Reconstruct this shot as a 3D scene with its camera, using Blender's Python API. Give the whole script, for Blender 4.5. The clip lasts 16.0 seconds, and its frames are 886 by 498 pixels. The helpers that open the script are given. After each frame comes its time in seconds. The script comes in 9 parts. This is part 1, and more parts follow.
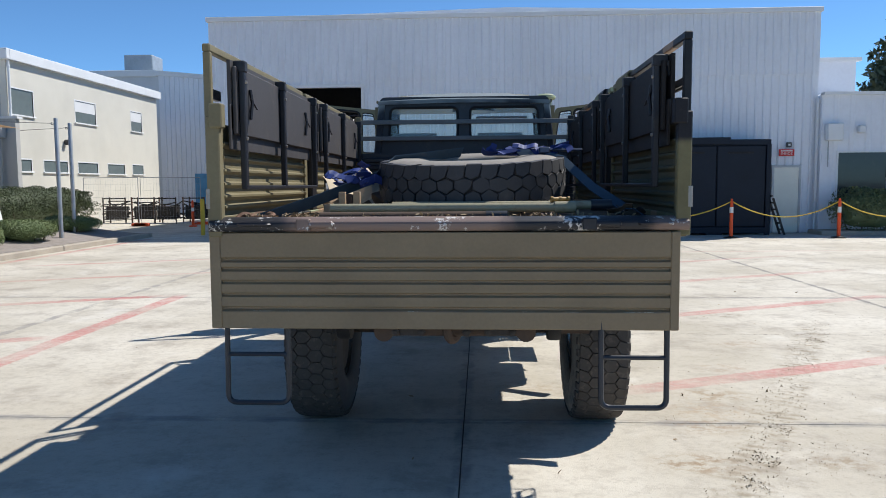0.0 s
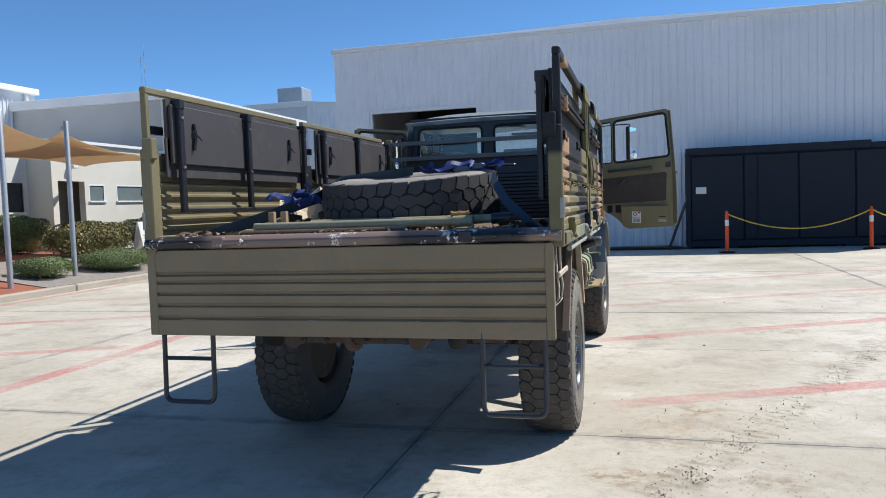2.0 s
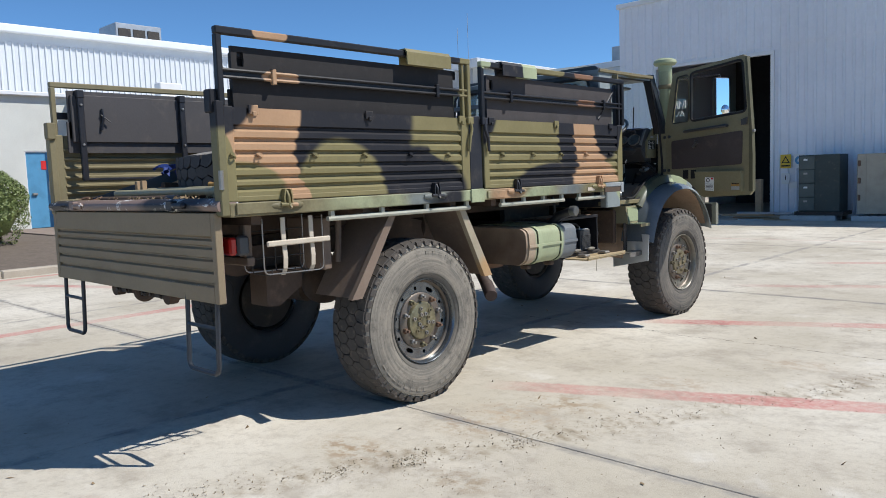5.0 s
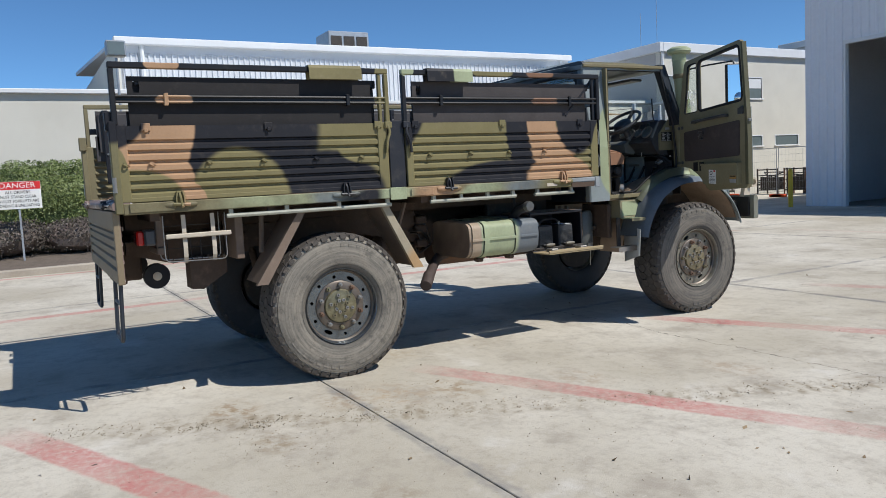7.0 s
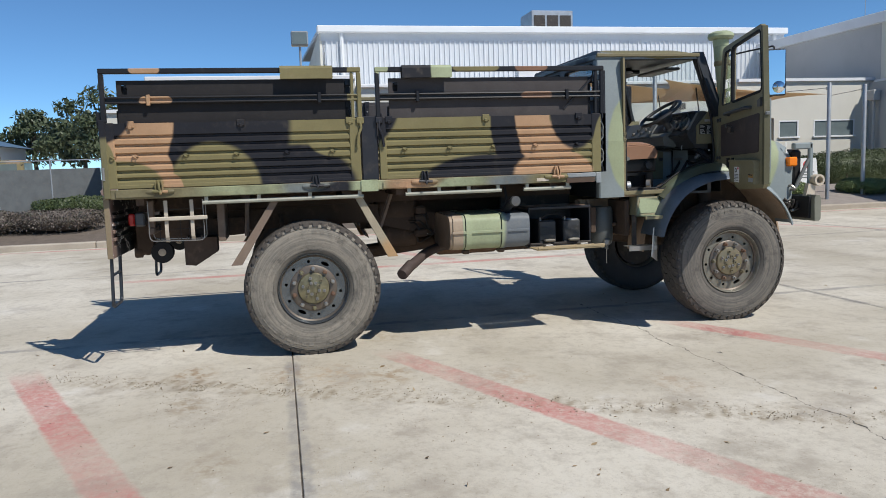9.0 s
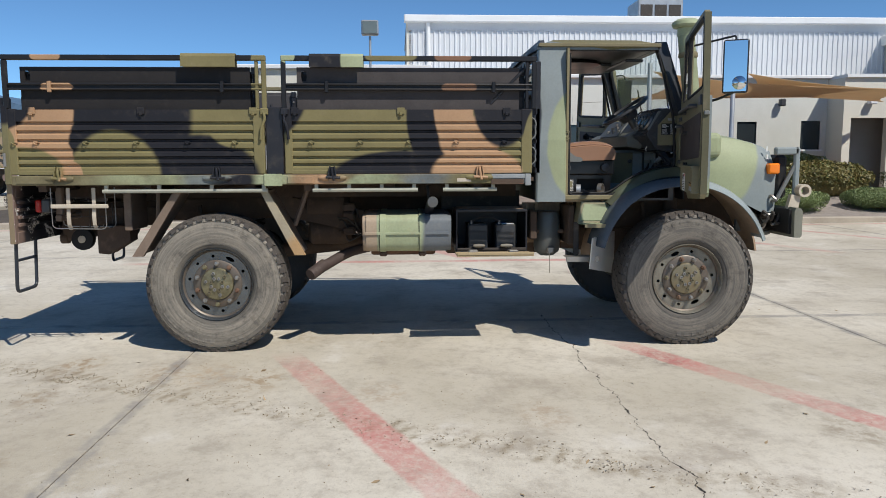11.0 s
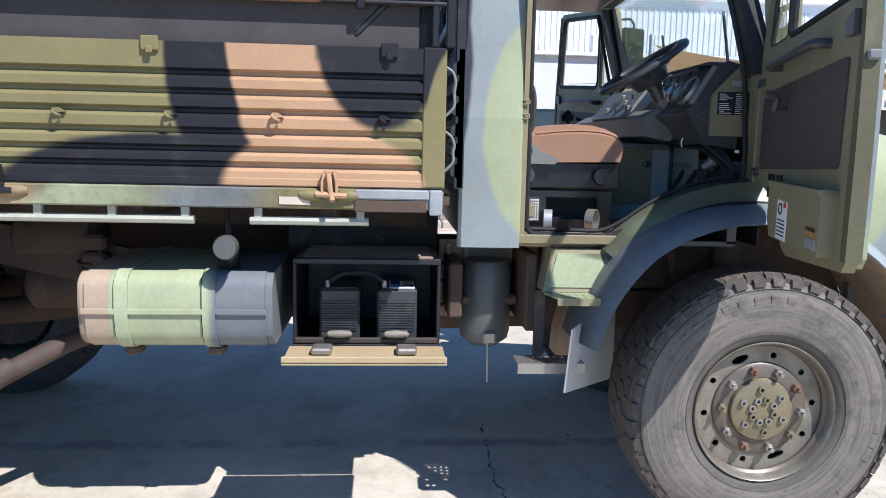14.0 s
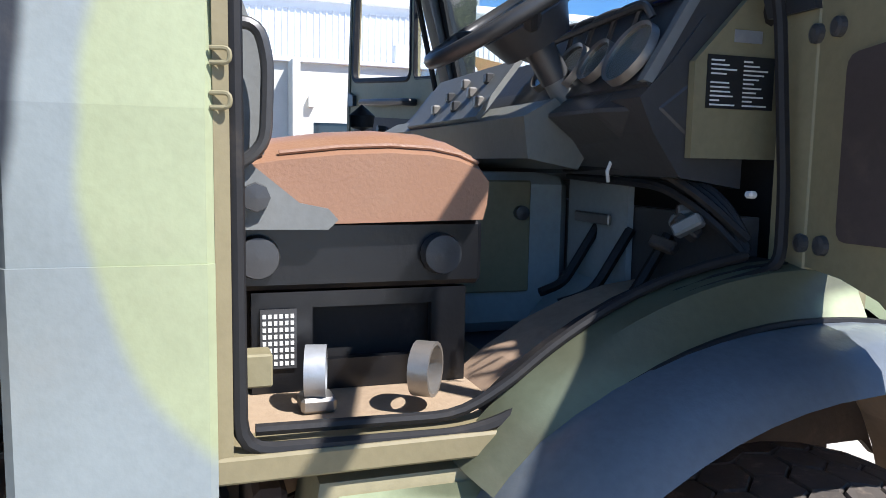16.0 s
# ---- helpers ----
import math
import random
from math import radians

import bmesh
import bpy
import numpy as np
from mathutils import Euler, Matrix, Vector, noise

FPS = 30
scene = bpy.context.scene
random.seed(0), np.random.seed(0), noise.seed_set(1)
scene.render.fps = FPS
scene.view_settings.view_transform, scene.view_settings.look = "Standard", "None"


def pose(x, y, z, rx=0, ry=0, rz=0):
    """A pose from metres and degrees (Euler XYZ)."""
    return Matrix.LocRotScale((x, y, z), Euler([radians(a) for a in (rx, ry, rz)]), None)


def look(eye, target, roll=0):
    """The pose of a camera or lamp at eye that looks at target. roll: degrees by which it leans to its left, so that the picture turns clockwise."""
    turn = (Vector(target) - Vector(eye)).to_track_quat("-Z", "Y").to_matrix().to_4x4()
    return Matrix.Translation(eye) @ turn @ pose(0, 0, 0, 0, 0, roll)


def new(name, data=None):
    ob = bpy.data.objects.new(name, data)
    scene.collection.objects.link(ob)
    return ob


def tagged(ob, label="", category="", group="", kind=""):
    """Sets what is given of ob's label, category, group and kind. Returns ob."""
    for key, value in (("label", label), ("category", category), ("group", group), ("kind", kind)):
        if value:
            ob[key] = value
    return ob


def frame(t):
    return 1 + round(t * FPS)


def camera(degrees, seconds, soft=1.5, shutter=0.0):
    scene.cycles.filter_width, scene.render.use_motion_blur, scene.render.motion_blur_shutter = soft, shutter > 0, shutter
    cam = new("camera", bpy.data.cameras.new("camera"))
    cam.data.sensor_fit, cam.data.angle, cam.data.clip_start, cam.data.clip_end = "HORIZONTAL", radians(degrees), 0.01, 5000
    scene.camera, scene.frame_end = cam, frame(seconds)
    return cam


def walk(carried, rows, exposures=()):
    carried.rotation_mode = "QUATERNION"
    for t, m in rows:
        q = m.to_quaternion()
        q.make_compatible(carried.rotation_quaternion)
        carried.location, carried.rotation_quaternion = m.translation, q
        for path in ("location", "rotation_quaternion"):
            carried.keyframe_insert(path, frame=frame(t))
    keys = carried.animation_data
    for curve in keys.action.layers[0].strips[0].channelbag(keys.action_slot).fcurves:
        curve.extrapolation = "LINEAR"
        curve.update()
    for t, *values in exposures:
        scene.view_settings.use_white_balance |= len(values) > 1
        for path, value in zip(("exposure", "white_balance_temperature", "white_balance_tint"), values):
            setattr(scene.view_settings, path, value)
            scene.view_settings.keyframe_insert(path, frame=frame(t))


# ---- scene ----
cam = camera(60.8, 16.0, 0.9)
METRES, EYE, TILT, LEAN, TURN = 16.965, 1.612, 0.0, 0.0, 2.9
ROWS = [
    (0.0, 0.0, 0.0, 0.0, -0.03, -4.85, 0.37),
    (0.5, 0.0126, -0.0186, -0.0011, 1.24, -4.45, 1.11),
    (1.0, 0.0302, -0.0251, -0.001, 4.06, -4.19, 1.8),
    (1.5, 0.053, -0.018, -0.0007, 7.74, -3.76, 2.02),
    (2.0, 0.0818, -0.0056, -0.0018, 11.86, -3.31, 2.02),
    (2.5, 0.1106, 0.0107, -0.0019, 16.68, -3.06, 2.25),
    (3.0, 0.1442, 0.0241, -0.0022, 22.0, -3.27, 2.62),
    (3.5, 0.1781, 0.0349, -0.0017, 26.8, -3.9, 2.7),
    (4.0, 0.2092, 0.0514, -0.0031, 31.38, -4.85, 2.32),
    (4.5, 0.2436, 0.0649, -0.0052, 36.06, -5.33, 2.14),
    (5.0, 0.2722, 0.0834, -0.0055, 40.38, -5.35, 2.07),
    (7.5, 0.4022, 0.1919, -0.0076, 62.29, -5.56, 2.98),
    (8.0, 0.4188, 0.2192, -0.0068, 67.04, -5.89, 2.71),
    (10.5, 0.4484, 0.3527, -0.0044, 82.44, -6.5, 0.64),
    (11.0, 0.4319, 0.3764, -0.0042, 83.99, -6.75, 0.2),
    (11.5, 0.4088, 0.393, -0.0047, 84.92, -6.96, -0.37),
    (12.0, 0.3799, 0.4091, -0.0047, 85.79, -7.02, -1.11),
    (12.5, 0.3474, 0.4197, -0.0026, 86.69, -7.2, -1.54),
    (13.0, 0.3139, 0.4259, -0.002, 87.12, -7.54, -1.51),
    (13.5, 0.2795, 0.4323, -0.0012, 86.09, -8.08, -1.3),
    (14.0, 0.244, 0.4348, -0.001, 83.05, -7.9, -1.28),
    (14.5, 0.213, 0.4418, -0.0005, 79.36, -7.42, -1.34),
    (15.0, 0.1836, 0.451, 0.0007, 75.65, -6.95, -1.25),
    (15.5, 0.1544, 0.4587, 0.0013, 71.96, -6.74, -1.11),
    (16.0, 0.1289, 0.4699, 0.0014, 68.55, -6.38, -1.0),
]
walk(cam, [(t, pose(0, 0, EYE, TILT, LEAN, TURN) @ pose(METRES * x, METRES * y, METRES * z, 90 + pitch, roll, yaw)) for t, x, y, z, yaw, pitch, roll in ROWS],
     [(0.0, 0.33, 6250, 10), (2.0, 0.35, 6200, 10), (3.5, 0.33, 6200, 10), (5.0, 0.25, 6200, 10), (7.5, 0.0, 6200, 10), (11.0, 0.0, 6450, 10), (12.5, 0.29, 6350, 11), (13.0, 0.45, 6350, 11), (13.5, 0.56, 6250, 12), (14.0, 0.76, 5900, 14), (14.5, 0.90, 5950, 13), (15.0, 0.93, 6050, 12), (16.0, 1.1, 6050, 14)])

# ---- light ----
SUN = Vector((0.64, 0.49, 1.0)).normalized()
world = bpy.data.worlds.new("sky")
world.use_nodes = True
scene.world = world
sky = world.node_tree.nodes.new("ShaderNodeTexSky")
sky.sky_type = "NISHITA"
sky.sun_disc = False
sky.sun_elevation = math.asin(SUN.z)
sky.sun_rotation = math.atan2(SUN.x, SUN.y)
sky.altitude = 4500
sky.air_density, sky.dust_density, sky.ozone_density = 1.0, 0.0, 5.0
background = world.node_tree.nodes["Background"]
background.inputs[1].default_value = 0.122
tint = world.node_tree.nodes.new("ShaderNodeMix")
tint.data_type, tint.blend_type = "RGBA", "MULTIPLY"
tint.inputs[0].default_value, tint.inputs[7].default_value = 1.0, (0.80, 1.0, 1.02, 1)
world.node_tree.links.new(sky.outputs[0], tint.inputs[6])
world.node_tree.links.new(tint.outputs[2], background.inputs[0])
sun_data = bpy.data.lights.new("sun", "SUN")
sun_data.energy, sun_data.angle, sun_data.color = 4.6, radians(0.55), (1.0, 0.95, 0.87)
sun = new("sun", sun_data)
sun.matrix_world = look((SUN * 60)[:], (0, 0, 0))

# ---- materials ----
def nodes_of(name, rough=0.6, metal=0.0):
    m = bpy.data.materials.new(name)
    m.use_nodes = True
    b = m.node_tree.nodes["Principled BSDF"]
    b.inputs["Roughness"].default_value, b.inputs["Metallic"].default_value = rough, metal
    return m, m.node_tree, b


def put(nt, kind, **values):
    n = nt.nodes.new(kind)
    for key, value in values.items():
        if key.startswith("i"):
            n.inputs[int(key[1:])].default_value = value
    return n


def op(nt, what, a, b=0.0, c=0.0):
    n = nt.nodes.new("ShaderNodeMath")
    n.operation = what
    for k, v in enumerate((a, b, c)):
        if isinstance(v, (int, float)):
            n.inputs[k].default_value = v
        else:
            nt.links.new(v, n.inputs[k])
    return n.outputs[0]


def blend(nt, fac, a, b, mode="MIX"):
    n = nt.nodes.new("ShaderNodeMix")
    n.data_type, n.blend_type = "RGBA", mode
    for slot, v in ((0, fac), (6, a), (7, b)):
        if isinstance(v, (int, float)):
            n.inputs[slot].default_value = v
        elif isinstance(v, tuple):
            n.inputs[slot].default_value = (*v[:3], 1)
        else:
            nt.links.new(v, n.inputs[slot])
    return n.outputs[2]


def grain(nt, scale, detail=4.0, rough=0.55, vector=None):
    n = nt.nodes.new("ShaderNodeTexNoise")
    n.inputs["Scale"].default_value, n.inputs["Detail"].default_value, n.inputs["Roughness"].default_value = scale, detail, rough
    nt.links.new(vector or place(nt), n.inputs["Vector"])
    return n.outputs[0]


def place(nt):
    for n in nt.nodes:
        if n.bl_idname == "ShaderNodeNewGeometry":
            return n.outputs["Position"]
    return nt.nodes.new("ShaderNodeNewGeometry").outputs["Position"]


def ramp(nt, fac, lo, hi):
    n = nt.nodes.new("ShaderNodeMapRange")
    n.interpolation_type = "SMOOTHSTEP"
    nt.links.new(fac, n.inputs[0])
    n.inputs[1].default_value, n.inputs[2].default_value = lo, hi
    return n.outputs[0]


def relief(nt, b, height, strength, distance=0.01):
    n = nt.nodes.new("ShaderNodeBump")
    n.inputs["Strength"].default_value, n.inputs["Distance"].default_value = strength, distance
    nt.links.new(height, n.inputs["Height"])
    nt.links.new(n.outputs[0], b.inputs["Normal"])


def finish(nt, b, colour, amount=0.35, dust=(0.3, 0.24, 0.17), dusty=0.25, fine=60.0, coarse=3.0, bump=0.15):
    """Fade, grime and dust at two scales over a base colour, with a fine relief."""
    big, small = grain(nt, coarse, 5.0, 0.6), grain(nt, fine, 3.0)
    dark = blend(nt, op(nt, "MULTIPLY", ramp(nt, big, 0.35, 0.75), amount), colour, (0.45, 0.43, 0.42), "MULTIPLY")
    dark = blend(nt, op(nt, "MULTIPLY", ramp(nt, small, 0.3, 0.75), amount * 0.6), dark, (0.6, 0.58, 0.56), "MULTIPLY")
    patches = grain(nt, coarse * 2.7, 6.0, 0.65)
    dark = blend(nt, op(nt, "MULTIPLY", ramp(nt, patches, 0.52, 0.8), dusty), dark, dust)
    nt.links.new(dark, b.inputs["Base Color"])
    if bump:
        relief(nt, b, small, bump, 0.004)


def plain(name, colour, rough=0.6, metal=0.0, **how):
    m, nt, b = nodes_of(name, rough, metal)
    if rough >= 0.5 and not metal:
        b.inputs["Specular IOR Level"].default_value = 0.3
    rgb = put(nt, "ShaderNodeRGB")
    rgb.outputs[0].default_value = (*colour, 1)
    finish(nt, b, rgb.outputs[0], **how)
    return m


OLIVE, BLACK, TAN = (0.200, 0.172, 0.078), (0.014, 0.014, 0.018), (0.425, 0.262, 0.148)
PALE, GREY = (0.36, 0.40, 0.245), (0.275, 0.315, 0.318)
TX, TY = -0.175, 5.255


def painted(name, base, blobs, wobble=0.05, soft=0.06, rough=0.55, **how):
    """Hand-sprayed paint: soft-edged blobs (colour, y, z, half length, half height) on a base, in the truck's own y and z."""
    m, nt, b = nodes_of(name, rough)
    b.inputs["Specular IOR Level"].default_value = 0.3
    shift = nt.nodes.new("ShaderNodeVectorMath")
    shift.operation = "SUBTRACT"
    nt.links.new(place(nt), shift.inputs[0])
    shift.inputs[1].default_value = (TX, TY, 0)
    warp = put(nt, "ShaderNodeTexNoise")
    warp.inputs["Scale"].default_value = 3.0
    nt.links.new(place(nt), warp.inputs["Vector"])
    mad = nt.nodes.new("ShaderNodeVectorMath")
    mad.operation = "MULTIPLY_ADD"
    nt.links.new(warp.outputs[1], mad.inputs[0])
    mad.inputs[1].default_value = (0, wobble, wobble)
    nt.links.new(shift.outputs[0], mad.inputs[2])
    rgb = put(nt, "ShaderNodeRGB")
    rgb.outputs[0].default_value = (*base, 1)
    colour = rgb.outputs[0]
    for tint, y, z, ry, rz in blobs:
        away = nt.nodes.new("ShaderNodeVectorMath")
        away.operation = "SUBTRACT"
        nt.links.new(mad.outputs[0], away.inputs[0])
        away.inputs[1].default_value = (0, y + wobble / 2, z + wobble / 2)
        scaled = nt.nodes.new("ShaderNodeVectorMath")
        scaled.operation = "MULTIPLY"
        nt.links.new(away.outputs[0], scaled.inputs[0])
        scaled.inputs[1].default_value = (0, 1 / ry, 1 / rz)
        far = nt.nodes.new("ShaderNodeVectorMath")
        far.operation = "LENGTH"
        nt.links.new(scaled.outputs[0], far.inputs[0])
        colour = blend(nt, ramp(nt, far.outputs[1], 1 + soft, 1 - soft), colour, tint)
    finish(nt, b, colour, **how)
    return m


CAMO = painted("camouflage_paint", OLIVE, [
    (BLACK, -0.62, 1.90, 0.50, 0.60), (BLACK, -0.10, 1.38, 0.50, 0.36), (BLACK, 0.50, 2.02, 0.255, 0.29), (OLIVE, 0.22, 1.80, 0.22, 0.17), (OLIVE, 0.33, 1.93, 0.16, 0.16),
    (OLIVE, -0.72, 1.40, 0.355, 0.37), (BLACK, -1.56, 1.98, 0.25, 0.24), (TAN, -1.17, 1.95, 0.165, 0.30), (TAN, -1.28, 1.74, 0.23, 0.17), (TAN, -1.17, 1.55, 0.14, 0.20),
    (TAN, -1.05, 1.42, 0.09, 0.12), (OLIVE, -1.42, 1.45, 0.31, 0.20), (OLIVE, -1.52, 1.60, 0.075, 0.20), (BLACK, -1.56, 2.0, 0.25, 0.22),
    (BLACK, 1.72, 1.90, 0.185, 0.45), (BLACK, 1.50, 1.40, 0.57, 0.215), (TAN, 1.90, 1.95, 0.155, 0.35), (TAN, 2.03, 1.69, 0.24, 0.19), (TAN, 2.09, 1.44, 0.36, 0.20),
    (BLACK, 2.29, 1.97, 0.235, 0.33), (OLIVE, 2.55, 1.60, 0.10, 0.33)], dusty=0.10, amount=0.26, wobble=0.03)
RACK = painted("rack_paint", (0.016, 0.016, 0.018), [(TAN, -1.19, 2.33, 0.11, 0.05), (OLIVE, 0.41, 2.1, 0.07, 0.4), (OLIVE, 1.42, 2.33, 0.2, 0.05),
    ((0.22, 0.12, 0.07), 1.90, 2.33, 0.14, 0.05), ((0.22, 0.12, 0.07), 1.95, 2.1, 0.14, 0.05), (TAN, -1.12, 2.1, 0.12, 0.05), (PALE, 0.62, 2.33, 0.06, 0.05)], dusty=0.08, wobble=0.02, rough=0.42)
EDGE = painted("edge_rail_paint", (0.19, 0.165, 0.09), [((0.30, 0.32, 0.19), -0.45, 1.38, 0.40, 0.07), ((0.17, 0.19, 0.18), 0.0, 1.38, 0.2, 0.09), (BLACK, 0.25, 1.36, 0.22, 0.07), (PALE, 0.5, 1.38, 0.12, 0.1),
    (TAN, 0.85, 1.38, 0.2, 0.09), ((0.30, 0.33, 0.20), 1.25, 1.38, 0.26, 0.05), ((0.16, 0.18, 0.18), 1.72, 1.38, 0.20, 0.08), (OLIVE, 2.1, 1.38, 0.25, 0.1), ((0.20, 0.22, 0.21), 2.45, 1.38, 0.14, 0.1)], wobble=0.22, soft=0.5, dusty=0.6, amount=0.6, dust=(0.17, 0.135, 0.09), coarse=6)
CABGREY, CABPALE = tuple(0.86 * c for c in GREY), tuple(0.88 * c for c in PALE)
CABPAINT = painted("cab_paint", CABGREY, [((0.026, 0.031, 0.040), 2.42, 2.0, 0.215, 0.9), (CABPALE, 2.97, 1.66, 0.285, 0.455), (OLIVE, 3.28, 2.53, 0.52, 0.085), (OLIVE, 3.2, 1.22, 0.30, 0.03), (CABPALE, 4.12, 1.66, 0.42, 0.60), (CABPALE, 4.0, 1.3, 0.36, 0.3)], wobble=0.06, soft=0.045, dusty=0.1, amount=0.25)
# grey wing paint; the open door's shade darkens its rear half by colour
FENDER = painted("fender_paint_shaded", (0.138, 0.160, 0.184), [((0.12, 0.135, 0.148), 3.16, 0.9, 0.14, 0.26), (GREY, 4.30, 1.2, 0.40, 0.60)], wobble=0.04, soft=0.3, dusty=0.1, rough=0.24)
STEPP = painted("step_paint", (0.28, 0.32, 0.19), [((0.10, 0.11, 0.06), 3.22, 1.16, 0.12, 0.02)], dusty=0.15, amount=0.4, soft=0.4)
# pale front blob: the sunlit end of the ledge, put in as colour
WINGTOP = painted("wing_top_paint_lit", (0.090, 0.095, 0.060), [(PALE, 3.90, 1.40, 0.09, 0.04), ((0.115, 0.138, 0.092), 3.55, 1.28, 0.26, 0.06)], wobble=0.04, soft=0.35, dusty=0.12, rough=0.4)
TANKPAINT = painted("tank_paint", (0.15, 0.165, 0.175), [(PALE, 1.47, 0.95, 0.19, 0.5), ((0.40, 0.31, 0.22), 1.22, 0.9, 0.07, 0.5), ((0.15, 0.105, 0.075), 1.08, 0.9, 0.10, 0.5)], wobble=0.03, soft=0.12, dusty=0.25)
ROLL = painted("roll_paint", OLIVE, [(BLACK, 0.85, 2.3, 0.2, 0.2), (PALE, 1.16, 2.3, 0.13, 0.2)], wobble=0.02)


def sill_paint():
    m, nt, b = nodes_of("worn_tail_sill", 0.5)
    axes = nt.nodes.new("ShaderNodeSeparateXYZ")
    nt.links.new(place(nt), axes.inputs[0])
    along = op(nt, "ADD", axes.outputs[0], op(nt, "MULTIPLY", op(nt, "SUBTRACT", grain(nt, 5.0, 4.0), 0.5), 0.25))
    brown = op(nt, "MAXIMUM", op(nt, "MULTIPLY", ramp(nt, along, -1.02, -0.86), ramp(nt, along, 0.22, 0.08)), ramp(nt, along, 0.78, 0.90))
    base = blend(nt, brown, BLACK, (0.20, 0.140, 0.115))
    chips = op(nt, "MAXIMUM", ramp(nt, grain(nt, 9.0, 7.0, 0.75), 0.592, 0.607), op(nt, "MULTIPLY", ramp(nt, grain(nt, 3.2, 2.0), 0.575, 0.595), ramp(nt, grain(nt, 26.0, 5.0, 0.7), 0.47, 0.52)))
    nt.links.new(blend(nt, chips, base, (0.62, 0.60, 0.56)), b.inputs["Base Color"])
    relief(nt, b, grain(nt, 60.0), 0.2, 0.003)
    return m


SILL = sill_paint()
OLIVEP = plain("olive_paint", (0.215, 0.184, 0.104), 0.55, dusty=0.2)

def scratched(name, base, along=(1.0, 1.0, 22.0), bare=(0.36, 0.33, 0.26)):
    """Drab paint with fine scratches down to the primer, level or along another axis."""
    m, nt, b = nodes_of(name, 0.6)
    stretch = nt.nodes.new("ShaderNodeVectorMath")
    stretch.operation = "MULTIPLY"
    nt.links.new(place(nt), stretch.inputs[0])
    stretch.inputs[1].default_value = along
    lines = ramp(nt, grain(nt, 3.0, 7.0, 0.72, stretch.outputs[0]), 0.665, 0.70)
    where = ramp(nt, grain(nt, 1.3, 3.0), 0.48, 0.62)
    col = blend(nt, op(nt, "MULTIPLY", op(nt, "MULTIPLY", lines, where), 0.7), base, bare)
    finish(nt, b, col, amount=0.3, dusty=0.14, coarse=2.2)
    return m


TAILP = scratched("drab_tailgate_paint", (0.238, 0.182, 0.108))
BLACKP = plain("black_paint", BLACK, 0.45, dusty=0.12)
# paler scratched board: sunlight on the left racks is put into its colour
BOARDLIT = scratched("sunlit_board", (0.056, 0.051, 0.051), (1.0, 22.0, 0.5), (0.24, 0.23, 0.22))
BOARDB = plain("faded_brown_board", (0.062, 0.054, 0.052), 0.65, dusty=0.2, dust=(0.11, 0.095, 0.085), coarse=5)
BOARD = plain("black_board", (0.020, 0.0175, 0.017), 0.65, dusty=0.15, dust=(0.10, 0.085, 0.075), coarse=5)
DARKP = plain("dark_blue_paint", (0.022, 0.027, 0.036), 0.42, dusty=0.1)
# drab olive, darkened in colour for shaded inner faces and door edges
SHADEDOLIVE = plain("drab_shaded_olive_paint", (0.110, 0.104, 0.060), 0.6, dusty=0.2)
DOORP = plain("door_olive_paint", (0.245, 0.218, 0.128), 0.5, dusty=0.08)
DUSTY = plain("dusty_chassis", (0.090, 0.062, 0.045), 0.85, dusty=0.5, dust=(0.19, 0.125, 0.085), coarse=4, bump=0.3)
MUDDY = plain("dusty_mudguard", (0.205, 0.152, 0.115), 0.85, dusty=0.4, dust=(0.30, 0.235, 0.175))
STEEL = plain("worn_steel", (0.35, 0.33, 0.3), 0.4, 0.7, dusty=0.3)
RUST = plain("rusty_steel", (0.17, 0.095, 0.060), 0.8, 0.2, dusty=0.4)
BARE = plain("bare_rail_paint", (0.40, 0.40, 0.33), 0.55, dusty=0.4)
CREAM = plain("cream_bracket_paint", (0.55, 0.48, 0.38), 0.6, dusty=0.3)
def sidewall(name, base, dust, dark):
    """Sun-bleached rubber: dust rings and rubbed streaks that run round the wheel."""
    m, nt, b = nodes_of(name, 0.85)
    b.inputs["Specular IOR Level"].default_value = 0.25
    co = nt.nodes.new("ShaderNodeTexCoord").outputs["Object"]
    axes = nt.nodes.new("ShaderNodeSeparateXYZ")
    nt.links.new(co, axes.inputs[0])
    r = op(nt, "SQRT", op(nt, "ADD", op(nt, "POWER", axes.outputs[1], 2.0), op(nt, "POWER", axes.outputs[2], 2.0)))
    turn = op(nt, "ARCTAN2", axes.outputs[2], axes.outputs[1])
    polar = nt.nodes.new("ShaderNodeCombineXYZ")
    nt.links.new(op(nt, "MULTIPLY", r, 60.0), polar.inputs[0])
    nt.links.new(op(nt, "COSINE", turn), polar.inputs[1])
    nt.links.new(op(nt, "SINE", turn), polar.inputs[2])
    rings = grain(nt, 1.0, 4.0, 0.7, polar.outputs[0])
    blotch = grain(nt, 5.0, 6.0, 0.7, co)
    fine = grain(nt, 70.0, 4.0, 0.7, co)
    c = blend(nt, ramp(nt, rings, 0.35, 0.68), base, dust)
    c = blend(nt, op(nt, "MULTIPLY", ramp(nt, blotch, 0.48, 0.70), 0.7), c, dust)
    c = blend(nt, op(nt, "MULTIPLY", ramp(nt, grain(nt, 8.0, 6.0, 0.75, co), 0.50, 0.68), 0.6), c, dark)
    c = blend(nt, op(nt, "MULTIPLY", ramp(nt, fine, 0.50, 0.72), 0.45), c, dark)
    c = blend(nt, op(nt, "MULTIPLY", ramp(nt, r, 0.345, 0.305), 0.55), c, dark)
    nt.links.new(c, b.inputs["Base Color"])
    relief(nt, b, op(nt, "ADD", rings, op(nt, "MULTIPLY", fine, 0.5)), 0.3, 0.004)
    return m


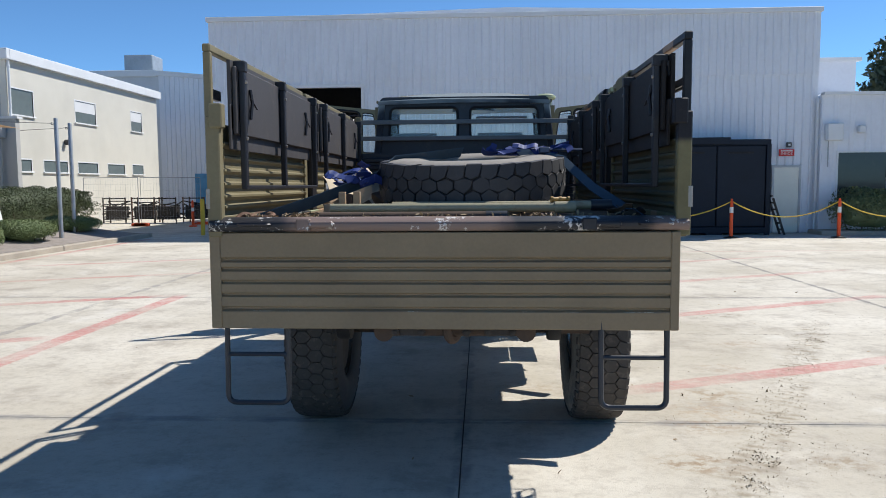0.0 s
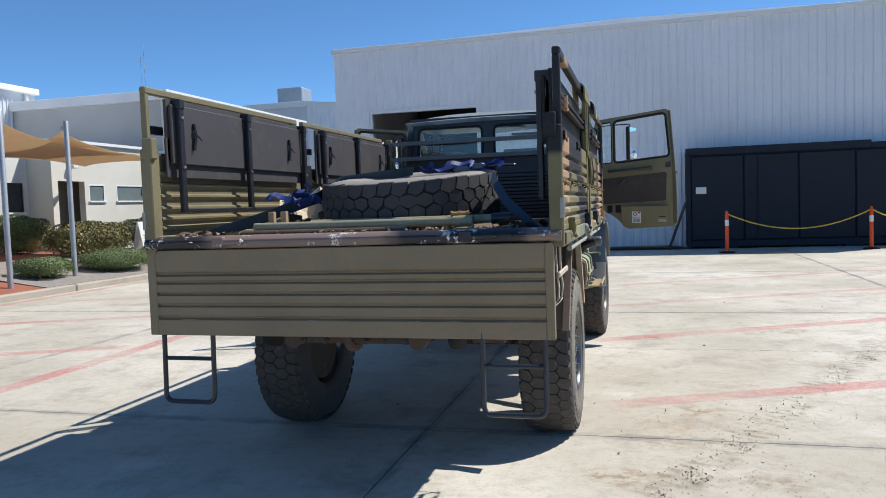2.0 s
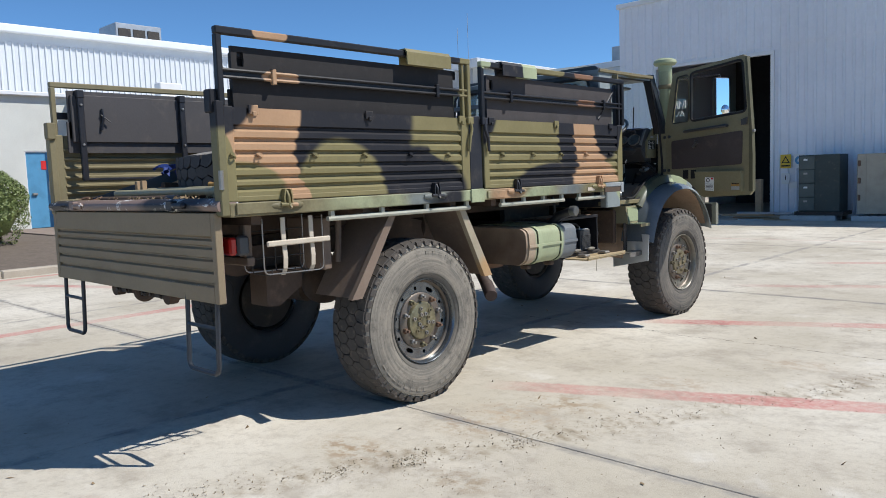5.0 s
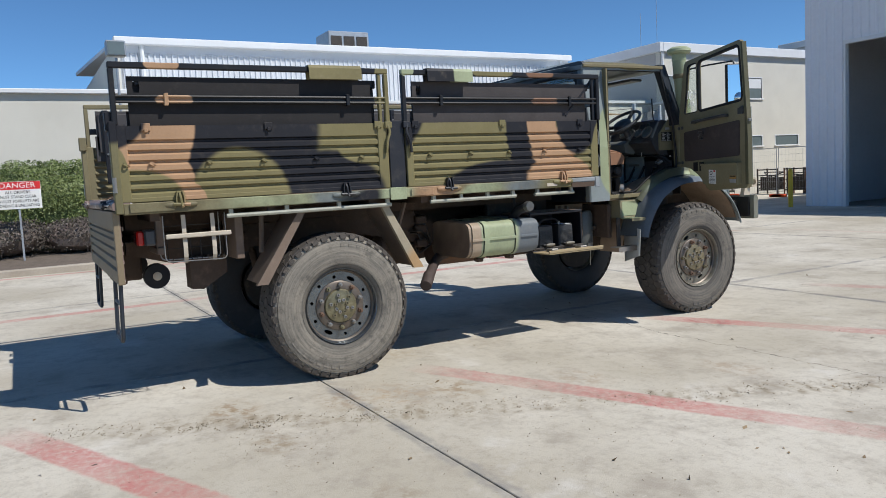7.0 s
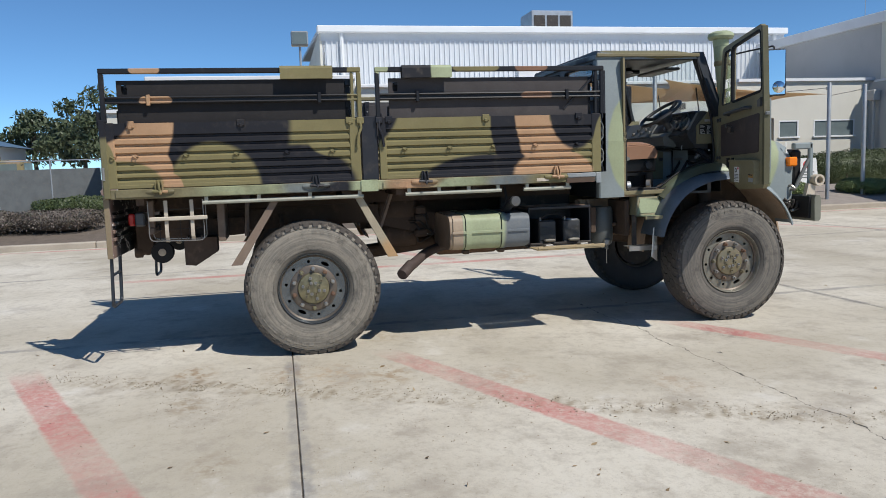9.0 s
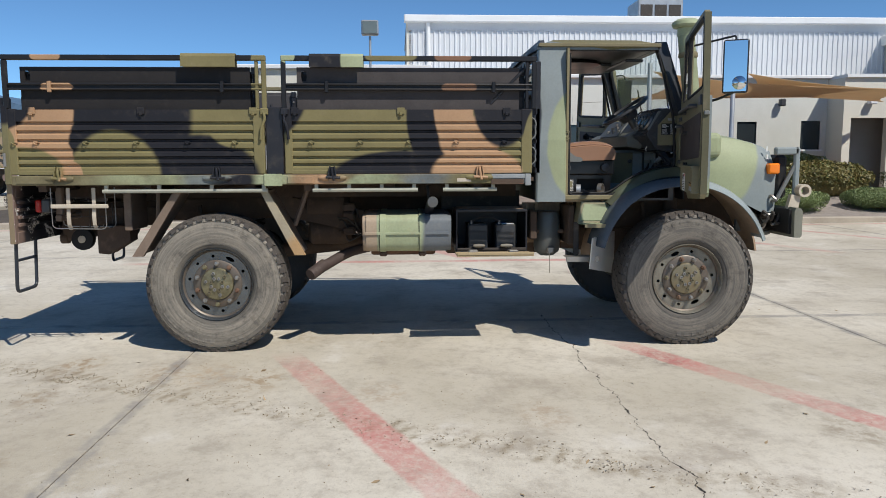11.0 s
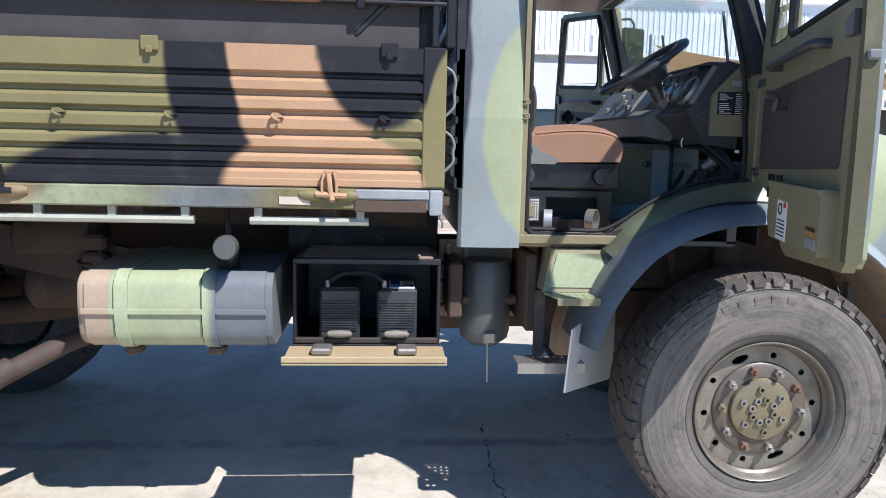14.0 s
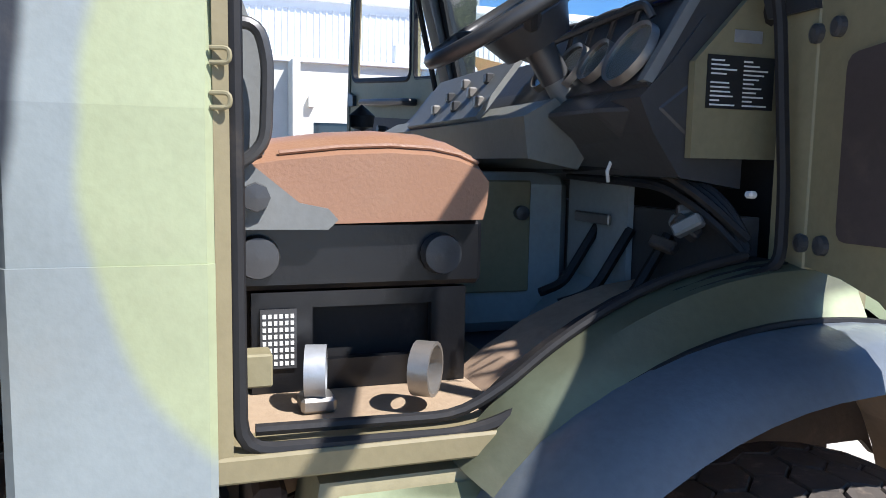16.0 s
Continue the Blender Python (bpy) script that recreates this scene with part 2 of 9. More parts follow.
TYRE = sidewall("dusty_rubber", (0.105, 0.098, 0.088), (0.185, 0.165, 0.138), (0.06, 0.055, 0.05))
PALETYRE = sidewall("scuffed_rubber", (0.150, 0.138, 0.118), (0.265, 0.235, 0.190), (0.065, 0.060, 0.053))
DOORTRIM = plain("brown_black_trim", (0.075, 0.060, 0.056), 0.6, dusty=0.15)
TREAD = plain("tread_rubber", (0.080, 0.070, 0.061), 0.85, dusty=0.7, dust=(0.235, 0.19, 0.15), coarse=9)
# rubber of the spare's tread, and the left tyres' shade as colour
SPARESHADE = plain("clean_and_shaded_rubber", (0.062, 0.062, 0.066), 0.7, dusty=0.2, dust=(0.2, 0.18, 0.16))
SPARESIDE = plain("dusty_spare_sidewall", (0.30, 0.275, 0.24), 0.8, dusty=0.5, dust=(0.22, 0.19, 0.15), coarse=6)
GROOVE = plain("tread_groove_rubber", (0.060, 0.052, 0.045), 0.85, dusty=0.3, dust=(0.09, 0.075, 0.06))

RUBBER = plain("black_rubber", (0.015, 0.015, 0.016), 0.6, dusty=0.1)
RIM = plain("wheel_paint", (0.235, 0.22, 0.18), 0.36, 0.35, dusty=0.7, dust=(0.15, 0.09, 0.05), coarse=7, amount=0.65)
HUB = plain("hub_paint", (0.21, 0.18, 0.11), 0.4, 0.3, dusty=0.85, dust=(0.25, 0.14, 0.07), coarse=14)
DARKRIM = plain("dark_wheel_paint", (0.17, 0.185, 0.195), 0.24, 0.75, dusty=0.35, dust=(0.15, 0.11, 0.075), coarse=9)
PALEHUB = plain("pale_hub_paint", (0.24, 0.215, 0.125), 0.36, 0.35, dusty=1.0, dust=(0.055, 0.044, 0.024), coarse=11, amount=0.9)
SEATBLACK = plain("black_seat_frame", (0.008, 0.0085, 0.010), 0.30, dusty=0.1, dust=(0.06, 0.055, 0.05))
RUSTRIM = plain("rusty_wheel_flange", (0.15, 0.125, 0.10), 0.45, 0.4, dusty=0.7, dust=(0.16, 0.085, 0.05), coarse=12)
PLASTIC = plain("black_plastic", (0.056, 0.057, 0.059), 0.36, dusty=0.15, dust=(0.12, 0.11, 0.10))
DASHGREY = plain("grey_green_dash", (0.16, 0.165, 0.145), 0.45, dusty=0.1)
GREYPLASTIC = plain("grey_panel", (0.19, 0.20, 0.195), 0.5, dusty=0.1)
VINYL = plain("brown_vinyl", (0.30, 0.165, 0.100), 0.42, dusty=0.1, amount=0.2, bump=0.25, fine=140)
MATTING = plain("cab_floor_mat", (0.36, 0.27, 0.18), 0.9, dusty=0.5, dust=(0.45, 0.36, 0.26), bump=0.5)
BLUE = plain("blue_strap", (0.02, 0.045, 0.20), 0.6, dusty=0.1)
DARKSTRAP = plain("faded_strap", (0.045, 0.085, 0.13), 0.7, dusty=0.2)
TIMBER = plain("raw_timber", (0.40, 0.28, 0.17), 0.8, dusty=0.3, coarse=9)
LITTER = plain("dry_leaves", (0.16, 0.11, 0.065), 0.9, dusty=0.5, coarse=15)
YELLOW = plain("yellow_plastic", (0.40, 0.23, 0.07), 0.5, dusty=0.2)
WHITEP = plain("white_paint", (0.78, 0.78, 0.76), 0.5, dusty=0.05, amount=0.08)
ORANGE = plain("orange_plastic", (0.80, 0.10, 0.025), 0.5, dusty=0.1, amount=0.15)
AMBER = plain("amber_lens", (0.85, 0.22, 0.02), 0.15, dusty=0.02, amount=0.1, bump=0.0)
REDLENS = plain("red_lens", (0.45, 0.02, 0.015), 0.2, dusty=0.2, bump=0.0)
REDP = plain("red_sign_paint", (0.62, 0.03, 0.03), 0.5, dusty=0.05, amount=0.1)
BLUEP = plain("blue_door_paint", (0.10, 0.30, 0.50), 0.5, dusty=0.08)
YELLOWROPE = plain("yellow_rope", (0.75, 0.50, 0.06), 0.7, dusty=0.1)
GALV = plain("galvanised_steel", (0.42, 0.44, 0.46), 0.45, 0.5, dusty=0.1)
CLAD = plain("pale_metal_cladding", (0.77, 0.79, 0.83), 0.5, 0.0, dusty=0.08, amount=0.14, coarse=0.35, fine=9, bump=0.03)
WHITECLAD = plain("white_metal_cladding", (0.62, 0.64, 0.66), 0.5, dusty=0.06, amount=0.12, coarse=0.5, fine=9, bump=0.03)
RENDERED = plain("cream_render", (0.655, 0.63, 0.55), 0.85, dusty=0.12, amount=0.2, coarse=0.4, fine=30, dust=(0.45, 0.40, 0.32), bump=0.25)
TRIMW = plain("white_trim", (0.74, 0.75, 0.75), 0.5, dusty=0.08, amount=0.12, coarse=0.8)
HALLWALL = plain("white_render", (0.63, 0.635, 0.585), 0.85, dusty=0.15, amount=0.25, coarse=0.6, fine=30, dust=(0.42, 0.40, 0.34), bump=0.25)
POSTP = painted("post_paint", (0.165, 0.148, 0.075), [(BLACK, -1.53, 2.15, 0.5, 0.33)], wobble=0.03, dusty=0.15)
# greyer copy of the render: shade of the south faces put into colour
SHADERENDER = plain("grey_shaded_render", (0.48, 0.47, 0.45), 0.85, dusty=0.1, amount=0.2, coarse=0.5, fine=30)
CONTAINER = plain("dark_container_paint", (0.010, 0.0165, 0.029), 0.6, dusty=0.1, dust=(0.06, 0.06, 0.065), coarse=1.5, fine=20)
# near black: the gloom inside the buildings is put into this colour
INSIDE = plain("shaded_inside", (0.05, 0.05, 0.055), 0.8, dusty=0.1)
def shade_cloth():
    """Knitted cloth that lets part of the sun through."""
    m = plain("tan_shade_cloth", (0.72, 0.58, 0.40), 0.85, dusty=0.1, amount=0.2, coarse=1.0)
    nt = m.node_tree
    b, out = nt.nodes["Principled BSDF"], nt.nodes["Material Output"]
    glow = nt.nodes.new("ShaderNodeBsdfTranslucent")
    glow.inputs[0].default_value = (0.75, 0.60, 0.42, 1)
    mix = nt.nodes.new("ShaderNodeMixShader")
    mix.inputs[0].default_value = 0.45
    for k, n in ((1, b), (2, glow)):
        nt.links.new(n.outputs[0], mix.inputs[k])
    nt.links.new(mix.outputs[0], out.inputs[0])
    return m


SAIL = shade_cloth()


def pale_rubber():
    """Thin pale rubber that the sun shines through."""
    m = plain("pale_flap_rubber", (0.72, 0.72, 0.70), 0.7, amount=0.2)
    nt = m.node_tree
    b, out = nt.nodes["Principled BSDF"], nt.nodes["Material Output"]
    glow = nt.nodes.new("ShaderNodeBsdfTranslucent")
    glow.inputs[0].default_value = (0.74, 0.74, 0.72, 1)
    mix = nt.nodes.new("ShaderNodeMixShader")
    mix.inputs[0].default_value = 0.5
    for k, n in ((1, b), (2, glow)):
        nt.links.new(n.outputs[0], mix.inputs[k])
    nt.links.new(mix.outputs[0], out.inputs[0])
    return m


FLAP = pale_rubber()
DARKMULCH = plain("dark_bark_mulch", (0.15, 0.122, 0.098), 0.95, dusty=0.5, dust=(0.27, 0.225, 0.18), coarse=5, fine=40, bump=0.8)
MULCH = plain("grey_bark_mulch", (0.29, 0.255, 0.225), 0.95, dusty=0.5, dust=(0.46, 0.42, 0.38), coarse=5, fine=40, bump=0.8)
PATHSTONE = plain("grey_brown_paving", (0.25, 0.20, 0.165), 0.9, dusty=0.3, coarse=3, fine=25, bump=0.5)
PAVER = plain("red_brick_paving", (0.34, 0.12, 0.07), 0.85, dusty=0.2, coarse=2, fine=12, bump=0.4)
KERB = plain("kerb_concrete", (0.42, 0.37, 0.30), 0.85, dusty=0.25, coarse=1.5, fine=30, bump=0.4)
SCRAP = plain("dark_scrap_steel", (0.05, 0.042, 0.036), 0.7, 0.2, dusty=0.4)
BARK = plain("tree_bark", (0.16, 0.12, 0.09), 0.9, dusty=0.3, coarse=4, bump=0.7)
PLATEP = plain("dirty_grey_plate", (0.30, 0.325, 0.335), 0.6, dusty=0.5, amount=0.5, coarse=8)
PAPER = plain("white_label_paper", (0.75, 0.75, 0.72), 0.6, dusty=0.05, amount=0.08, bump=0.0)
INK = plain("black_ink", (0.02, 0.02, 0.02), 0.6, dusty=0.0, bump=0.0)
UNDERLAY = plain("packed_soil", (0.10, 0.085, 0.07), 0.95, dusty=0.4, coarse=1.5, fine=20)


def leafy(name, one, two, rough=0.55):
    m, nt, b = nodes_of(name, rough)
    info = nt.nodes.new("ShaderNodeNewGeometry")
    mix = blend(nt, info.outputs["Random Per Island"], one, two)
    mix = blend(nt, ramp(nt, grain(nt, 2.0), 0.3, 0.7), mix, blend(nt, 0.6, one, two))
    nt.links.new(mix, b.inputs["Base Color"])
    b.inputs["Subsurface Weight"].default_value = 0.0
    return m


LEAF = leafy("hedge_leaves", (0.052, 0.090, 0.020), (0.215, 0.255, 0.080))
LEAFGREY = leafy("grey_green_leaves", (0.045, 0.072, 0.024), (0.15, 0.185, 0.075))
LEAFMOUND = leafy("fine_green_leaves", (0.070, 0.108, 0.032), (0.20, 0.25, 0.085))
# dark leaves: shade on the long hedge's front is put into their colour
LEAFSHADE = leafy("dark_shaded_leaves", (0.018, 0.032, 0.010), (0.085, 0.110, 0.034))
LEAFRED = leafy("photinia_leaves", (0.055, 0.10, 0.020), (0.22, 0.15, 0.045))
LEAFPURPLE = leafy("purple_leaves", (0.040, 0.046, 0.022), (0.150, 0.112, 0.100))
LEAFDARK = leafy("eucalypt_leaves", (0.03, 0.05, 0.022), (0.10, 0.12, 0.06))


def glass(name, tint=(1, 1, 1), rough=0.0, share=0.85):
    """Thin pane: clear, with a mirror-like gloss."""
    m, nt, b = nodes_of(name)
    nt.nodes.remove(b)
    out = [n for n in nt.nodes if n.bl_idname == "ShaderNodeOutputMaterial"][0]
    clear = nt.nodes.new("ShaderNodeBsdfTransparent")
    clear.inputs[0].default_value = (*tint, 1)
    gloss = nt.nodes.new("ShaderNodeBsdfGlossy")
    gloss.inputs["Roughness"].default_value = rough
    weight = nt.nodes.new("ShaderNodeLayerWeight")
    edge = op(nt, "MULTIPLY_ADD", op(nt, "POWER", weight.outputs["Facing"], 4.0), 0.7, 0.045)
    mix = nt.nodes.new("ShaderNodeMixShader")
    nt.links.new(edge, mix.inputs[0])
    nt.links.new(clear.outputs[0], mix.inputs[1])
    nt.links.new(gloss.outputs[0], mix.inputs[2])
    nt.links.new(mix.outputs[0], out.inputs[0])
    return m


GLASS = glass("clear_glass", (0.94, 0.975, 0.965))
TINTED = plain("grey_green_window_glass", (0.15, 0.185, 0.185), 0.08, dusty=0.05, amount=0.2, bump=0.0)
DARKGLASS = plain("dark_window_glass", (0.030, 0.038, 0.042), 0.06, dusty=0.05, amount=0.2, bump=0.0)
MIRROR, _, mb = nodes_of("mirror_glass", 0.02, 1.0)
mb.inputs["Base Color"].default_value = (0.85, 0.87, 0.88, 1)


def concrete():
    m, nt, b = nodes_of("yard_concrete", 0.85)
    p = place(nt)
    axes = nt.nodes.new("ShaderNodeSeparateXYZ")
    nt.links.new(p, axes.inputs[0])
    x, y = axes.outputs[0], axes.outputs[1]
    tone = blend(nt, ramp(nt, grain(nt, 0.35, 4.0), 0.3, 0.7), (0.425, 0.38, 0.295), (0.62, 0.575, 0.485))
    tone = blend(nt, op(nt, "MULTIPLY", ramp(nt, grain(nt, 1.7, 8.0, 0.72), 0.47, 0.68), 0.62), tone, (0.285, 0.245, 0.195))
    tone = blend(nt, op(nt, "MULTIPLY", ramp(nt, grain(nt, 11.0, 8.0, 0.78), 0.46, 0.66), 0.45), tone, (0.33, 0.285, 0.225))
    tone = blend(nt, op(nt, "MULTIPLY", ramp(nt, grain(nt, 60.0, 3.0, 0.7), 0.55, 0.74), 0.42), tone, (0.22, 0.185, 0.14))
    tone = blend(nt, op(nt, "MULTIPLY", ramp(nt, grain(nt, 5.0, 5.0, 0.7), 0.68, 0.78), 0.5), tone, (0.14, 0.12, 0.10))
    tone = blend(nt, op(nt, "MULTIPLY", ramp(nt, grain(nt, 28.0, 5.0, 0.75), 0.60, 0.74), 0.45), tone, (0.66, 0.62, 0.54))
    tone = blend(nt, op(nt, "MULTIPLY", ramp(nt, grain(nt, 0.9, 7.0, 0.7), 0.56, 0.70), 0.5), tone, (0.66, 0.63, 0.57))
    # cement smears along the joints
    smear = ramp(nt, grain(nt, 2.6, 6.0, 0.7), 0.35, 0.6)
    for axis, at in ((x, -0.12), (x, 5.2), (x, -5.3), (y, 5.05), (y, -0.9), (y, 10.74), (y, 16.5)):
        near = op(nt, "ABSOLUTE", op(nt, "SUBTRACT", op(nt, "SUBTRACT", axis, at), op(nt, "MULTIPLY", op(nt, "SUBTRACT", grain(nt, 5.0, 3.0), 0.5), 0.10)))
        tone = blend(nt, op(nt, "MULTIPLY", op(nt, "MULTIPLY", ramp(nt, near, 0.075, 0.03), smear), 0.8), tone, (0.25, 0.235, 0.215))
    # oily drip stains and dried mud
    for sx, sy, r, c, k in ((2.05, 4.35, 0.30, (0.26, 0.19, 0.11), 0.75), (1.62, 5.35, 0.45, (0.36, 0.24, 0.13), 0.5), (1.35, 8.75, 0.35, (0.10, 0.07, 0.07), 0.6),
                            (3.0, 9.3, 0.4, (0.22, 0.17, 0.11), 0.6), (3.2, 4.6, 0.3, (0.26, 0.2, 0.13), 0.6), (4.4, 7.2, 0.5, (0.24, 0.2, 0.15), 0.5), (0.4, 5.9, 0.5, (0.3, 0.22, 0.13), 0.4), (1.25, 4.3, 0.4, (0.26, 0.17, 0.085), 0.8), (1.75, 5.74, 0.4, (0.28, 0.19, 0.10), 0.7), (1.5, 5.0, 0.4, (0.27, 0.18, 0.10), 0.6), (2.6, 7.6, 0.4, (0.3, 0.2, 0.12), 0.45), (2.1, 6.6, 0.4, (0.3, 0.2, 0.12), 0.45)):
        d = op(nt, "SQRT", op(nt, "ADD", op(nt, "POWER", op(nt, "SUBTRACT", x, sx), 2.0), op(nt, "POWER", op(nt, "MULTIPLY", op(nt, "SUBTRACT", y, sy), 1.6), 2.0)))
        mask = op(nt, "MULTIPLY", ramp(nt, d, r, r * 0.2), ramp(nt, grain(nt, 9.0, 6.0, 0.7), 0.42, 0.62))
        tone = blend(nt, op(nt, "MULTIPLY", mask, k), tone, c)
    # dried mud off a tyre, with the marks of its lugs
    c, s = math.cos(radians(63.0)), math.sin(radians(63.0))
    along = op(nt, "ADD", op(nt, "MULTIPLY", op(nt, "SUBTRACT", x, 0.95), c), op(nt, "MULTIPLY", op(nt, "SUBTRACT", y, 3.1), s))
    across = op(nt, "ABSOLUTE", op(nt, "SUBTRACT", op(nt, "MULTIPLY", op(nt, "SUBTRACT", y, 3.1), c), op(nt, "MULTIPLY", op(nt, "SUBTRACT", x, 0.95), s)))
    lugs = op(nt, "ADD", op(nt, "MULTIPLY", op(nt, "SINE", op(nt, "ADD", op(nt, "MULTIPLY", along, 62.0), op(nt, "MULTIPLY", grain(nt, 3.0, 3.0), 9.0))), 0.35), 0.6)
    mud = op(nt, "MULTIPLY", op(nt, "MULTIPLY", ramp(nt, across, 0.20, 0.10), ramp(nt, grain(nt, 6.0, 7.0, 0.75), 0.42, 0.62)), op(nt, "MULTIPLY", op(nt, "MULTIPLY", ramp(nt, along, 0.0, 0.5), ramp(nt, along, 6.9, 6.0)), op(nt, "MULTIPLY", lugs, ramp(nt, grain(nt, 0.8, 3.0), 0.36, 0.58))))
    tone = blend(nt, op(nt, "MULTIPLY", mud, 0.8), tone, (0.235, 0.185, 0.115))
    # faded red bay lines: a point, a direction, a length and a half width
    worn = op(nt, "MULTIPLY", op(nt, "MULTIPLY_ADD", ramp(nt, grain(nt, 18.0, 6.0, 0.75), 0.36, 0.60), 0.5, 0.5), op(nt, "MULTIPLY_ADD", ramp(nt, grain(nt, 0.8, 4.0, 0.6), 0.34, 0.62), 0.62, 0.38))
    for px, py, ang, length, strong in ((1.02, 5.80, 23.5, 5.6, 0.85), (0.7, 8.49, 26.0, 5.8, 0.85), (0.7, 2.93, 23.9, 5.2, 0.9), (0.6, 11.25, 26, 7, 0.5), (0.6, 14.0, 26, 7, 0.5),
                                        (-4.45, 2.5, 90, 8.6, 0.95), (-9.4, 8.83, 23.3, 5.3, 0.9), (-9.4, 5.75, 23.3, 5.3, 0.8), (-9.4, 12.0, 23.3, 5.0, 0.6), (-9.4, 15.0, 23.3, 5.0, 0.6), (-10.25, -6, 90, 29, 0.8), (-4.4, 17.6, 3, 14, 0.25)):
        c, s = math.cos(radians(ang)), math.sin(radians(ang))
        along = op(nt, "ADD", op(nt, "MULTIPLY", op(nt, "SUBTRACT", x, px), c), op(nt, "MULTIPLY", op(nt, "SUBTRACT", y, py), s))
        across = op(nt, "ABSOLUTE", op(nt, "SUBTRACT", op(nt, "MULTIPLY", op(nt, "SUBTRACT", y, py), c), op(nt, "MULTIPLY", op(nt, "SUBTRACT", x, px), s)))
        mask = op(nt, "MULTIPLY", ramp(nt, op(nt, "ADD", across, op(nt, "MULTIPLY", op(nt, "SUBTRACT", grain(nt, 14.0, 5.0, 0.7), 0.5), 0.06)), 0.135, 0.095), op(nt, "MULTIPLY", ramp(nt, along, -0.1, 0.5), ramp(nt, along, length, length - 0.5)))
        tone = blend(nt, op(nt, "MULTIPLY", op(nt, "MULTIPLY", mask, worn), strong * 0.86), tone, (0.47, 0.125, 0.115))
    # one wandering crack
    way = nt.nodes.new("ShaderNodeCombineXYZ")
    nt.links.new(x, way.inputs[0])
    wander = op(nt, "MULTIPLY", op(nt, "SUBTRACT", grain(nt, 1.6, 8.0, 0.66, way.outputs[0]), 0.5), 0.42)
    off = op(nt, "ABSOLUTE", op(nt, "SUBTRACT", op(nt, "SUBTRACT", y, 8.12), wander))
    wide = op(nt, "ADD", op(nt, "MULTIPLY", ramp(nt, grain(nt, 8.0, 3.0), 0.42, 0.75), 0.010), 0.0015)
    crack = op(nt, "MULTIPLY", op(nt, "LESS_THAN", off, wide), op(nt, "GREATER_THAN", x, -0.4))
    tone = blend(nt, crack, tone, (0.035, 0.03, 0.025))
    nt.links.new(tone, b.inputs["Base Color"])
    height = op(nt, "SUBTRACT", op(nt, "ADD", grain(nt, 120.0, 3.0), op(nt, "MULTIPLY", grain(nt, 12.0), 0.6)), op(nt, "MULTIPLY", crack, 3.0))
    relief(nt, b, height, 0.35, 0.006)
    return m


CONCRETE = concrete()

# ---- tools for building ----
def part(name, bm, material, parent, label="", smooth=False):
    me = bpy.data.meshes.new(name)
    bmesh.ops.recalc_face_normals(bm, faces=bm.faces)
    bm.to_mesh(me)
    bm.free()
    me.materials.append(material)
    if smooth:
        for p in me.polygons:
            p.use_smooth = True
        me.set_sharp_from_angle(angle=radians(38))
    ob = new(name, me)
    ob.parent = parent
    if label:
        ob["label"] = label
    return ob


def thing(name, label, category, at=(0, 0, 0), turn=0.0, group="", kind=""):
    ob = new(name)
    ob.matrix_basis = pose(*at, 0, 0, turn)
    return tagged(ob, label, category, group, kind)


def box(bm, x0, x1, y0, y1, z0, z1, bevel=0.0, turn=None, segments=1):
    c = Vector(((x0 + x1) / 2, (y0 + y1) / 2, (z0 + z1) / 2))
    m = Matrix.Translation(c) @ (turn or Matrix.Identity(4)) @ Matrix.Diagonal((abs(x1 - x0), abs(y1 - y0), abs(z1 - z0), 1))
    made = bmesh.ops.create_cube(bm, size=1.0, matrix=m)["verts"]
    if bevel:
        edges = {e for v in made for e in v.link_edges}
        bmesh.ops.bevel(bm, geom=list(edges), offset=bevel, segments=segments, affect="EDGES", profile=0.5)
    return bm


def boxes(*rows, bevel=0.0):
    bm = bmesh.new()
    for r in rows:
        box(bm, *r, bevel=bevel)
    return bm


def tube(bm, pts, r, n=8, closed=False):
    pts = [Vector(p) for p in pts]
    rings, up = [], None
    count = len(pts)
    for i, p in enumerate(pts):
        if closed:
            d = (pts[(i + 1) % count] - pts[i - 1]).normalized()
        else:
            d = (pts[min(i + 1, count - 1)] - pts[max(i - 1, 0)]).normalized()
        if up is None:
            up = d.orthogonal().normalized()
        up = (up - d * up.dot(d)).normalized()
        side = d.cross(up)
        rings.append([bm.verts.new(p + (up * math.cos(a) + side * math.sin(a)) * r) for a in (2 * math.pi * k / n for k in range(n))])
    for i in range(count if closed else count - 1):
        a, b = rings[i], rings[(i + 1) % count]
        for k in range(n):
            bm.faces.new((a[k], a[(k + 1) % n], b[(k + 1) % n], b[k]))
    if not closed:
        bm.faces.new(rings[0])
        bm.faces.new(rings[-1])
    return bm


def rounded(pts, r, n=4, closed=False):
    """A polyline with its corners rounded."""
    pts = [Vector(p) for p in pts]
    out = []
    for i, p in enumerate(pts):
        if not closed and i in (0, len(pts) - 1):
            out.append(p)
            continue
        a, b = pts[i - 1] - p, pts[(i + 1) % len(pts)] - p
        s = min(r, a.length * 0.45, b.length * 0.45)
        a, b = p + a.normalized() * s, p + b.normalized() * s
        for k in range(n + 1):
            t = k / n
            out.append(a * (1 - t) ** 2 + p * 2 * t * (1 - t) + b * t * t)
    return out


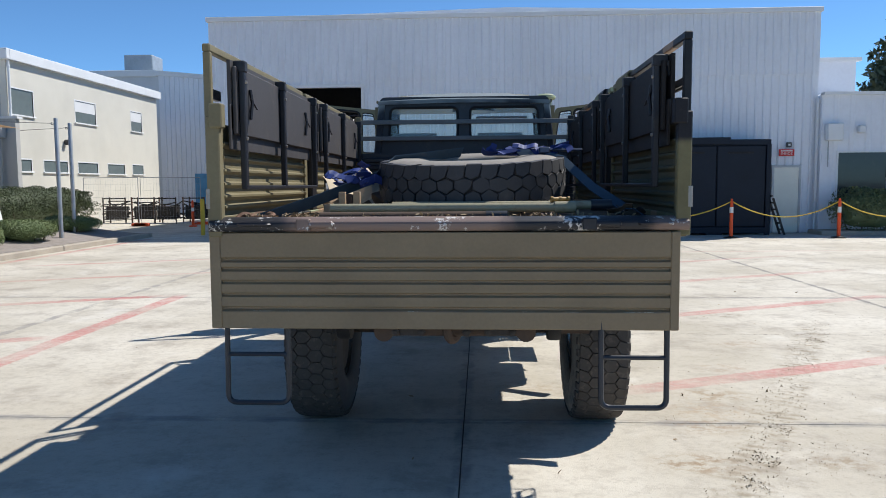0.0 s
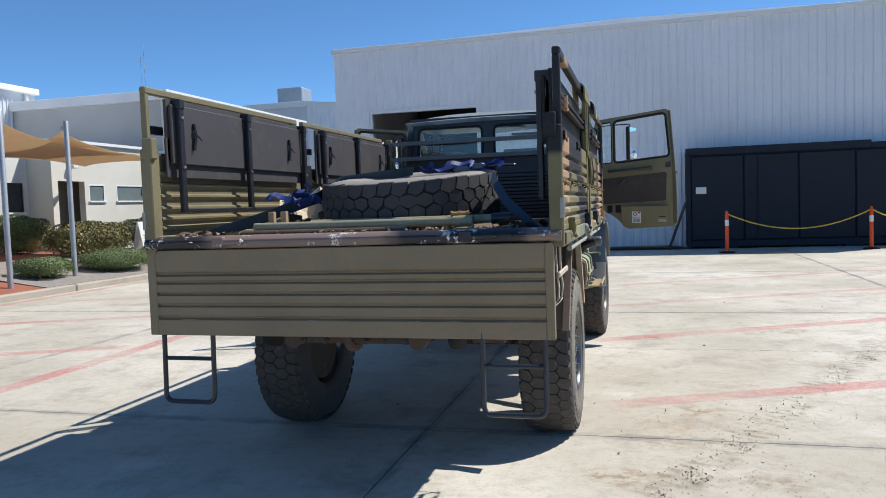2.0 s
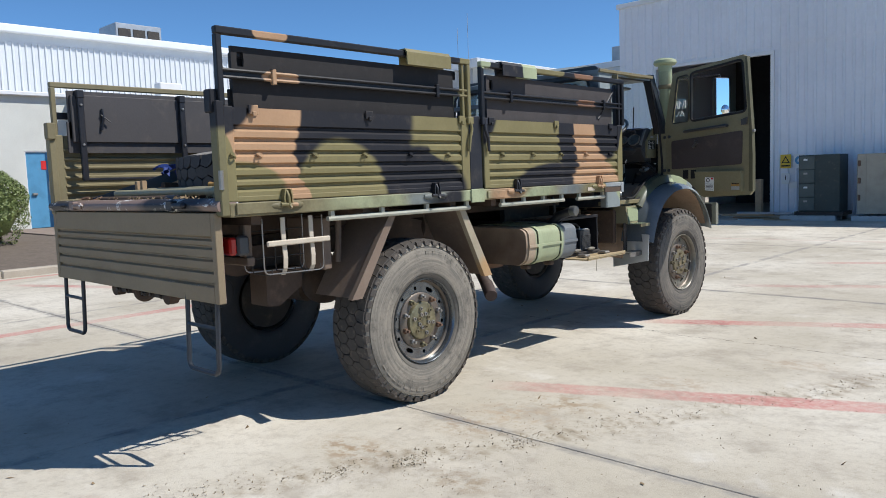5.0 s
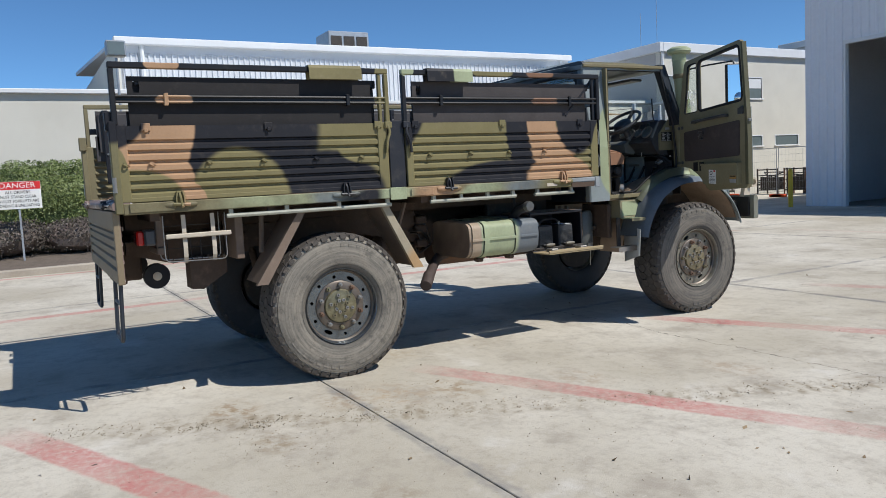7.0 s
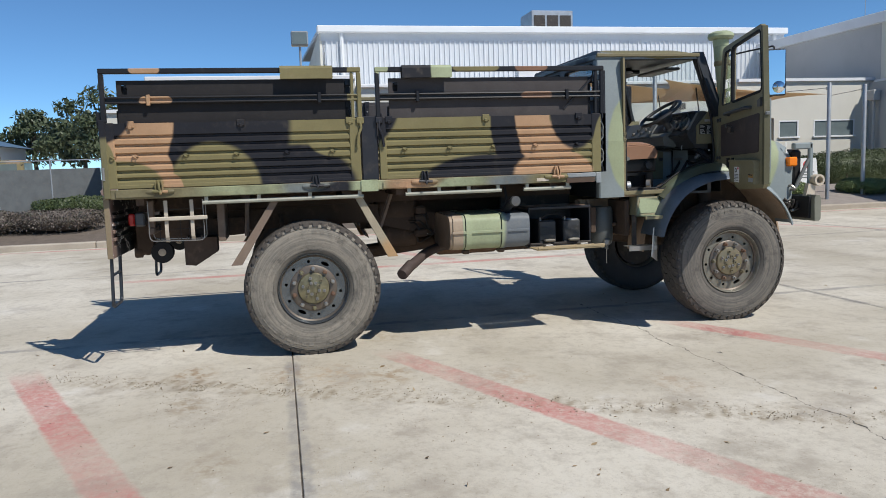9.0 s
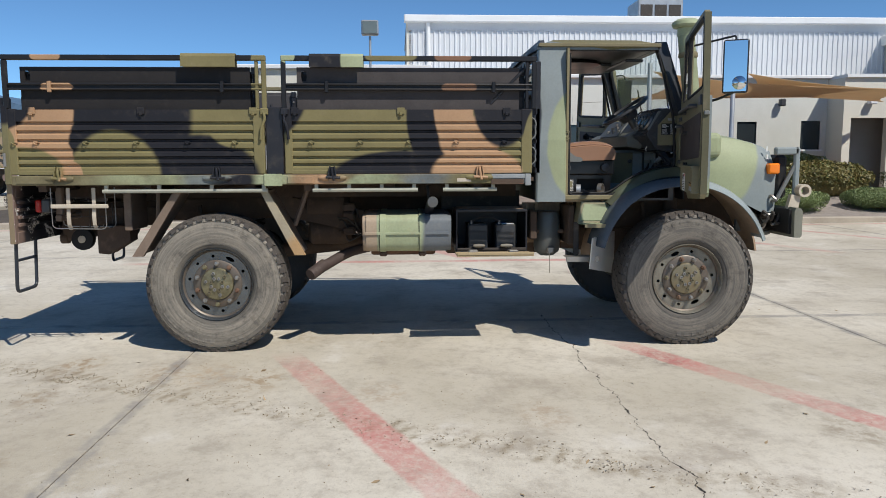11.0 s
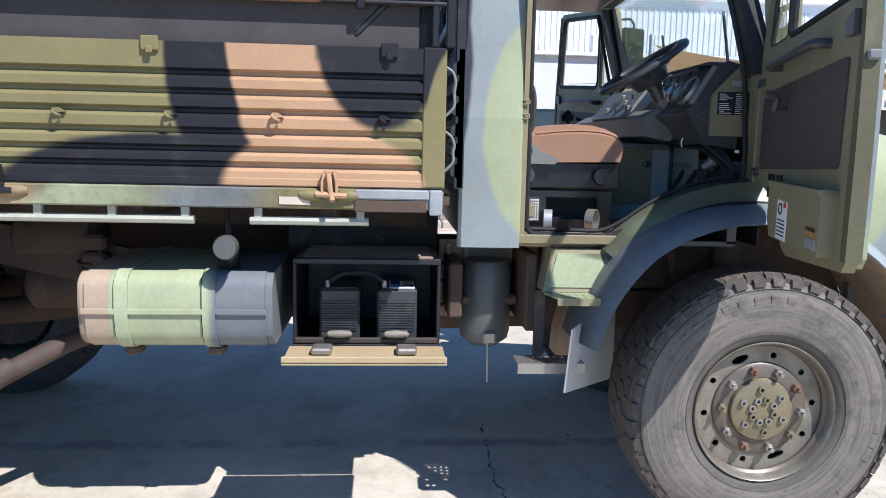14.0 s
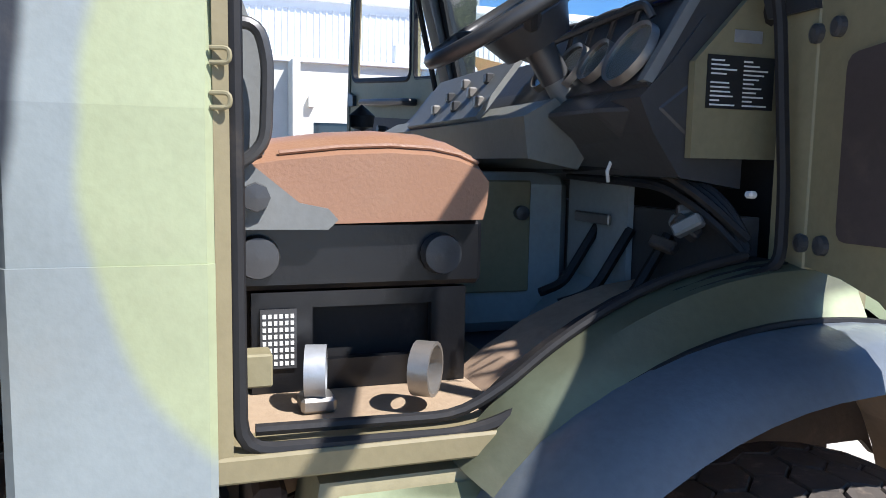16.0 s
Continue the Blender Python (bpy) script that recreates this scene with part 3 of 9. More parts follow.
def lathe(bm, profile, n=24, m=None, closed=False):
    """Turns a profile of (radius, along) about the x axis of m."""
    m = m or Matrix.Identity(4)
    rings = []
    for r, h in profile:
        rings.append([bm.verts.new(m @ Vector((h, r * math.cos(2 * math.pi * k / n), r * math.sin(2 * math.pi * k / n)))) for k in range(n)])
    count = len(rings)
    for i in range(count if closed else count - 1):
        a, b = rings[i], rings[(i + 1) % count]
        for k in range(n):
            bm.faces.new((a[k], a[(k + 1) % n], b[(k + 1) % n], b[k]))
    if not closed:
        for ring, (r, h) in ((rings[0], profile[0]), (rings[-1], profile[-1])):
            if r > 0.0005:
                bm.faces.new(ring)
    return bm


def prism(bm, poly, axis, a, b):
    """A polygon drawn in the two other axes (in x, y, z order), drawn out along axis from a to b."""
    def at(p, w):
        q = list(p)
        q.insert("xyz".index(axis), w)
        return Vector(q)
    one, two = [bm.verts.new(at(p, a)) for p in poly], [bm.verts.new(at(p, b)) for p in poly]
    n = len(poly)
    for k in range(n):
        bm.faces.new((one[k], one[(k + 1) % n], two[(k + 1) % n], two[k]))
    bm.faces.new(one)
    bm.faces.new(two)
    return bm


def holed(bm, outer, holes, thick, m):
    """A plate with holes: loops in the plane of m, drawn out by thick along its z."""
    edges = []
    for loop in (outer, *holes):
        vs = [bm.verts.new(m @ Vector((x, y, 0))) for x, y in loop]
        edges += [bm.edges.new((vs[k], vs[(k + 1) % len(vs)])) for k in range(len(vs))]
    faces = [f for f in bmesh.ops.triangle_fill(bm, edges=edges, use_beauty=True, use_dissolve=False)["geom"] if isinstance(f, bmesh.types.BMFace)]
    made = bmesh.ops.extrude_face_region(bm, geom=faces)["geom"]
    way = m.to_3x3() @ Vector((0, 0, thick))
    bmesh.ops.translate(bm, verts=[v for v in made if isinstance(v, bmesh.types.BMVert)], vec=way)
    return bm


def ring2(r, n=12, cx=0.0, cy=0.0, sx=1.0, turn=0.0):
    out = []
    for k in range(n):
        a = 2 * math.pi * k / n
        x, y = r * sx * math.cos(a), r * math.sin(a)
        out.append((cx + x * math.cos(turn) - y * math.sin(turn), cy + x * math.sin(turn) + y * math.cos(turn)))
    return out


def words(text, size, at, m, material, parent, name="lettering", wide=0.0):
    """A line of lettering as a thin mesh, centred at the pose m."""
    curve = bpy.data.curves.new(name, "FONT")
    curve.body, curve.size, curve.align_x, curve.align_y, curve.extrude = text, size, "CENTER", "CENTER", 0.002
    ob = bpy.data.objects.new(name, curve)
    scene.collection.objects.link(ob)
    bpy.context.view_layer.update()
    me = bpy.data.meshes.new_from_object(ob.evaluated_get(bpy.context.evaluated_depsgraph_get()))
    bpy.data.objects.remove(ob)
    if wide:
        span = max(v.co.x for v in me.vertices) - min(v.co.x for v in me.vertices)
        for v in me.vertices:
            v.co.x *= wide / span
    me.transform(m)
    me.materials.clear()
    me.materials.append(material)
    o = new(name, me)
    o.parent = parent
    return o

# ---- ground and buildings ----
ground = part("ground", boxes((-900, 900, -900, 900, -0.6, -0.12)), UNDERLAY, None)
tagged(ground, "bare soil and gravel ground reaching to the horizon", "ground", kind="structure")


def sloped(y0, y1, lift, x_far=-19.2, x_near=-10.78):
    """A strip of the bank that climbs from the kerb to the walls."""
    line = [(x_near, 0.10), (-12.2, 0.27), (-14.2, 0.44), (x_far, 0.47)] if x_near > -12 else [(x_near, 0.45), (x_far, 0.47)]
    return prism(bmesh.new(), [(x, z + lift) for x, z in line] + [(x_far, -0.2), (x_near, -0.2)], "y", y0, y1)


bed = part("planting_bed", sloped(-2.4, 23.6, 0.0, -40.0), DARKMULCH, None)
tagged(bed, "sloping bark mulch planting bed behind a concrete kerb", "planting bed", kind="structure")
bed = part("planting_bed", sloped(13.3, 23.4, 0.03, -15.0, -10.9), MULCH, None)
tagged(bed, "bark mulch bed round a shade sail post", "planting bed", kind="structure")
path = part("brick_path", sloped(8.6, 10.4, 0.02), PATHSTONE, None)
tagged(path, "grey-brown paved path climbing to the blue door", "path", kind="structure")
path = part("brick_path", sloped(10.4, 13.2, 0.02), PAVER, None)
tagged(path, "red brick paved path climbing from the kerb", "path", kind="structure")
path = part("brick_terrace", sloped(13.2, 21.8, 0.02, -19.2, -15.4), PAVER, None)
tagged(path, "red brick terrace along the cream office wall", "path", kind="structure")


def corrugated(bm, u0, u1, z0, z1, pitch=0.25, depth=0.035, back=0.06, flat=0.6):
    """A ribbed sheet standing on the u axis (x), facing -y, with a flat back."""
    poly, u = [(u0, 0.0)], u0
    while u < u1 - 0.02:
        for a, d in ((0.0, 0.0), (pitch * flat, 0.0), (pitch * (flat + 0.1), -depth), (pitch * 0.9, -depth), (pitch, 0.0)):
            if u + a < u1:
                poly.append((u + a + 0.001, d))
        u += pitch
    poly += [(u1 + 0.002, 0.0), (u1 + 0.002, back), (u0, back)]
    prism(bm, poly, "z", z0, z1)
    return bm


def turned(bm, m):
    bmesh.ops.transform(bm, matrix=m, verts=bm.verts)
    return bm


# the large shed
shed = thing("metal_shed", "tall pale grey ribbed metal shed with an open roller door", "shed")
SX0, SX1, SY, SZ = -8.97, 10.75, 25.0, 7.05
DX0, DX1, DZ = -7.64, -3.89, 4.88
bm = bmesh.new()
for a, b, lo, hi in ((SX0, DX0, 0, SZ), (DX1, SX1, 0, 5.05), (DX0, DX1, DZ, 5.05)):
    corrugated(bm, a, b, lo, hi)
front = part("front_wall", turned(bm, Matrix.Translation((0, SY, 0))), CLAD, shed)
bm = bmesh.new()
corrugated(bm, DX0 + 0.004, SX1, 5.05, SZ)
part("upper_wall", turned(bm, Matrix.Translation((0, SY - 0.03, 0))), CLAD, shed)
bm = bmesh.new()
corrugated(bm, 0, 31.93, 0, SZ)
part("side_wall", turned(bm, Matrix.Translation((SX0 + 0.02, SY + 32, 0)) @ pose(0, 0, 0, 0, 0, -90)), CLAD, shed)
bm = bmesh.new()
corrugated(bm, 0, 32, 0, SZ)
part("side_wall", turned(bm, Matrix.Translation((SX1 - 0.02, SY + 0.07, 0)) @ pose(0, 0, 0, 0, 0, 90)), CLAD, shed)
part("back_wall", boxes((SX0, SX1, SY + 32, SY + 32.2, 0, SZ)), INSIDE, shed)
part("roof", prism(bmesh.new(), [(SX0 - 0.1, SZ - 0.02), (SX1 + 0.1, SZ - 0.02), (SX1 + 0.1, SZ + 0.10), (0.9, SZ + 0.35), (SX0 - 0.1, SZ + 0.10)], "y", SY + 0.4, SY + 32.3), CLAD, shed)
part("fascia", boxes((SX0 - 0.05, SX1 + 0.05, SY - 0.11, SY + 0.4, SZ - 0.06, SZ + 0.09), bevel=0.01), TRIMW, shed)
part("door_frame", boxes((DX0 - 0.05, DX0 + 0.03, SY - 0.07, SY + 0.1, 0, DZ), (DX1 - 0.03, DX1 + 0.07, SY - 0.07, SY + 0.1, 0, DZ), (DX0 - 0.05, DX1 + 0.07, SY - 0.075, SY + 0.1, DZ - 0.06, DZ + 0.05)), TRIMW, shed)
# added walls close off the doorway; its dimness is their dark colour
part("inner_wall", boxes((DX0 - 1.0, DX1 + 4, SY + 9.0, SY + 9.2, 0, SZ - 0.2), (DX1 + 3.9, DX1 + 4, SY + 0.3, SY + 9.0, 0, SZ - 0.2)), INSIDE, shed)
part("shed_floor", boxes((SX0 + 0.1, SX1 - 0.1, SY + 0.02, SY + 32, -0.1, 0.012)), KERB, shed)
part("downpipe", tube(bmesh.new(), [(SX1 - 0.05, SY - 0.13, 0.0), (SX1 - 0.05, SY - 0.13, 4.3)], 0.05), TRIMW, shed)
part("side_door", boxes((9.42, 10.20, SY - 0.075, SY - 0.02, 0.02, 2.1), bevel=0.006), plain("cream_door_paint", (0.80, 0.80, 0.71), 0.45, dusty=0.05, amount=0.1), shed, "cream painted steel door")
part("side_door_frame", boxes((9.35, 9.42, SY - 0.09, SY - 0.02, 0, 2.17), (10.20, 10.27, SY - 0.09, SY - 0.02, 0, 2.17), (9.42, 10.20, SY - 0.09, SY - 0.02, 2.1, 2.17)), GALV, shed)

# black steel container standing against the shed
cont = thing("steel_container", "dark blue-black steel container with double doors against the shed", "container", (2.70, 23.9, 0))
CW = 6.22
part("body", boxes((0, CW, 0.10, 1.0, 0.06, 2.96), bevel=0.02), CONTAINER, cont)
part("roof_frame", boxes((-0.03, 5.0, -0.02, 0.10, 2.80, 3.02), (5.0, CW + 0.02, 0.02, 0.10, 2.78, 2.95), bevel=0.015), CONTAINER, cont)
part("bottom_rail", boxes((0, CW, -0.01, 0.10, 0.05, 0.24), bevel=0.01), CONTAINER, cont)
for k, a in enumerate((0.12, 1.62, 3.12, 4.62)):
    door = part("door", boxes((a, a + 1.47, 0.03, 0.10, 0.26, 2.76), bevel=0.02), CONTAINER, cont)
    for u in (0.25,) if k == 1 else ():
        part("lock_bar", tube(bmesh.new(), [(a + u + 0.13, 0.0, 0.3), (a + u + 0.13, 0.0, 2.7)], 0.018, 6), CONTAINER, door)
    part("vent_slot", boxes((a + 0.3, a + 1.1, 0.018, 0.04, 2.52, 2.58)), RUBBER, door)
part("corner_post", boxes((-0.02, 0.11, -0.015, 0.1, 0.0, 2.8), bevel=0.01), CONTAINER, cont)
part("corner_post", boxes((CW - 0.12, CW + 0.02, -0.015, 0.1, 0.0, 2.8), bevel=0.01), CONTAINER, cont)
part("notice", boxes((0.25, 0.55, 0.016, 0.03, 1.65, 1.85)), PAPER, cont, "white paper notice")
for a in (0.9, 4.3):
    part("skid", boxes((a, a + 0.5, 0.0, 0.9, 0.0, 0.06)), CONTAINER, cont)


def window(host, u0, u1, z0, z1, m, frame=0.05, name="window", blind=False, bars=1, pane=TINTED):
    """A framed pane set into a wall that stands on the x axis of m and faces -y."""
    w = part(name, turned(boxes((u0, u1, 0.0, 0.02, z0, z1)), m), pane, host)
    rows = [(u0 - frame, u0, -0.03, 0.05, z0, z1), (u1, u1 + frame, -0.03, 0.05, z0, z1), (u0 - frame, u1 + frame, -0.03, 0.05, z1, z1 + frame)]
    for k in range(1, bars):
        u = u0 + (u1 - u0) * k / bars
        rows.append((u - 0.02, u + 0.02, -0.02, 0.02, z0, z1))
    part("frame", turned(boxes(*rows), m), TRIMW, w)
    part("sill", turned(boxes((u0 - frame - 0.03, u1 + frame + 0.03, -0.09, 0.05, z0 - 0.06, z0), bevel=0.006), m), TRIMW, w)
    if blind:
        part("blind", turned(boxes((u0 + 0.02, u1 - 0.02, -0.006, 0.0, (z0 + z1) / 2, z1 - 0.02)), m), TRIMW, w)
    return w


def walled(u0, u1, z0, z1, holes, thick, m):
    """A wall on the x axis of m with rectangular holes, thick behind it."""
    bm = bmesh.new()
    loops = [[(a, c), (b, c), (b, d), (a, d)] for a, b, c, d in holes]
    holed(bm, [(u0, z0), (u1, z0), (u1, z1), (u0, z1)], loops, -thick, m @ pose(0, 0, 0, 90))
    return bm


# two-storey rendered office (its long side faces the yard)
office = thing("office_building", "cream rendered two-storey office with a flat white parapet", "office building")
EAST = pose(-17.6, 0, 0, 0, 0, 90)      # walls facing +x: the x axis of the wall runs along world y
upper = [(27.80, 29.25, 4.38, 5.35), (32.35, 34.1, 4.43, 5.37), (37.6, 38.8, 4.43, 5.40)]
lower = [(28.2, 28.95, 2.24, 2.69), (29.8, 31.55, 2.24, 2.69), (32.4, 34.1, 2.24, 2.69), (35.05, 36.75, 2.24, 2.69), (37.6, 38.8, 2.26, 2.72)]
part("east_wall", walled(27.6, 40.7, 0, 6.35, upper + lower, 0.25, EAST), RENDERED, office)
part("south_wall", walled(-25.3, -17.86, 0, 6.35, [], 0.25, pose(0, 27.6, 0)), SHADERENDER, office)
part("back_wall", boxes((-25.3, -17.9, 40.45, 40.7, 0, 6.3)), RENDERED, office)
part("inner_floor", boxes((-25.2, -17.95, 27.9, 40.4, -0.05, 0.05), (-22, -21.9, 27.9, 40.4, 0.05, 6.2)), INSIDE, office)
part("roof", boxes((-25.3, -17.7, 27.7, 40.6, 6.28, 6.5)), WHITECLAD, office)
part("parapet", boxes((-25.4, -17.42, 27.42, 27.64, 6.35, 6.75), (-17.64, -17.42, 27.64, 40.9, 6.35, 6.75), bevel=0.02), TRIMW, office)
for a, b, c, d in upper:
    window(office, a, b, c, d, EAST @ pose(0, 0.025, 0), blind=(a > 30))
for a, b, c, d in lower:
    window(office, a, b, c, d, EAST @ pose(0, 0.025, 0))
part("downpipe", tube(bmesh.new(), [(-17.52, 27.66, 4.2), (-17.52, 27.66, 6.35)], 0.05), TRIMW, office)
part("wall_lamp", boxes((-17.58, -17.40, 31.3, 31.5, 3.4, 3.62), bevel=0.03), PLASTIC, office)
part("porch_wall", walled(21.8, 27.62, 0, 4.25, [(22.0, 23.3, 0.5, 2.9), (23.55, 24.3, 2.2, 2.76), (25.05, 26.75, 2.2, 2.76)], 0.25, pose(-18.2, 0, 0, 0, 0, 90)), RENDERED, office)
part("porch_return", boxes((-19.25, -18.19, 21.72, 21.795, 0, 4.25)), RENDERED, office)
part("corner_return", boxes((-18.2, -17.2, 27.4, 27.65, 0, 4.16)), SHADERENDER, office)
part("porch_inner", boxes((-19.8, -19.7, 21.9, 27.6, 0.3, 4.2)), SHADERENDER, office)
part("porch_roof", boxes((-25.3, -18.1, 21.75, 27.6, 4.25, 4.36), (-17.9, -17.1, 27.35, 27.7, 4.16, 4.24)), TRIMW, office)
window(office, 23.55, 24.3, 2.2, 2.76, pose(-18.2, 0, 0, 0, 0, 90) @ pose(0, 0.025, 0))
window(office, 25.05, 26.75, 2.2, 2.76, pose(-18.2, 0, 0, 0, 0, 90) @ pose(0, 0.025, 0))
part("porch_lamp", boxes((-18.16, -17.95, 22.5, 22.75, 3.35, 3.5), bevel=0.02), TRIMW, office)
part("rain_head", boxes((-17.9, -17.55, 27.05, 27.38, 3.45, 3.85), bevel=0.02), SHADERENDER, office)
part("rain_pipe", tube(bmesh.new(), [(-17.72, 27.22, 0.4), (-17.72, 27.22, 3.5)], 0.05), SHADERENDER, office)
part("aerial", tube(bmesh.new(), [(-18.6, 27.5, 6.5), (-18.6, 27.5, 8.2)], 0.012, 5), GALV, office)
part("aerial", tube(bmesh.new(), [(-20.6, 30.5, 6.5), (-20.6, 30.5, 9.6)], 0.012, 5), GALV, office)

# white shed with a ribbed upper wall over a rendered ground floor
hall = thing("white_hall", "white industrial hall with ribbed upper cladding over cream walls", "hall")
AX = pose(-25.3, 0, 0, 0, 0, 90)
bm = bmesh.new()
corrugated(bm, 7.1, 28.8, 4.2, 6.95, 0.22, 0.04)
part("upper_wall", turned(bm, AX), WHITECLAD, hall)
LX = pose(-19.2, 0, 0, 0, 0, 90)
holes = [(18.5, 19.2, 1.6, 2.82), (20.8, 21.5, 1.85, 2.85), (15.55, 16.3, 0.47, 2.72), (16.47, 17.45, 1.3, 2.70), (9.35, 10.2, 0.47, 2.73), (11.35, 13.62, 1.28, 2.72)]
part("ground_floor_wall", walled(7.8, 21.8, 0, 4.30, holes, 0.25, LX), HALLWALL, hall)
part("wall_fin", boxes((-19.19, -18.25, 10.66, 10.87, 0, 4.29), bevel=0.012), HALLWALL, hall)
part("ledge", boxes((-25.3, -19.05, 7.8, 21.8, 4.30, 4.42), bevel=0.02), TRIMW, hall)
part("gutter", boxes((-25.45, -25.0, 6.9, 28.9, 7.2, 7.48), bevel=0.03), TRIMW, hall)
part("eave_wall", boxes((-25.36, -25.27, 7.05, 28.85, 6.9, 7.25)), WHITECLAD, hall)
part("end_wall", boxes((-45, -25.3, 7.0, 7.2, 0, 7.3)), RENDERED, hall)
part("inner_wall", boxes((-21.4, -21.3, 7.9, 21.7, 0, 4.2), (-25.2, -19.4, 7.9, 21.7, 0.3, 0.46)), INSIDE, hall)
part("roof", prism(bmesh.new(), [(-45, 9.0), (-45, 8.8), (-25.1, 7.30), (-25.1, 7.46)], "y", 7.0, 28.8), WHITECLAD, hall)
part("downpipe", tube(bmesh.new(), [(-25.2, 7.9, 4.9), (-25.2, 7.9, 7.2)], 0.09), TRIMW, hall)
part("downpipe", tube(bmesh.new(), [(-25.2, 28.3, 4.9), (-25.2, 28.3, 7.2)], 0.09), TRIMW, hall)
AXF = LX @ pose(0, 0.05, 0)
window(hall, 18.5, 19.2, 1.6, 2.82, AXF, pane=DARKGLASS)
window(hall, 20.8, 21.5, 1.85, 2.85, AXF, pane=DARKGLASS)
window(hall, 16.47, 17.45, 1.3, 2.70, AXF, pane=DARKGLASS)
window(hall, 11.35, 13.62, 1.28, 2.72, AXF, pane=DARKGLASS)
glazed = part("glazed_door", turned(boxes((15.57, 16.28, 0.0, 0.03, 0.50, 2.70)), AXF), DARKGLASS, hall)
part("door_frame", turned(boxes((15.5, 15.57, -0.04, 0.06, 0.47, 2.72), (16.28, 16.35, -0.04, 0.06, 0.47, 2.72), (15.5, 16.35, -0.04, 0.06, 2.70, 2.78), (15.9, 15.97, -0.03, 0.03, 0.5, 2.7)), AXF), TRIMW, glazed)
part("door_notice", turned(boxes((16.0, 16.22, -0.04, -0.03, 1.45, 1.62)), AXF), PAPER, glazed)
blue = part("blue_door", turned(boxes((9.37, 10.18, 0.0, 0.05, 0.50, 2.70), bevel=0.008), AXF), BLUEP, hall, "light blue painted door")
part("door_frame", turned(boxes((9.28, 9.37, -0.04, 0.06, 0.47, 2.72), (10.18, 10.27, -0.04, 0.06, 0.47, 2.72), (9.28, 10.27, -0.04, 0.06, 2.70, 2.80)), AXF), TRIMW, blue)
part("handle", turned(boxes((9.48, 9.62, -0.06, 0.0, 1.45, 1.52), bevel=0.01), AXF), STEEL, blue)
part("door_sign", turned(boxes((9.78, 9.92, -0.012, 0.0, 2.2, 2.45)), AXF), REDP, blue, "small red notice")
part("split_unit", turned(boxes((13.7, 14.5, -0.4, 0.0, 4.42, 5.0), bevel=0.03), AXF @ pose(0, 0.6, 0)), TRIMW, hall)
part("wall_lamp", turned(boxes((19.9, 20.1, -0.32, -0.12, 3.35, 3.6), bevel=0.03), AXF), PLASTIC, hall)
part("junction_box", boxes((-19.19, -19.02, 11.20, 11.36, 3.12, 3.42), bevel=0.012), TRIMW, hall)
vents = part("roof_unit", boxes((-40.5, -38.3, 20.8, 23.5, 8.4, 10.9), bevel=0.04), GALV, hall)
for k in range(3):
    part("grille", boxes((-38.31, -38.26, 20.95 + k * 0.85, 21.65 + k * 0.85, 9.1, 10.6)), SCRAP, vents)

# long low cream building beyond the hedge
low = thing("low_building", "long cream rendered building with a flat white roof edge", "building")
part("wall", boxes((-34, -19.3, 1.06, 7.78, 0, 4.6)), RENDERED, low)
part("roof_edge", boxes((-34.2, -19.15, 0.95, 7.79, 4.6, 4.74), bevel=0.02), TRIMW, low)
part("lean_to", boxes((-34, -19.3, -0.36, 1.05, 0, 3.6)), RENDERED, low)
part("lean_to_roof", boxes((-34, -19.2, -0.46, 0.94, 3.6, 3.71)), TRIMW, low)
part("wall_hatch", boxes((-19.29, -19.1, 0.55, 1.0, 2.35, 2.72), bevel=0.01), TRIMW, low)
grid = bmesh.new()
for k in range(9):
    box(grid, -19.22, -19.20, -0.08 + k * 0.062, -0.055 + k * 0.062, 1.23, 1.95)
box(grid, -19.23, -19.20, -0.1, 0.46, 1.75, 1.80)
part("window_grille", grid, GALV, low)

# ribbed shed behind the office
rear = thing("rear_shed", "pale ribbed metal shed standing behind the office", "shed")
bm = bmesh.new()
corrugated(bm, -19.6, -10.6, 0, 8.4, 0.3, 0.04)
part("front_wall", turned(bm, Matrix.Translation((0, 46, 0))), CLAD, rear)
part("side_wall", boxes((-19.7, -19.6, 46, 70, 0, 8.6)), CLAD, rear)
part("roof_edge", prism(bmesh.new(), [(-19.9, 8.4), (-10.4, 7.6), (-10.4, 7.8), (-19.9, 8.7)], "y", 45.9, 70), TRIMW, rear)
part("door_canopy", boxes((-15.6, -11.4, 45.6, 46, 3.9, 4.1), (-15.6, -15.4, 45.8, 46, 0, 4.0), bevel=0.02), TRIMW, rear)
part("roof_unit", boxes((-22.2, -20.4, 46.8, 48.4, 8.6, 9.8), bevel=0.05), GALV, rear)
part("side_block", boxes((-25.5, -19.7, 46.2, 62, 0, 8.4)), WHITECLAD, rear)
part("block_parapet", boxes((-25.6, -19.9, 46.05, 46.35, 8.35, 8.75), bevel=0.02), TRIMW, rear)
part("blue_door", boxes((-17.6, -16.6, 45.9, 46.0, 0, 2.4), bevel=0.01), BLUEP, rear, "light blue painted door")

# lower wing beside the shed
wing = thing("office_wing", "pale ribbed metal office wing with a dark window", "building")
bm = bmesh.new()
corrugated(bm, 10.8, 24, 0, 0.95, 0.5, 0.02)
corrugated(bm, 10.8, 11.3, 0.95, 2.55, 0.5, 0.02)
corrugated(bm, 10.8, 24, 2.55, 4.35, 0.5, 0.02)
part("front_wall", turned(bm, Matrix.Translation((0, 24.7, 0))), CLAD, wing)
part("side_wall", boxes((10.757, 10.796, 24.705, 27.2, 0, 4.35)), CLAD, wing)
part("upper_wall", boxes((10.9, 12.85, 27.0, 33, 4.3, 5.75)), CLAD, wing)
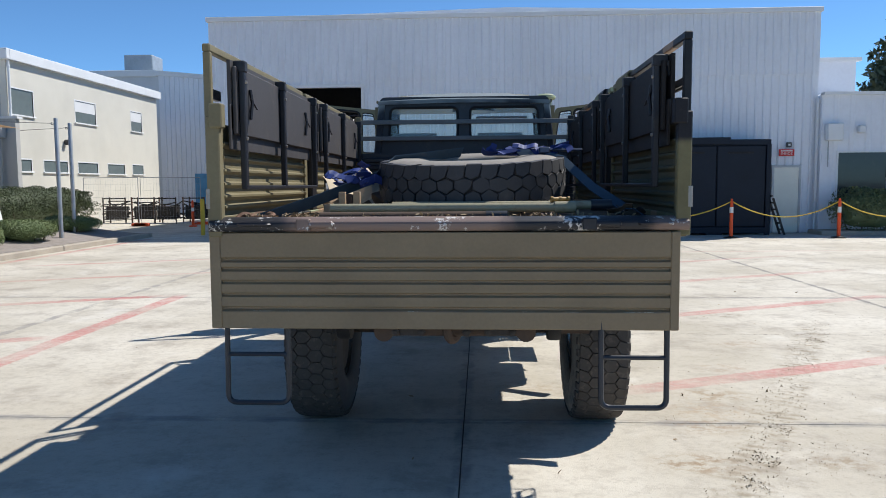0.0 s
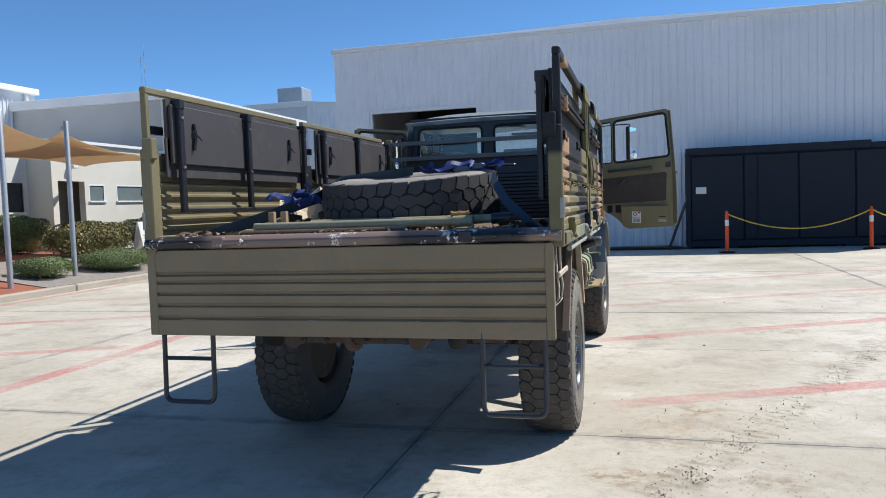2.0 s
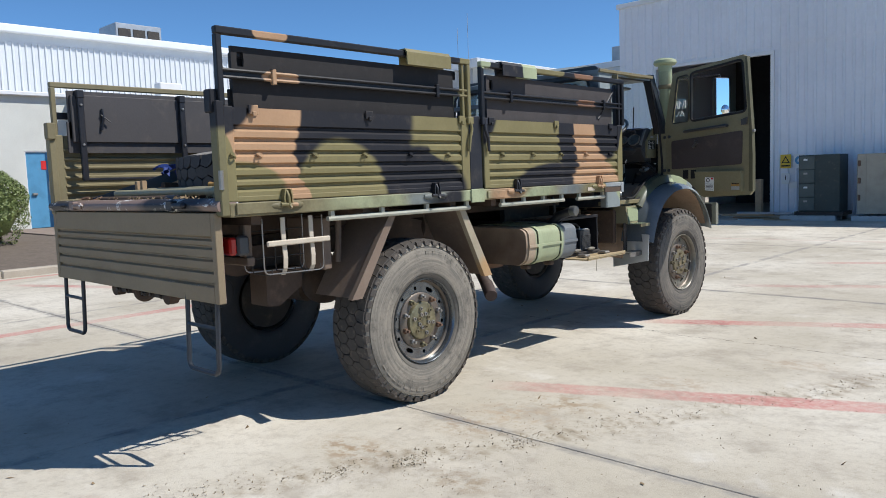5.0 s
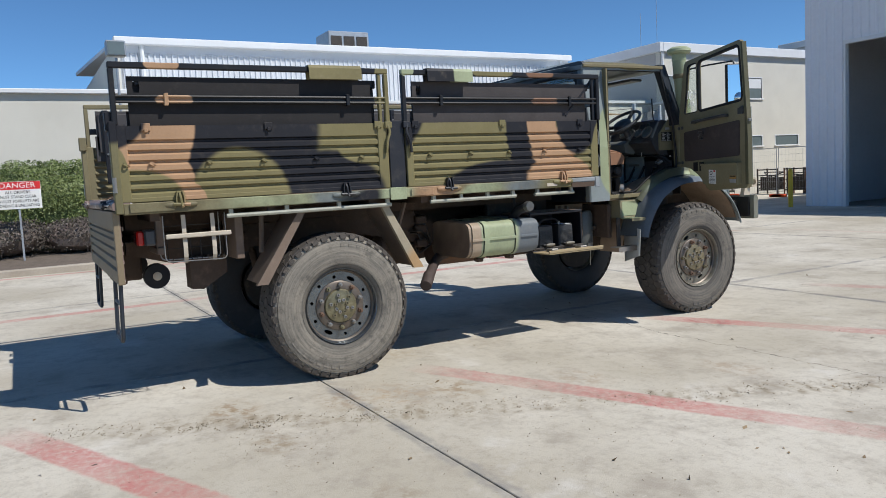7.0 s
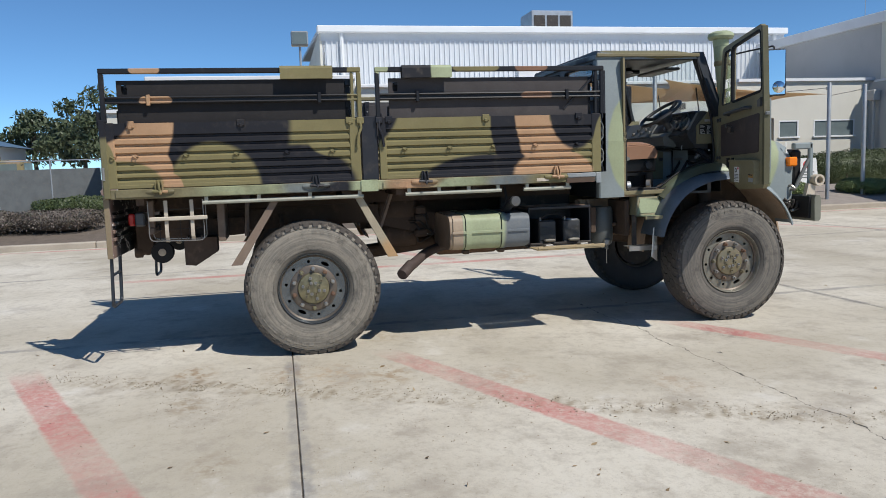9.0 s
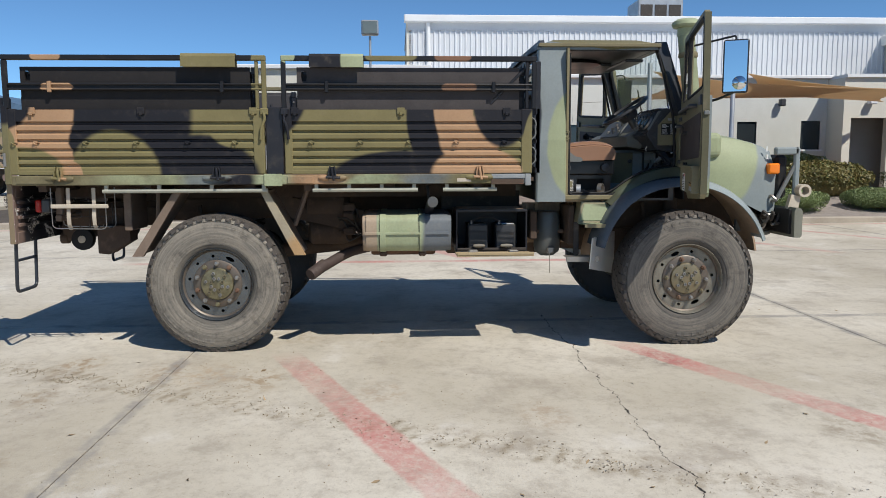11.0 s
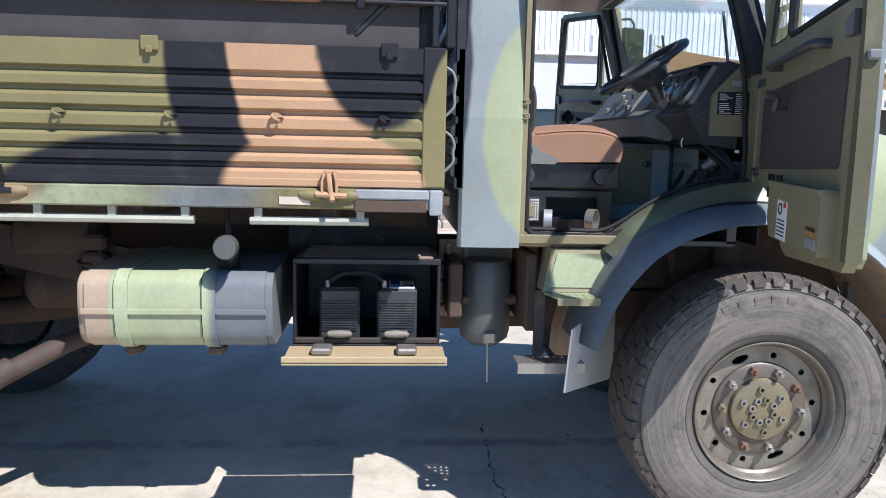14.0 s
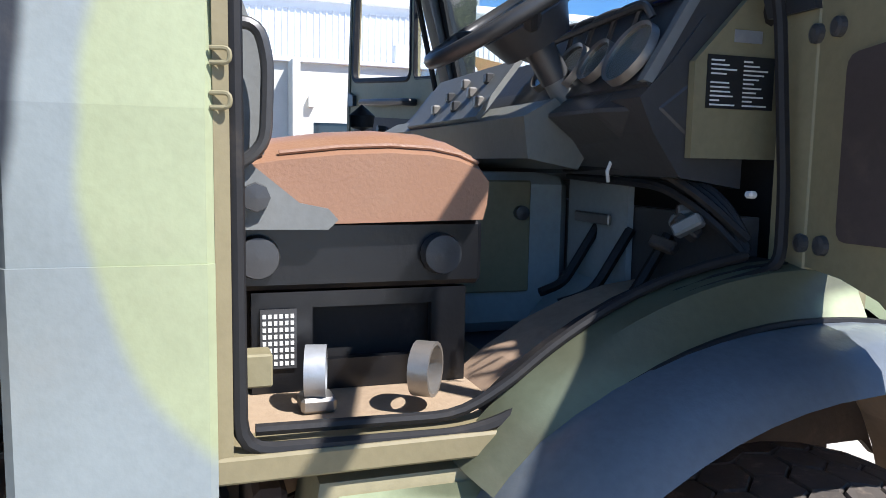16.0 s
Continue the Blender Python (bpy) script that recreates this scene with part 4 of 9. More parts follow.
part("roof_edge", boxes((10.8, 24, 24.6, 24.9, 4.35, 4.45), (10.8, 13.0, 26.9, 33, 5.75, 5.87)), TRIMW, wing)
part("roof", boxes((10.8, 24, 24.8, 33, 4.25, 4.4)), CLAD, wing)
part("inner_wall", boxes((11.0, 24, 26.0, 26.2, 0, 4.2)), INSIDE, wing)
window(wing, 11.3, 12.8, 0.95, 2.55, pose(0, 24.68, 0), pane=DARKGLASS)
window(wing, 12.9, 24.0, 0.95, 2.55, pose(0, 24.68, 0), bars=6, pane=DARKGLASS)
part("meter_box", boxes((10.86, 11.36, 24.45, 24.68, 2.92, 3.46), bevel=0.03), TRIMW, wing)
part("wall_lamp", boxes((11.85, 12.05, 24.5, 24.68, 3.15, 3.4), bevel=0.03), TRIMW, wing)
part("conduit", tube(bmesh.new(), [(10.95, 24.6, 2.1), (10.95, 24.6, 3.1)], 0.02, 6), GALV, wing)


def kerb_run(x0, y0, x1, y1):
    k = part("kerb", boxes((x0, x1, y0, y1, -0.2, 0.14), bevel=0.025), KERB, None)
    return tagged(k, "weathered concrete kerb along the planting bed", "kerb", "kerbs", "structure")


for y0, y1 in ((-2.4, 1), (1, 6), (6, 8.6), (13.8, 18.6), (18.6, 23.6)):
    kerb_run(-10.78, y0 + 0.004, -10.58, y1 - 0.004)
kerb_run(-14.0, 23.61, -10.58, 23.81)
kerb_run(-10.78, 8.61, -10.58, 13.79)
tagged(part("pavement_strip", boxes((10.4, 26, 23.6, 24.62, -0.2, 0.13), bevel=0.02), KERB, None), "raised concrete strip along the office wing", "kerb", kind="structure")

# ---- the army truck: X right, Y forward from the rear axle, Z up ----
truck = thing("army_truck", "camouflage painted four-wheel-drive army truck with a drop-side tray, doors open", "truck", (TX, TY, 0))

# wheels
TR, WZ = 0.562, 0.552
TREADPITCH = 44


def tyre_bm(r=TR):
    prof = [(0.284, -0.14), (0.298, -0.160), (0.335, -0.176), (0.42, -0.182), (0.49, -0.172), (0.525, -0.158), (r - 0.018, -0.140), (r - 0.014, -0.06), (r - 0.014, 0.06),
            (r - 0.018, 0.140), (0.525, 0.158), (0.49, 0.172), (0.42, 0.182), (0.335, 0.176), (0.298, 0.160), (0.284, 0.14)]
    return lathe(bmesh.new(), prof, 64, closed=True)


def hex_lugs(bm, r, count, gap, reach=0.152, top=0.003, share=0.54, uneven=0.04):
    """Interlocking six-sided blocks in two centre rows, with a row of shoulder blocks either side."""
    step = 2 * math.pi / count
    rng = random.Random(count)
    mid = reach * share
    for k in range(count):
        for shift, cell in ((0.0, ((-0.5, 0.016), (0.0, -0.016), (0.5, 0.016), (0.5, mid - 0.010), (0.0, mid + 0.014), (-0.5, mid - 0.010))),
                            (0.5, ((-0.5, -0.016), (0.0, 0.016), (0.5, -0.016), (0.5, -mid + 0.010), (0.0, -mid - 0.014), (-0.5, -mid + 0.010))),
                            (0.5, ((-0.5, mid + 0.014), (0.0, mid - 0.010), (0.5, mid + 0.014), (0.66, reach), (-0.34, reach))),
                            (0.0, ((-0.5, -mid - 0.014), (0.0, -mid + 0.010), (0.5, -mid - 0.014), (0.34, -reach), (-0.66, -reach)))):
            cell = [((k + shift + u) * step + rng.uniform(-uneven, uneven) * step, x + rng.uniform(-uneven, uneven) * 0.06) for u, x in cell]
            ca, cx = sum(p[0] for p in cell) / len(cell), sum(p[1] for p in cell) / len(cell)
            rows = []
            for rr, shrink in ((r - 0.034, gap * 0.8), (r + top - 0.004, gap), (r + top, gap + 0.003)):
                row = []
                for ang, x in cell:
                    away = Vector(((ang - ca) * r, x - cx))
                    away *= max(0.3, 1 - shrink / max(away.length, 0.001))
                    x1, a1 = cx + away.y, ca + away.x / r
                    fall = 0.010 * max(0.0, (abs(x1) - reach * 0.8) / (reach * 0.2))
                    row.append(bm.verts.new((x1, (rr - fall) * math.cos(a1), (rr - fall) * math.sin(a1))))
                rows.append(row)
            n = len(cell)
            bm.faces.new(rows[2])
            for lo, hi in zip(rows, rows[1:]):
                for i in range(n):
                    bm.faces.new((lo[i], lo[(i + 1) % n], hi[(i + 1) % n], hi[i]))
    return bm


def tread_bm(r=TR, count=TREADPITCH):
    """Interlocking lugs, and shoulder lugs that run on to the sidewall."""
    bm = hex_lugs(bmesh.new(), r, count, 0.0019)
    step = 2 * math.pi / count
    for k in range(count):
        # shoulder lugs wrapping on to the sidewall
        for s, shift in ((-1, 0.0), (1, 0.5)):
            mid = (k + shift) * step
            vs = []
            for x, rr in ((0.150, r - 0.012), (0.160, 0.520), (0.1715, 0.520), (0.1635, r - 0.016)):
                for e in (-1, 1):
                    a = mid + e * 0.30 * step
                    vs.append(bm.verts.new((s * x, rr * math.cos(a), rr * math.sin(a))))
            for f in ((0, 1, 3, 2), (2, 3, 5, 4), (4, 5, 7, 6), (6, 7, 1, 0), (0, 2, 4, 6), (1, 3, 5, 7)):
                bm.faces.new([vs[i] for i in f])
    return bm


def arc_bars(bm, r0, r1, x, a0, a1, count, gap=0.3):
    """Raised bars along an arc of a sidewall, in place of moulded writing."""
    for k in range(count):
        s = a0 + (a1 - a0) * k / count
        e = s + (a1 - a0) / count * (1 - gap)
        vs = [bm.verts.new((xx, r * math.cos(a), r * math.sin(a))) for xx in (x - 0.006, x + 0.0018) for r, a in ((r0, s), (r0, e), (r1, e), (r1, s))]
        for f in ((4, 5, 6, 7), (0, 1, 5, 4), (1, 2, 6, 5), (2, 3, 7, 6), (3, 0, 4, 7)):
            bm.faces.new([vs[i] for i in f])
    return bm


def wheel(x, y, turn, angle, mirrored, rim_paint=RIM, hub_paint=HUB, rubber=None):
    w = new("wheel")
    w.parent = truck
    s = -1 if mirrored else 1
    w.matrix_basis = Matrix.Translation((x, y, WZ)) @ pose(0, 0, 0, 0, 0, turn + (180 if mirrored else 0)) @ pose(0, 0, 0, angle)
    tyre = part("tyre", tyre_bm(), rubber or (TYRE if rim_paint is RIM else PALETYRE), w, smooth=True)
    part("tread_base", lathe(bmesh.new(), [(TR - 0.03, -0.148), (TR - 0.0125, -0.138), (TR - 0.0115, -0.06), (TR - 0.0115, 0.06), (TR - 0.0125, 0.138), (TR - 0.03, 0.148)], 64, closed=True), GROOVE, tyre, smooth=True)
    part("tread", tread_bm(), TREAD, tyre)
    bm = bmesh.new()
    arc_bars(bm, 0.436, 0.480, 0.1765, radians(20), radians(85), 8, 0.5)
    arc_bars(bm, 0.445, 0.478, 0.1765, radians(200), radians(262), 8, 0.4)
    arc_bars(bm, 0.445, 0.478, 0.1765, radians(275), radians(298), 3, 0.35)
    for r in (0.325, 0.507):
        lathe(bm, [(r, 0.160), (r + 0.0025, 0.176 if r < 0.5 else 0.170), (r + 0.005, 0.160)], 64, closed=True)
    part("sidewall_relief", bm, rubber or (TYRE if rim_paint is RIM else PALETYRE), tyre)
    rim = part("rim", lathe(bmesh.new(), [(0.288, 0.150), (0.293, 0.160), (0.289, 0.168), (0.281, 0.160), (0.277, 0.135), (0.270, 0.105), (0.262, 0.07), (0.258, 0.03), (0.262, -0.10), (0.285, -0.14), (0.296, -0.15)], 48, closed=True), rim_paint, w, smooth=True)
    disc = bmesh.new()
    holes = []
    for k in range(10):
        a = 2 * math.pi * (k + 0.5) / 10
        if k % 5 == 1:
            holes.append(ring2(0.016, 10, 0.222 * math.cos(a), 0.222 * math.sin(a), 2.3, a + math.pi / 2))
        else:
            holes.append(ring2(0.0135, 8, 0.226 * math.cos(a), 0.226 * math.sin(a)))
    holed(disc, ring2(0.268, 48), holes + [ring2(0.12, 24)], -0.010, pose(0.102, 0, 0) @ Matrix(((0, 0, 1, 0), (1, 0, 0, 0), (0, 1, 0, 0), (0, 0, 0, 1))))
    part("disc", disc, rim_paint, rim)
    part("lock_ring", lathe(bmesh.new(), [(0.262, 0.095), (0.280, 0.112), (0.276, 0.126), (0.264, 0.115)], 48, closed=True), RUSTRIM, rim, smooth=True)
    part("brake_drum", lathe(bmesh.new(), [(0.25, -0.12), (0.25, -0.02), (0.19, 0.02), (0.12, 0.03)], 28), SCRAP, w, smooth=True)
    hub = part("hub", lathe(bmesh.new(), [(0.132, 0.090), (0.132, 0.122), (0.126, 0.134), (0.116, 0.138), (0.0, 0.140)], 36), hub_paint, w, smooth=True)
    part("hub_flange", lathe(bmesh.new(), [(0.196, 0.095), (0.194, 0.110), (0.184, 0.117), (0.134, 0.119), (0.134, 0.09)], 36, closed=True), RUSTRIM, hub, smooth=True)
    for k in range(10):
        a = 2 * math.pi * (k + 0.25) / 10
        bm = bmesh.new()
        at = Matrix.Translation((0.118, 0.166 * math.cos(a), 0.166 * math.sin(a)))
        lathe(bm, [(0.019, 0), (0.019, 0.022), (0.016, 0.026), (0.010, 0.027), (0.010, 0.046), (0.0, 0.047)], 6, at)
        part("wheel_nut", bm, RUST if k % 4 == 1 else hub_paint if k % 2 else STEEL, hub)
    for count, r in ((8, 0.048), (6, 0.090)):
        for k in range(count):
            a = 2 * math.pi * (k + r * 7) / count
            bm = lathe(bmesh.new(), [(0.0135, 0), (0.0135, 0.014), (0.008, 0.0145), (0.008, 0.003), (0.0, 0.003)], 10, Matrix.Translation((0.138, r * math.cos(a), r * math.sin(a))))
            part("hub_bolt", bm, STEEL if k % 3 else HUB, hub)
    return w


wheel(0.945, 0.0, 0, 8, False, DARKRIM, PALEHUB)
wheel(0.950, 3.85, -1.5, 60, False)
# left tyres in darker rubber: the truck's shade is put into their colour
wheel(-0.925, 0.0, 0, 100, True, DARKRIM, PALEHUB, SPARESHADE)
wheel(-0.925, 3.85, -1.5, 20, True, RIM, HUB, SPARESHADE)

# chassis
for s in (-1, 1):
    part("chassis_rail", prism(bmesh.new(), [(-1.38, 1.02), (-1.38, 1.18), (-0.5, 1.20), (0.5, 1.22), (1.4, 1.05), (2.6, 0.92), (4.4, 0.92), (4.4, 0.76), (2.5, 0.74), (1.3, 0.86), (0.5, 1.04), (-0.5, 1.02)], "x", s * 0.39, s * 0.46), DUSTY, truck)
for y in (-1.3, -0.62, 0.62, 1.5, 2.5):
    z = 1.1 if y < 1 else 0.92
    part("cross_tube", tube(bmesh.new(), [(-0.42, y, z), (0.42, y, z)], 0.05, 10), DUSTY, truck, smooth=True)
for y in (0.0, 3.85):
    bm = bmesh.new()
    tube(bm, [(-0.8, y, 0.66), (-0.22, y, 0.66)], 0.085, 12)
    tube(bm, [(0.22, y, 0.66), (0.8, y, 0.66)], 0.085, 12)
    bmesh.ops.create_uvsphere(bm, u_segments=14, v_segments=9, radius=0.23, matrix=Matrix.Translation((0.0, y, 0.74)) @ Matrix.Diagonal((0.7, 0.8, 0.7, 1)))
    axle = part("axle", bm, DUSTY, truck, smooth=True)
    for s in (-1, 1):
        pts = [(s * 0.55 + 0.075 * math.cos(a), y + 0.02 + 0.075 * math.sin(a), 0.74 + 0.3 * a / (2 * math.pi * 6)) for a in (2 * math.pi * k / 10 for k in range(61))]
        part("coil_spring", tube(bmesh.new(), pts, 0.013, 6), RUBBER, axle, smooth=True)
        part("shock_absorber", tube(tube(bmesh.new(), [(s * 0.66, y - 0.14, 0.62), (s * 0.62, y - 0.2, 0.9)], 0.035, 10), [(s * 0.62, y - 0.2, 0.9), (s * 0.6, y - 0.24, 1.16)], 0.022, 8), DUSTY, axle, smooth=True)
part("torque_tube", tube(tube(bmesh.new(), [(0, 0.1, 0.67), (0, 1.9, 0.86)], 0.07, 12), [(0, 2.3, 0.86), (0, 3.7, 0.68)], 0.07, 12), DUSTY, truck, smooth=True)
part("gearbox", boxes((-0.3, 0.3, 1.85, 2.9, 0.68, 1.1), (-0.22, 0.22, 2.9, 3.6, 0.75, 1.2), bevel=0.06), DUSTY, truck)
part("rear_beam", boxes((-0.36, 0.44, -1.47, -1.32, 0.845, 1.14), bevel=0.012), DUSTY, truck)
rng = random.Random(33)
for x in (-0.26, -0.13, 0.10, 0.21, 0.33):
    part("beam_bolt", lathe(bmesh.new(), [(0.022, 0), (0.022, 0.02), (0.012, 0.022), (0.012, 0.035), (0, 0.036)], 6, Matrix.Translation((x, -1.47, 0.868)) @ pose(0, 0, 0, 0, 0, -90)), SCRAP, truck)
for x in (-0.19, 0.27):
    part("chain_plate", boxes((x - 0.05, x + 0.05, -1.485, -1.47, 0.85, 0.895), bevel=0.005), SCRAP, truck)
part("tow_hook", tube(bmesh.new(), rounded([(0.0, -1.45, 0.95), (0.0, -1.488, 0.92), (0.01, -1.488, 0.84), (0.03, -1.45, 0.82), (0.05, -1.42, 0.84)], 0.03), 0.024, 8), DUSTY, truck, smooth=True)
for s in (-1, 1):
    part("shackle", lathe(bmesh.new(), [(0.05, -0.03), (0.05, 0.03)], 14, Matrix.Translation((s * 0.36 + 0.04, -1.46, 0.87)) @ pose(0, 0, 0, 0, 0, 90)), DUSTY, truck, smooth=True)
    part("side_member", prism(bmesh.new(), [(-1.44, 1.14), (-0.55, 1.14), (-0.55, 1.0), (-1.12, 0.96), (-1.44, 1.05)], "x", s * 0.54, s * 0.60), DUSTY, truck)
    roller = part("rear_roller", lathe(bmesh.new(), [(0.03, -0.04), (0.09, -0.035), (0.095, -0.02), (0.095, 0.02), (0.09, 0.035), (0.03, 0.04)], 20, Matrix.Translation((s * 0.56, -1.24, 0.875))), RUBBER, truck, smooth=True)
    # cream disc added in place of the bright hole through the roller
    part("roller_core", lathe(bmesh.new(), [(0.032, -0.045), (0.032, 0.045), (0.02, 0.05), (0.0, 0.05)], 14, Matrix.Translation((s * 0.56, -1.24, 0.875))), CREAM, roller, smooth=True)
    lamp = part("tail_lamp", boxes((s * 0.96 - 0.07, s * 0.96 + 0.07, -1.365, -1.29, 1.13, 1.24), bevel=0.012), PLASTIC, truck)
    part("lens", boxes((s * 0.96 - 0.065, s * 0.96 + 0.065, -1.415, -1.366, 1.135, 1.235), bevel=0.012), REDLENS, lamp)

# rear tool rack with a pale cross bracket, on the right side
def bowed(y):
    line = [(1.105, y, 1.33), (1.108, y, 1.20), (1.118, y, 1.10), (1.112, y, 1.04), (1.085, y, 1.0)]
    bm = bmesh.new()
    rows = [[bm.verts.new((x - d, y + e, z)) for d, e in ((0, -0.014), (0, 0.014), (0.008, 0.014), (0.008, -0.014))] for x, y, z in line]
    for p, q in zip(rows, rows[1:]):
        for k in range(4):
            bm.faces.new((p[k], p[(k + 1) % 4], q[(k + 1) % 4], q[k]))
    bm.faces.new(rows[0]), bm.faces.new(rows[-1])
    return bm


rackside = part("holder_strap", bowed(-1.116), CREAM, truck, "cream painted flat steel strap")
part("holder_strap", bowed(-0.921), CREAM, truck, "cream painted flat steel strap")
part("holder_bar", boxes((1.119, 1.136, -1.243, -0.803, 1.172, 1.204), bevel=0.006), CREAM, rackside)
for x in (0.90, 1.098):
    part("holder_wire", tube(bmesh.new(), rounded([(x, -1.25, 1.33), (x, -1.25, 1.015), (x, -0.835, 1.005), (x, -0.835, 1.33)], 0.04), 0.0042, 6), STEEL, rackside)
for y in (-1.20, -1.04, -0.97, -0.86):
    part("holder_wire", tube(bmesh.new(), rounded([(1.098, y, 1.04), (1.098, y, 1.004), (0.90, y, 1.004), (0.90, y, 1.20)], 0.02), 0.0036, 6), SCRAP, rackside)
for z in (1.09, 1.25):
    part("holder_wire", tube(bmesh.new(), [(0.90, -1.25, z), (0.90, -0.835, z)], 0.0036, 6), SCRAP, rackside)
part("cross_frame", boxes((0.58, 0.98, -1.28, -1.23, 1.06, 1.11), (0.90, 0.96, -1.28, -1.23, 1.11, 1.33), bevel=0.006), MUDDY, truck)
part("cross_frame", boxes((0.60, 0.98, -0.74, -0.68, 0.98, 1.30), bevel=0.006), MUDDY, truck)
part("rear_locker", prism(bmesh.new(), [(-1.035, 1.0), (-1.035, 0.775), (-0.95, 0.765), (-0.77, 0.875), (-0.77, 1.0)], "x", 0.60, 0.78), DUSTY, truck)

STRIP = painted("guard_strip_paint", (0.36, 0.31, 0.22), [((0.42, 0.27, 0.135), 0.66, 0.82, 0.10, 0.12)], soft=0.4, dusty=0.3)
# rear mudguards: sloping plates either side of each wheel
for s in (-1, 1):
    for y0, y1, lip in ((-0.27, -0.60, -1), (0.40, 0.67, 1)):
        bm = bmesh.new()
        m = 1 if s > 0 else -1
        prism(bm, [(y0, 1.30), (y0 + lip * 0.012, 1.30), (y1 + lip * 0.012, 0.79), (y1, 0.79)], "x", m * 0.70, m * 1.10)
        g = part("mudguard", bm, MUDDY, truck)
        part("edge_strip", prism(bmesh.new(), [(y0 - 0.03 * lip, 1.30), (y0 + lip * 0.03, 1.30), (y1 + lip * 0.045, 0.785), (y1 - lip * 0.04, 0.785)], "x", m * 1.075, m * 1.115), STRIP if lip > 0 else MUDDY, g)
    part("mudguard_top", boxes((s * 0.70, s * 1.10, -0.30, 0.42, 1.285, 1.30)), MUDDY, truck)
for m, y0, y1 in ((0.84, -0.30, -0.52), (0.84, 0.46, 0.60)):
    part("brace", tube(bmesh.new(), [(m, y0 - 0.2 if y0 < 0 else y0 + 0.25, 1.30), (m, y1, 1.0)], 0.02, 6), MUDDY, truck)

# air reservoirs and lines behind the tank
part("air_reservoir", lathe(bmesh.new(), [(0.0, -0.2), (0.09, -0.19), (0.125, -0.16), (0.125, 0.16), (0.09, 0.19), (0.0, 0.2)], 20, Matrix.Translation((0.36, 0.82, 1.14)) @ pose(0, 0, 0, 0, 0, 90)), DUSTY, truck, smooth=True)
part("air_reservoir", lathe(bmesh.new(), [(0.0, -0.2), (0.08, -0.19), (0.115, -0.16), (0.115, 0.16), (0.08, 0.19), (0.0, 0.2)], 20, Matrix.Translation((0.30, 0.84, 0.90)) @ pose(0, 0, 0, 0, 0, 90)), DUSTY, truck, smooth=True)
rng = random.Random(4)
for k in range(7):
    x, y, z = rng.uniform(0.42, 0.56), rng.uniform(0.96, 1.08), rng.uniform(0.84, 1.16)
    part("brake_line", tube(bmesh.new(), rounded([(0.36, 0.88, z), (x, y, z), (x, y + 0.04, z + rng.uniform(-0.2, 0.1)), (0.44, 1.16, 0.9)], 0.04), 0.009, 6), SCRAP, truck, smooth=True)
for z in (0.92, 1.05, 1.13):
    part("brake_valve", boxes((0.44, 0.54, 0.97, 1.08, z - 0.035, z + 0.035), bevel=0.015), DUSTY, truck)
exhaust = tube(bmesh.new(), rounded([(0.2, 1.75, 0.80), (0.42, 1.25, 0.78), (0.72, 1.03, 0.76), (1.03, 0.78, 0.64)], 0.12, 6), 0.043, 14)
lathe(exhaust, [(0.046, 0), (0.049, 0.01), (0.049, 0.18), (0.040, 0.181), (0.038, 0.05)], 14, look((1.075, 0.745, 0.618), (0.90, 0.885, 0.708)) @ pose(0, 0, 0, 0, 90, 0))
part("exhaust_pipe", exhaust, plain("burnt_exhaust", (0.065, 0.044, 0.037), 0.75, 0.1, dusty=0.3), truck, smooth=True)
part("muffler", lathe(bmesh.new(), [(0.0, -0.3), (0.11, -0.29), (0.12, -0.27), (0.12, 0.27), (0.11, 0.29), (0, 0.3)], 18, Matrix.Translation((0.3, 1.5, 0.80)) @ pose(0, 0, 0, 0, 0, 90)), RUST, truck, smooth=True)

# fuel tank
tank = new("fuel_tank")
tank.parent = truck
sect = [(0.42, 0.83), (0.47, 0.795), (1.02, 0.795), (1.088, 0.838), (1.108, 0.95), (1.098, 1.065), (1.05, 1.098), (0.50, 1.11), (0.42, 1.06)]
bm = prism(bmesh.new(), rounded([Vector((x, z, 0)) for x, z in sect], 0.04, 3, True) and [(p.x, p.y) for p in rounded([Vector((x, z, 0)) for x, z in sect], 0.04, 3, True)], "y", 1.20, 1.86)
part("tank_body", bm, TANKPAINT, tank, smooth=True)
for y0, y1, k in ((1.172, 1.20, 0.97), (1.86, 1.888, 0.97)):
    part("tank_end", prism(bmesh.new(), [((p.x - 0.7) * k + 0.7, (p.y - 0.93) * k + 0.93) for p in rounded([Vector((x, z, 0)) for x, z in sect], 0.05, 3, True)], "y", y0, y1), TANKPAINT, tank)
bm = bmesh.new()
prism(bm, [((p.x - 0.7) * 1.012 + 0.7, (p.y - 0.93) * 1.01 + 0.93) for p in rounded([Vector((x, z, 0)) for x, z in ((1.095, 0.945), (1.112, 0.94), (1.112, 0.965), (1.095, 0.96))], 0.005, 2, True)], "y", 1.19, 1.87)
part("weld_seam", bm, TANKPAINT, tank)
for y in (1.335, 1.655):
    bm = bmesh.new()
    prism(bm, [((p.x - 0.7) * 1.03 + 0.7, (p.y - 0.93) * 1.035 + 0.93) for p in rounded([Vector((x, z, 0)) for x, z in sect], 0.04, 3, True)], "y", y - 0.024, y + 0.024)
    strap = part("tank_strap", bm, TANKPAINT, tank, smooth=True)
    part("strap_bolt", boxes((0.92, 1.0, y - 0.03, y + 0.03, 0.752, 0.79), bevel=0.01), DUSTY, strap)
    # thin black strip added in place of the dark gap beside the strap
    bm2 = prism(bmesh.new(), [((p.x - 0.7) * 1.010 + 0.7, (p.y - 0.93) * 1.012 + 0.93) for p in rounded([Vector((x, z, 0)) for x, z in sect], 0.04, 3, True)], "y", y - 0.029, y - 0.0245)
    part("strap_lining", bm2, RUBBER, strap)
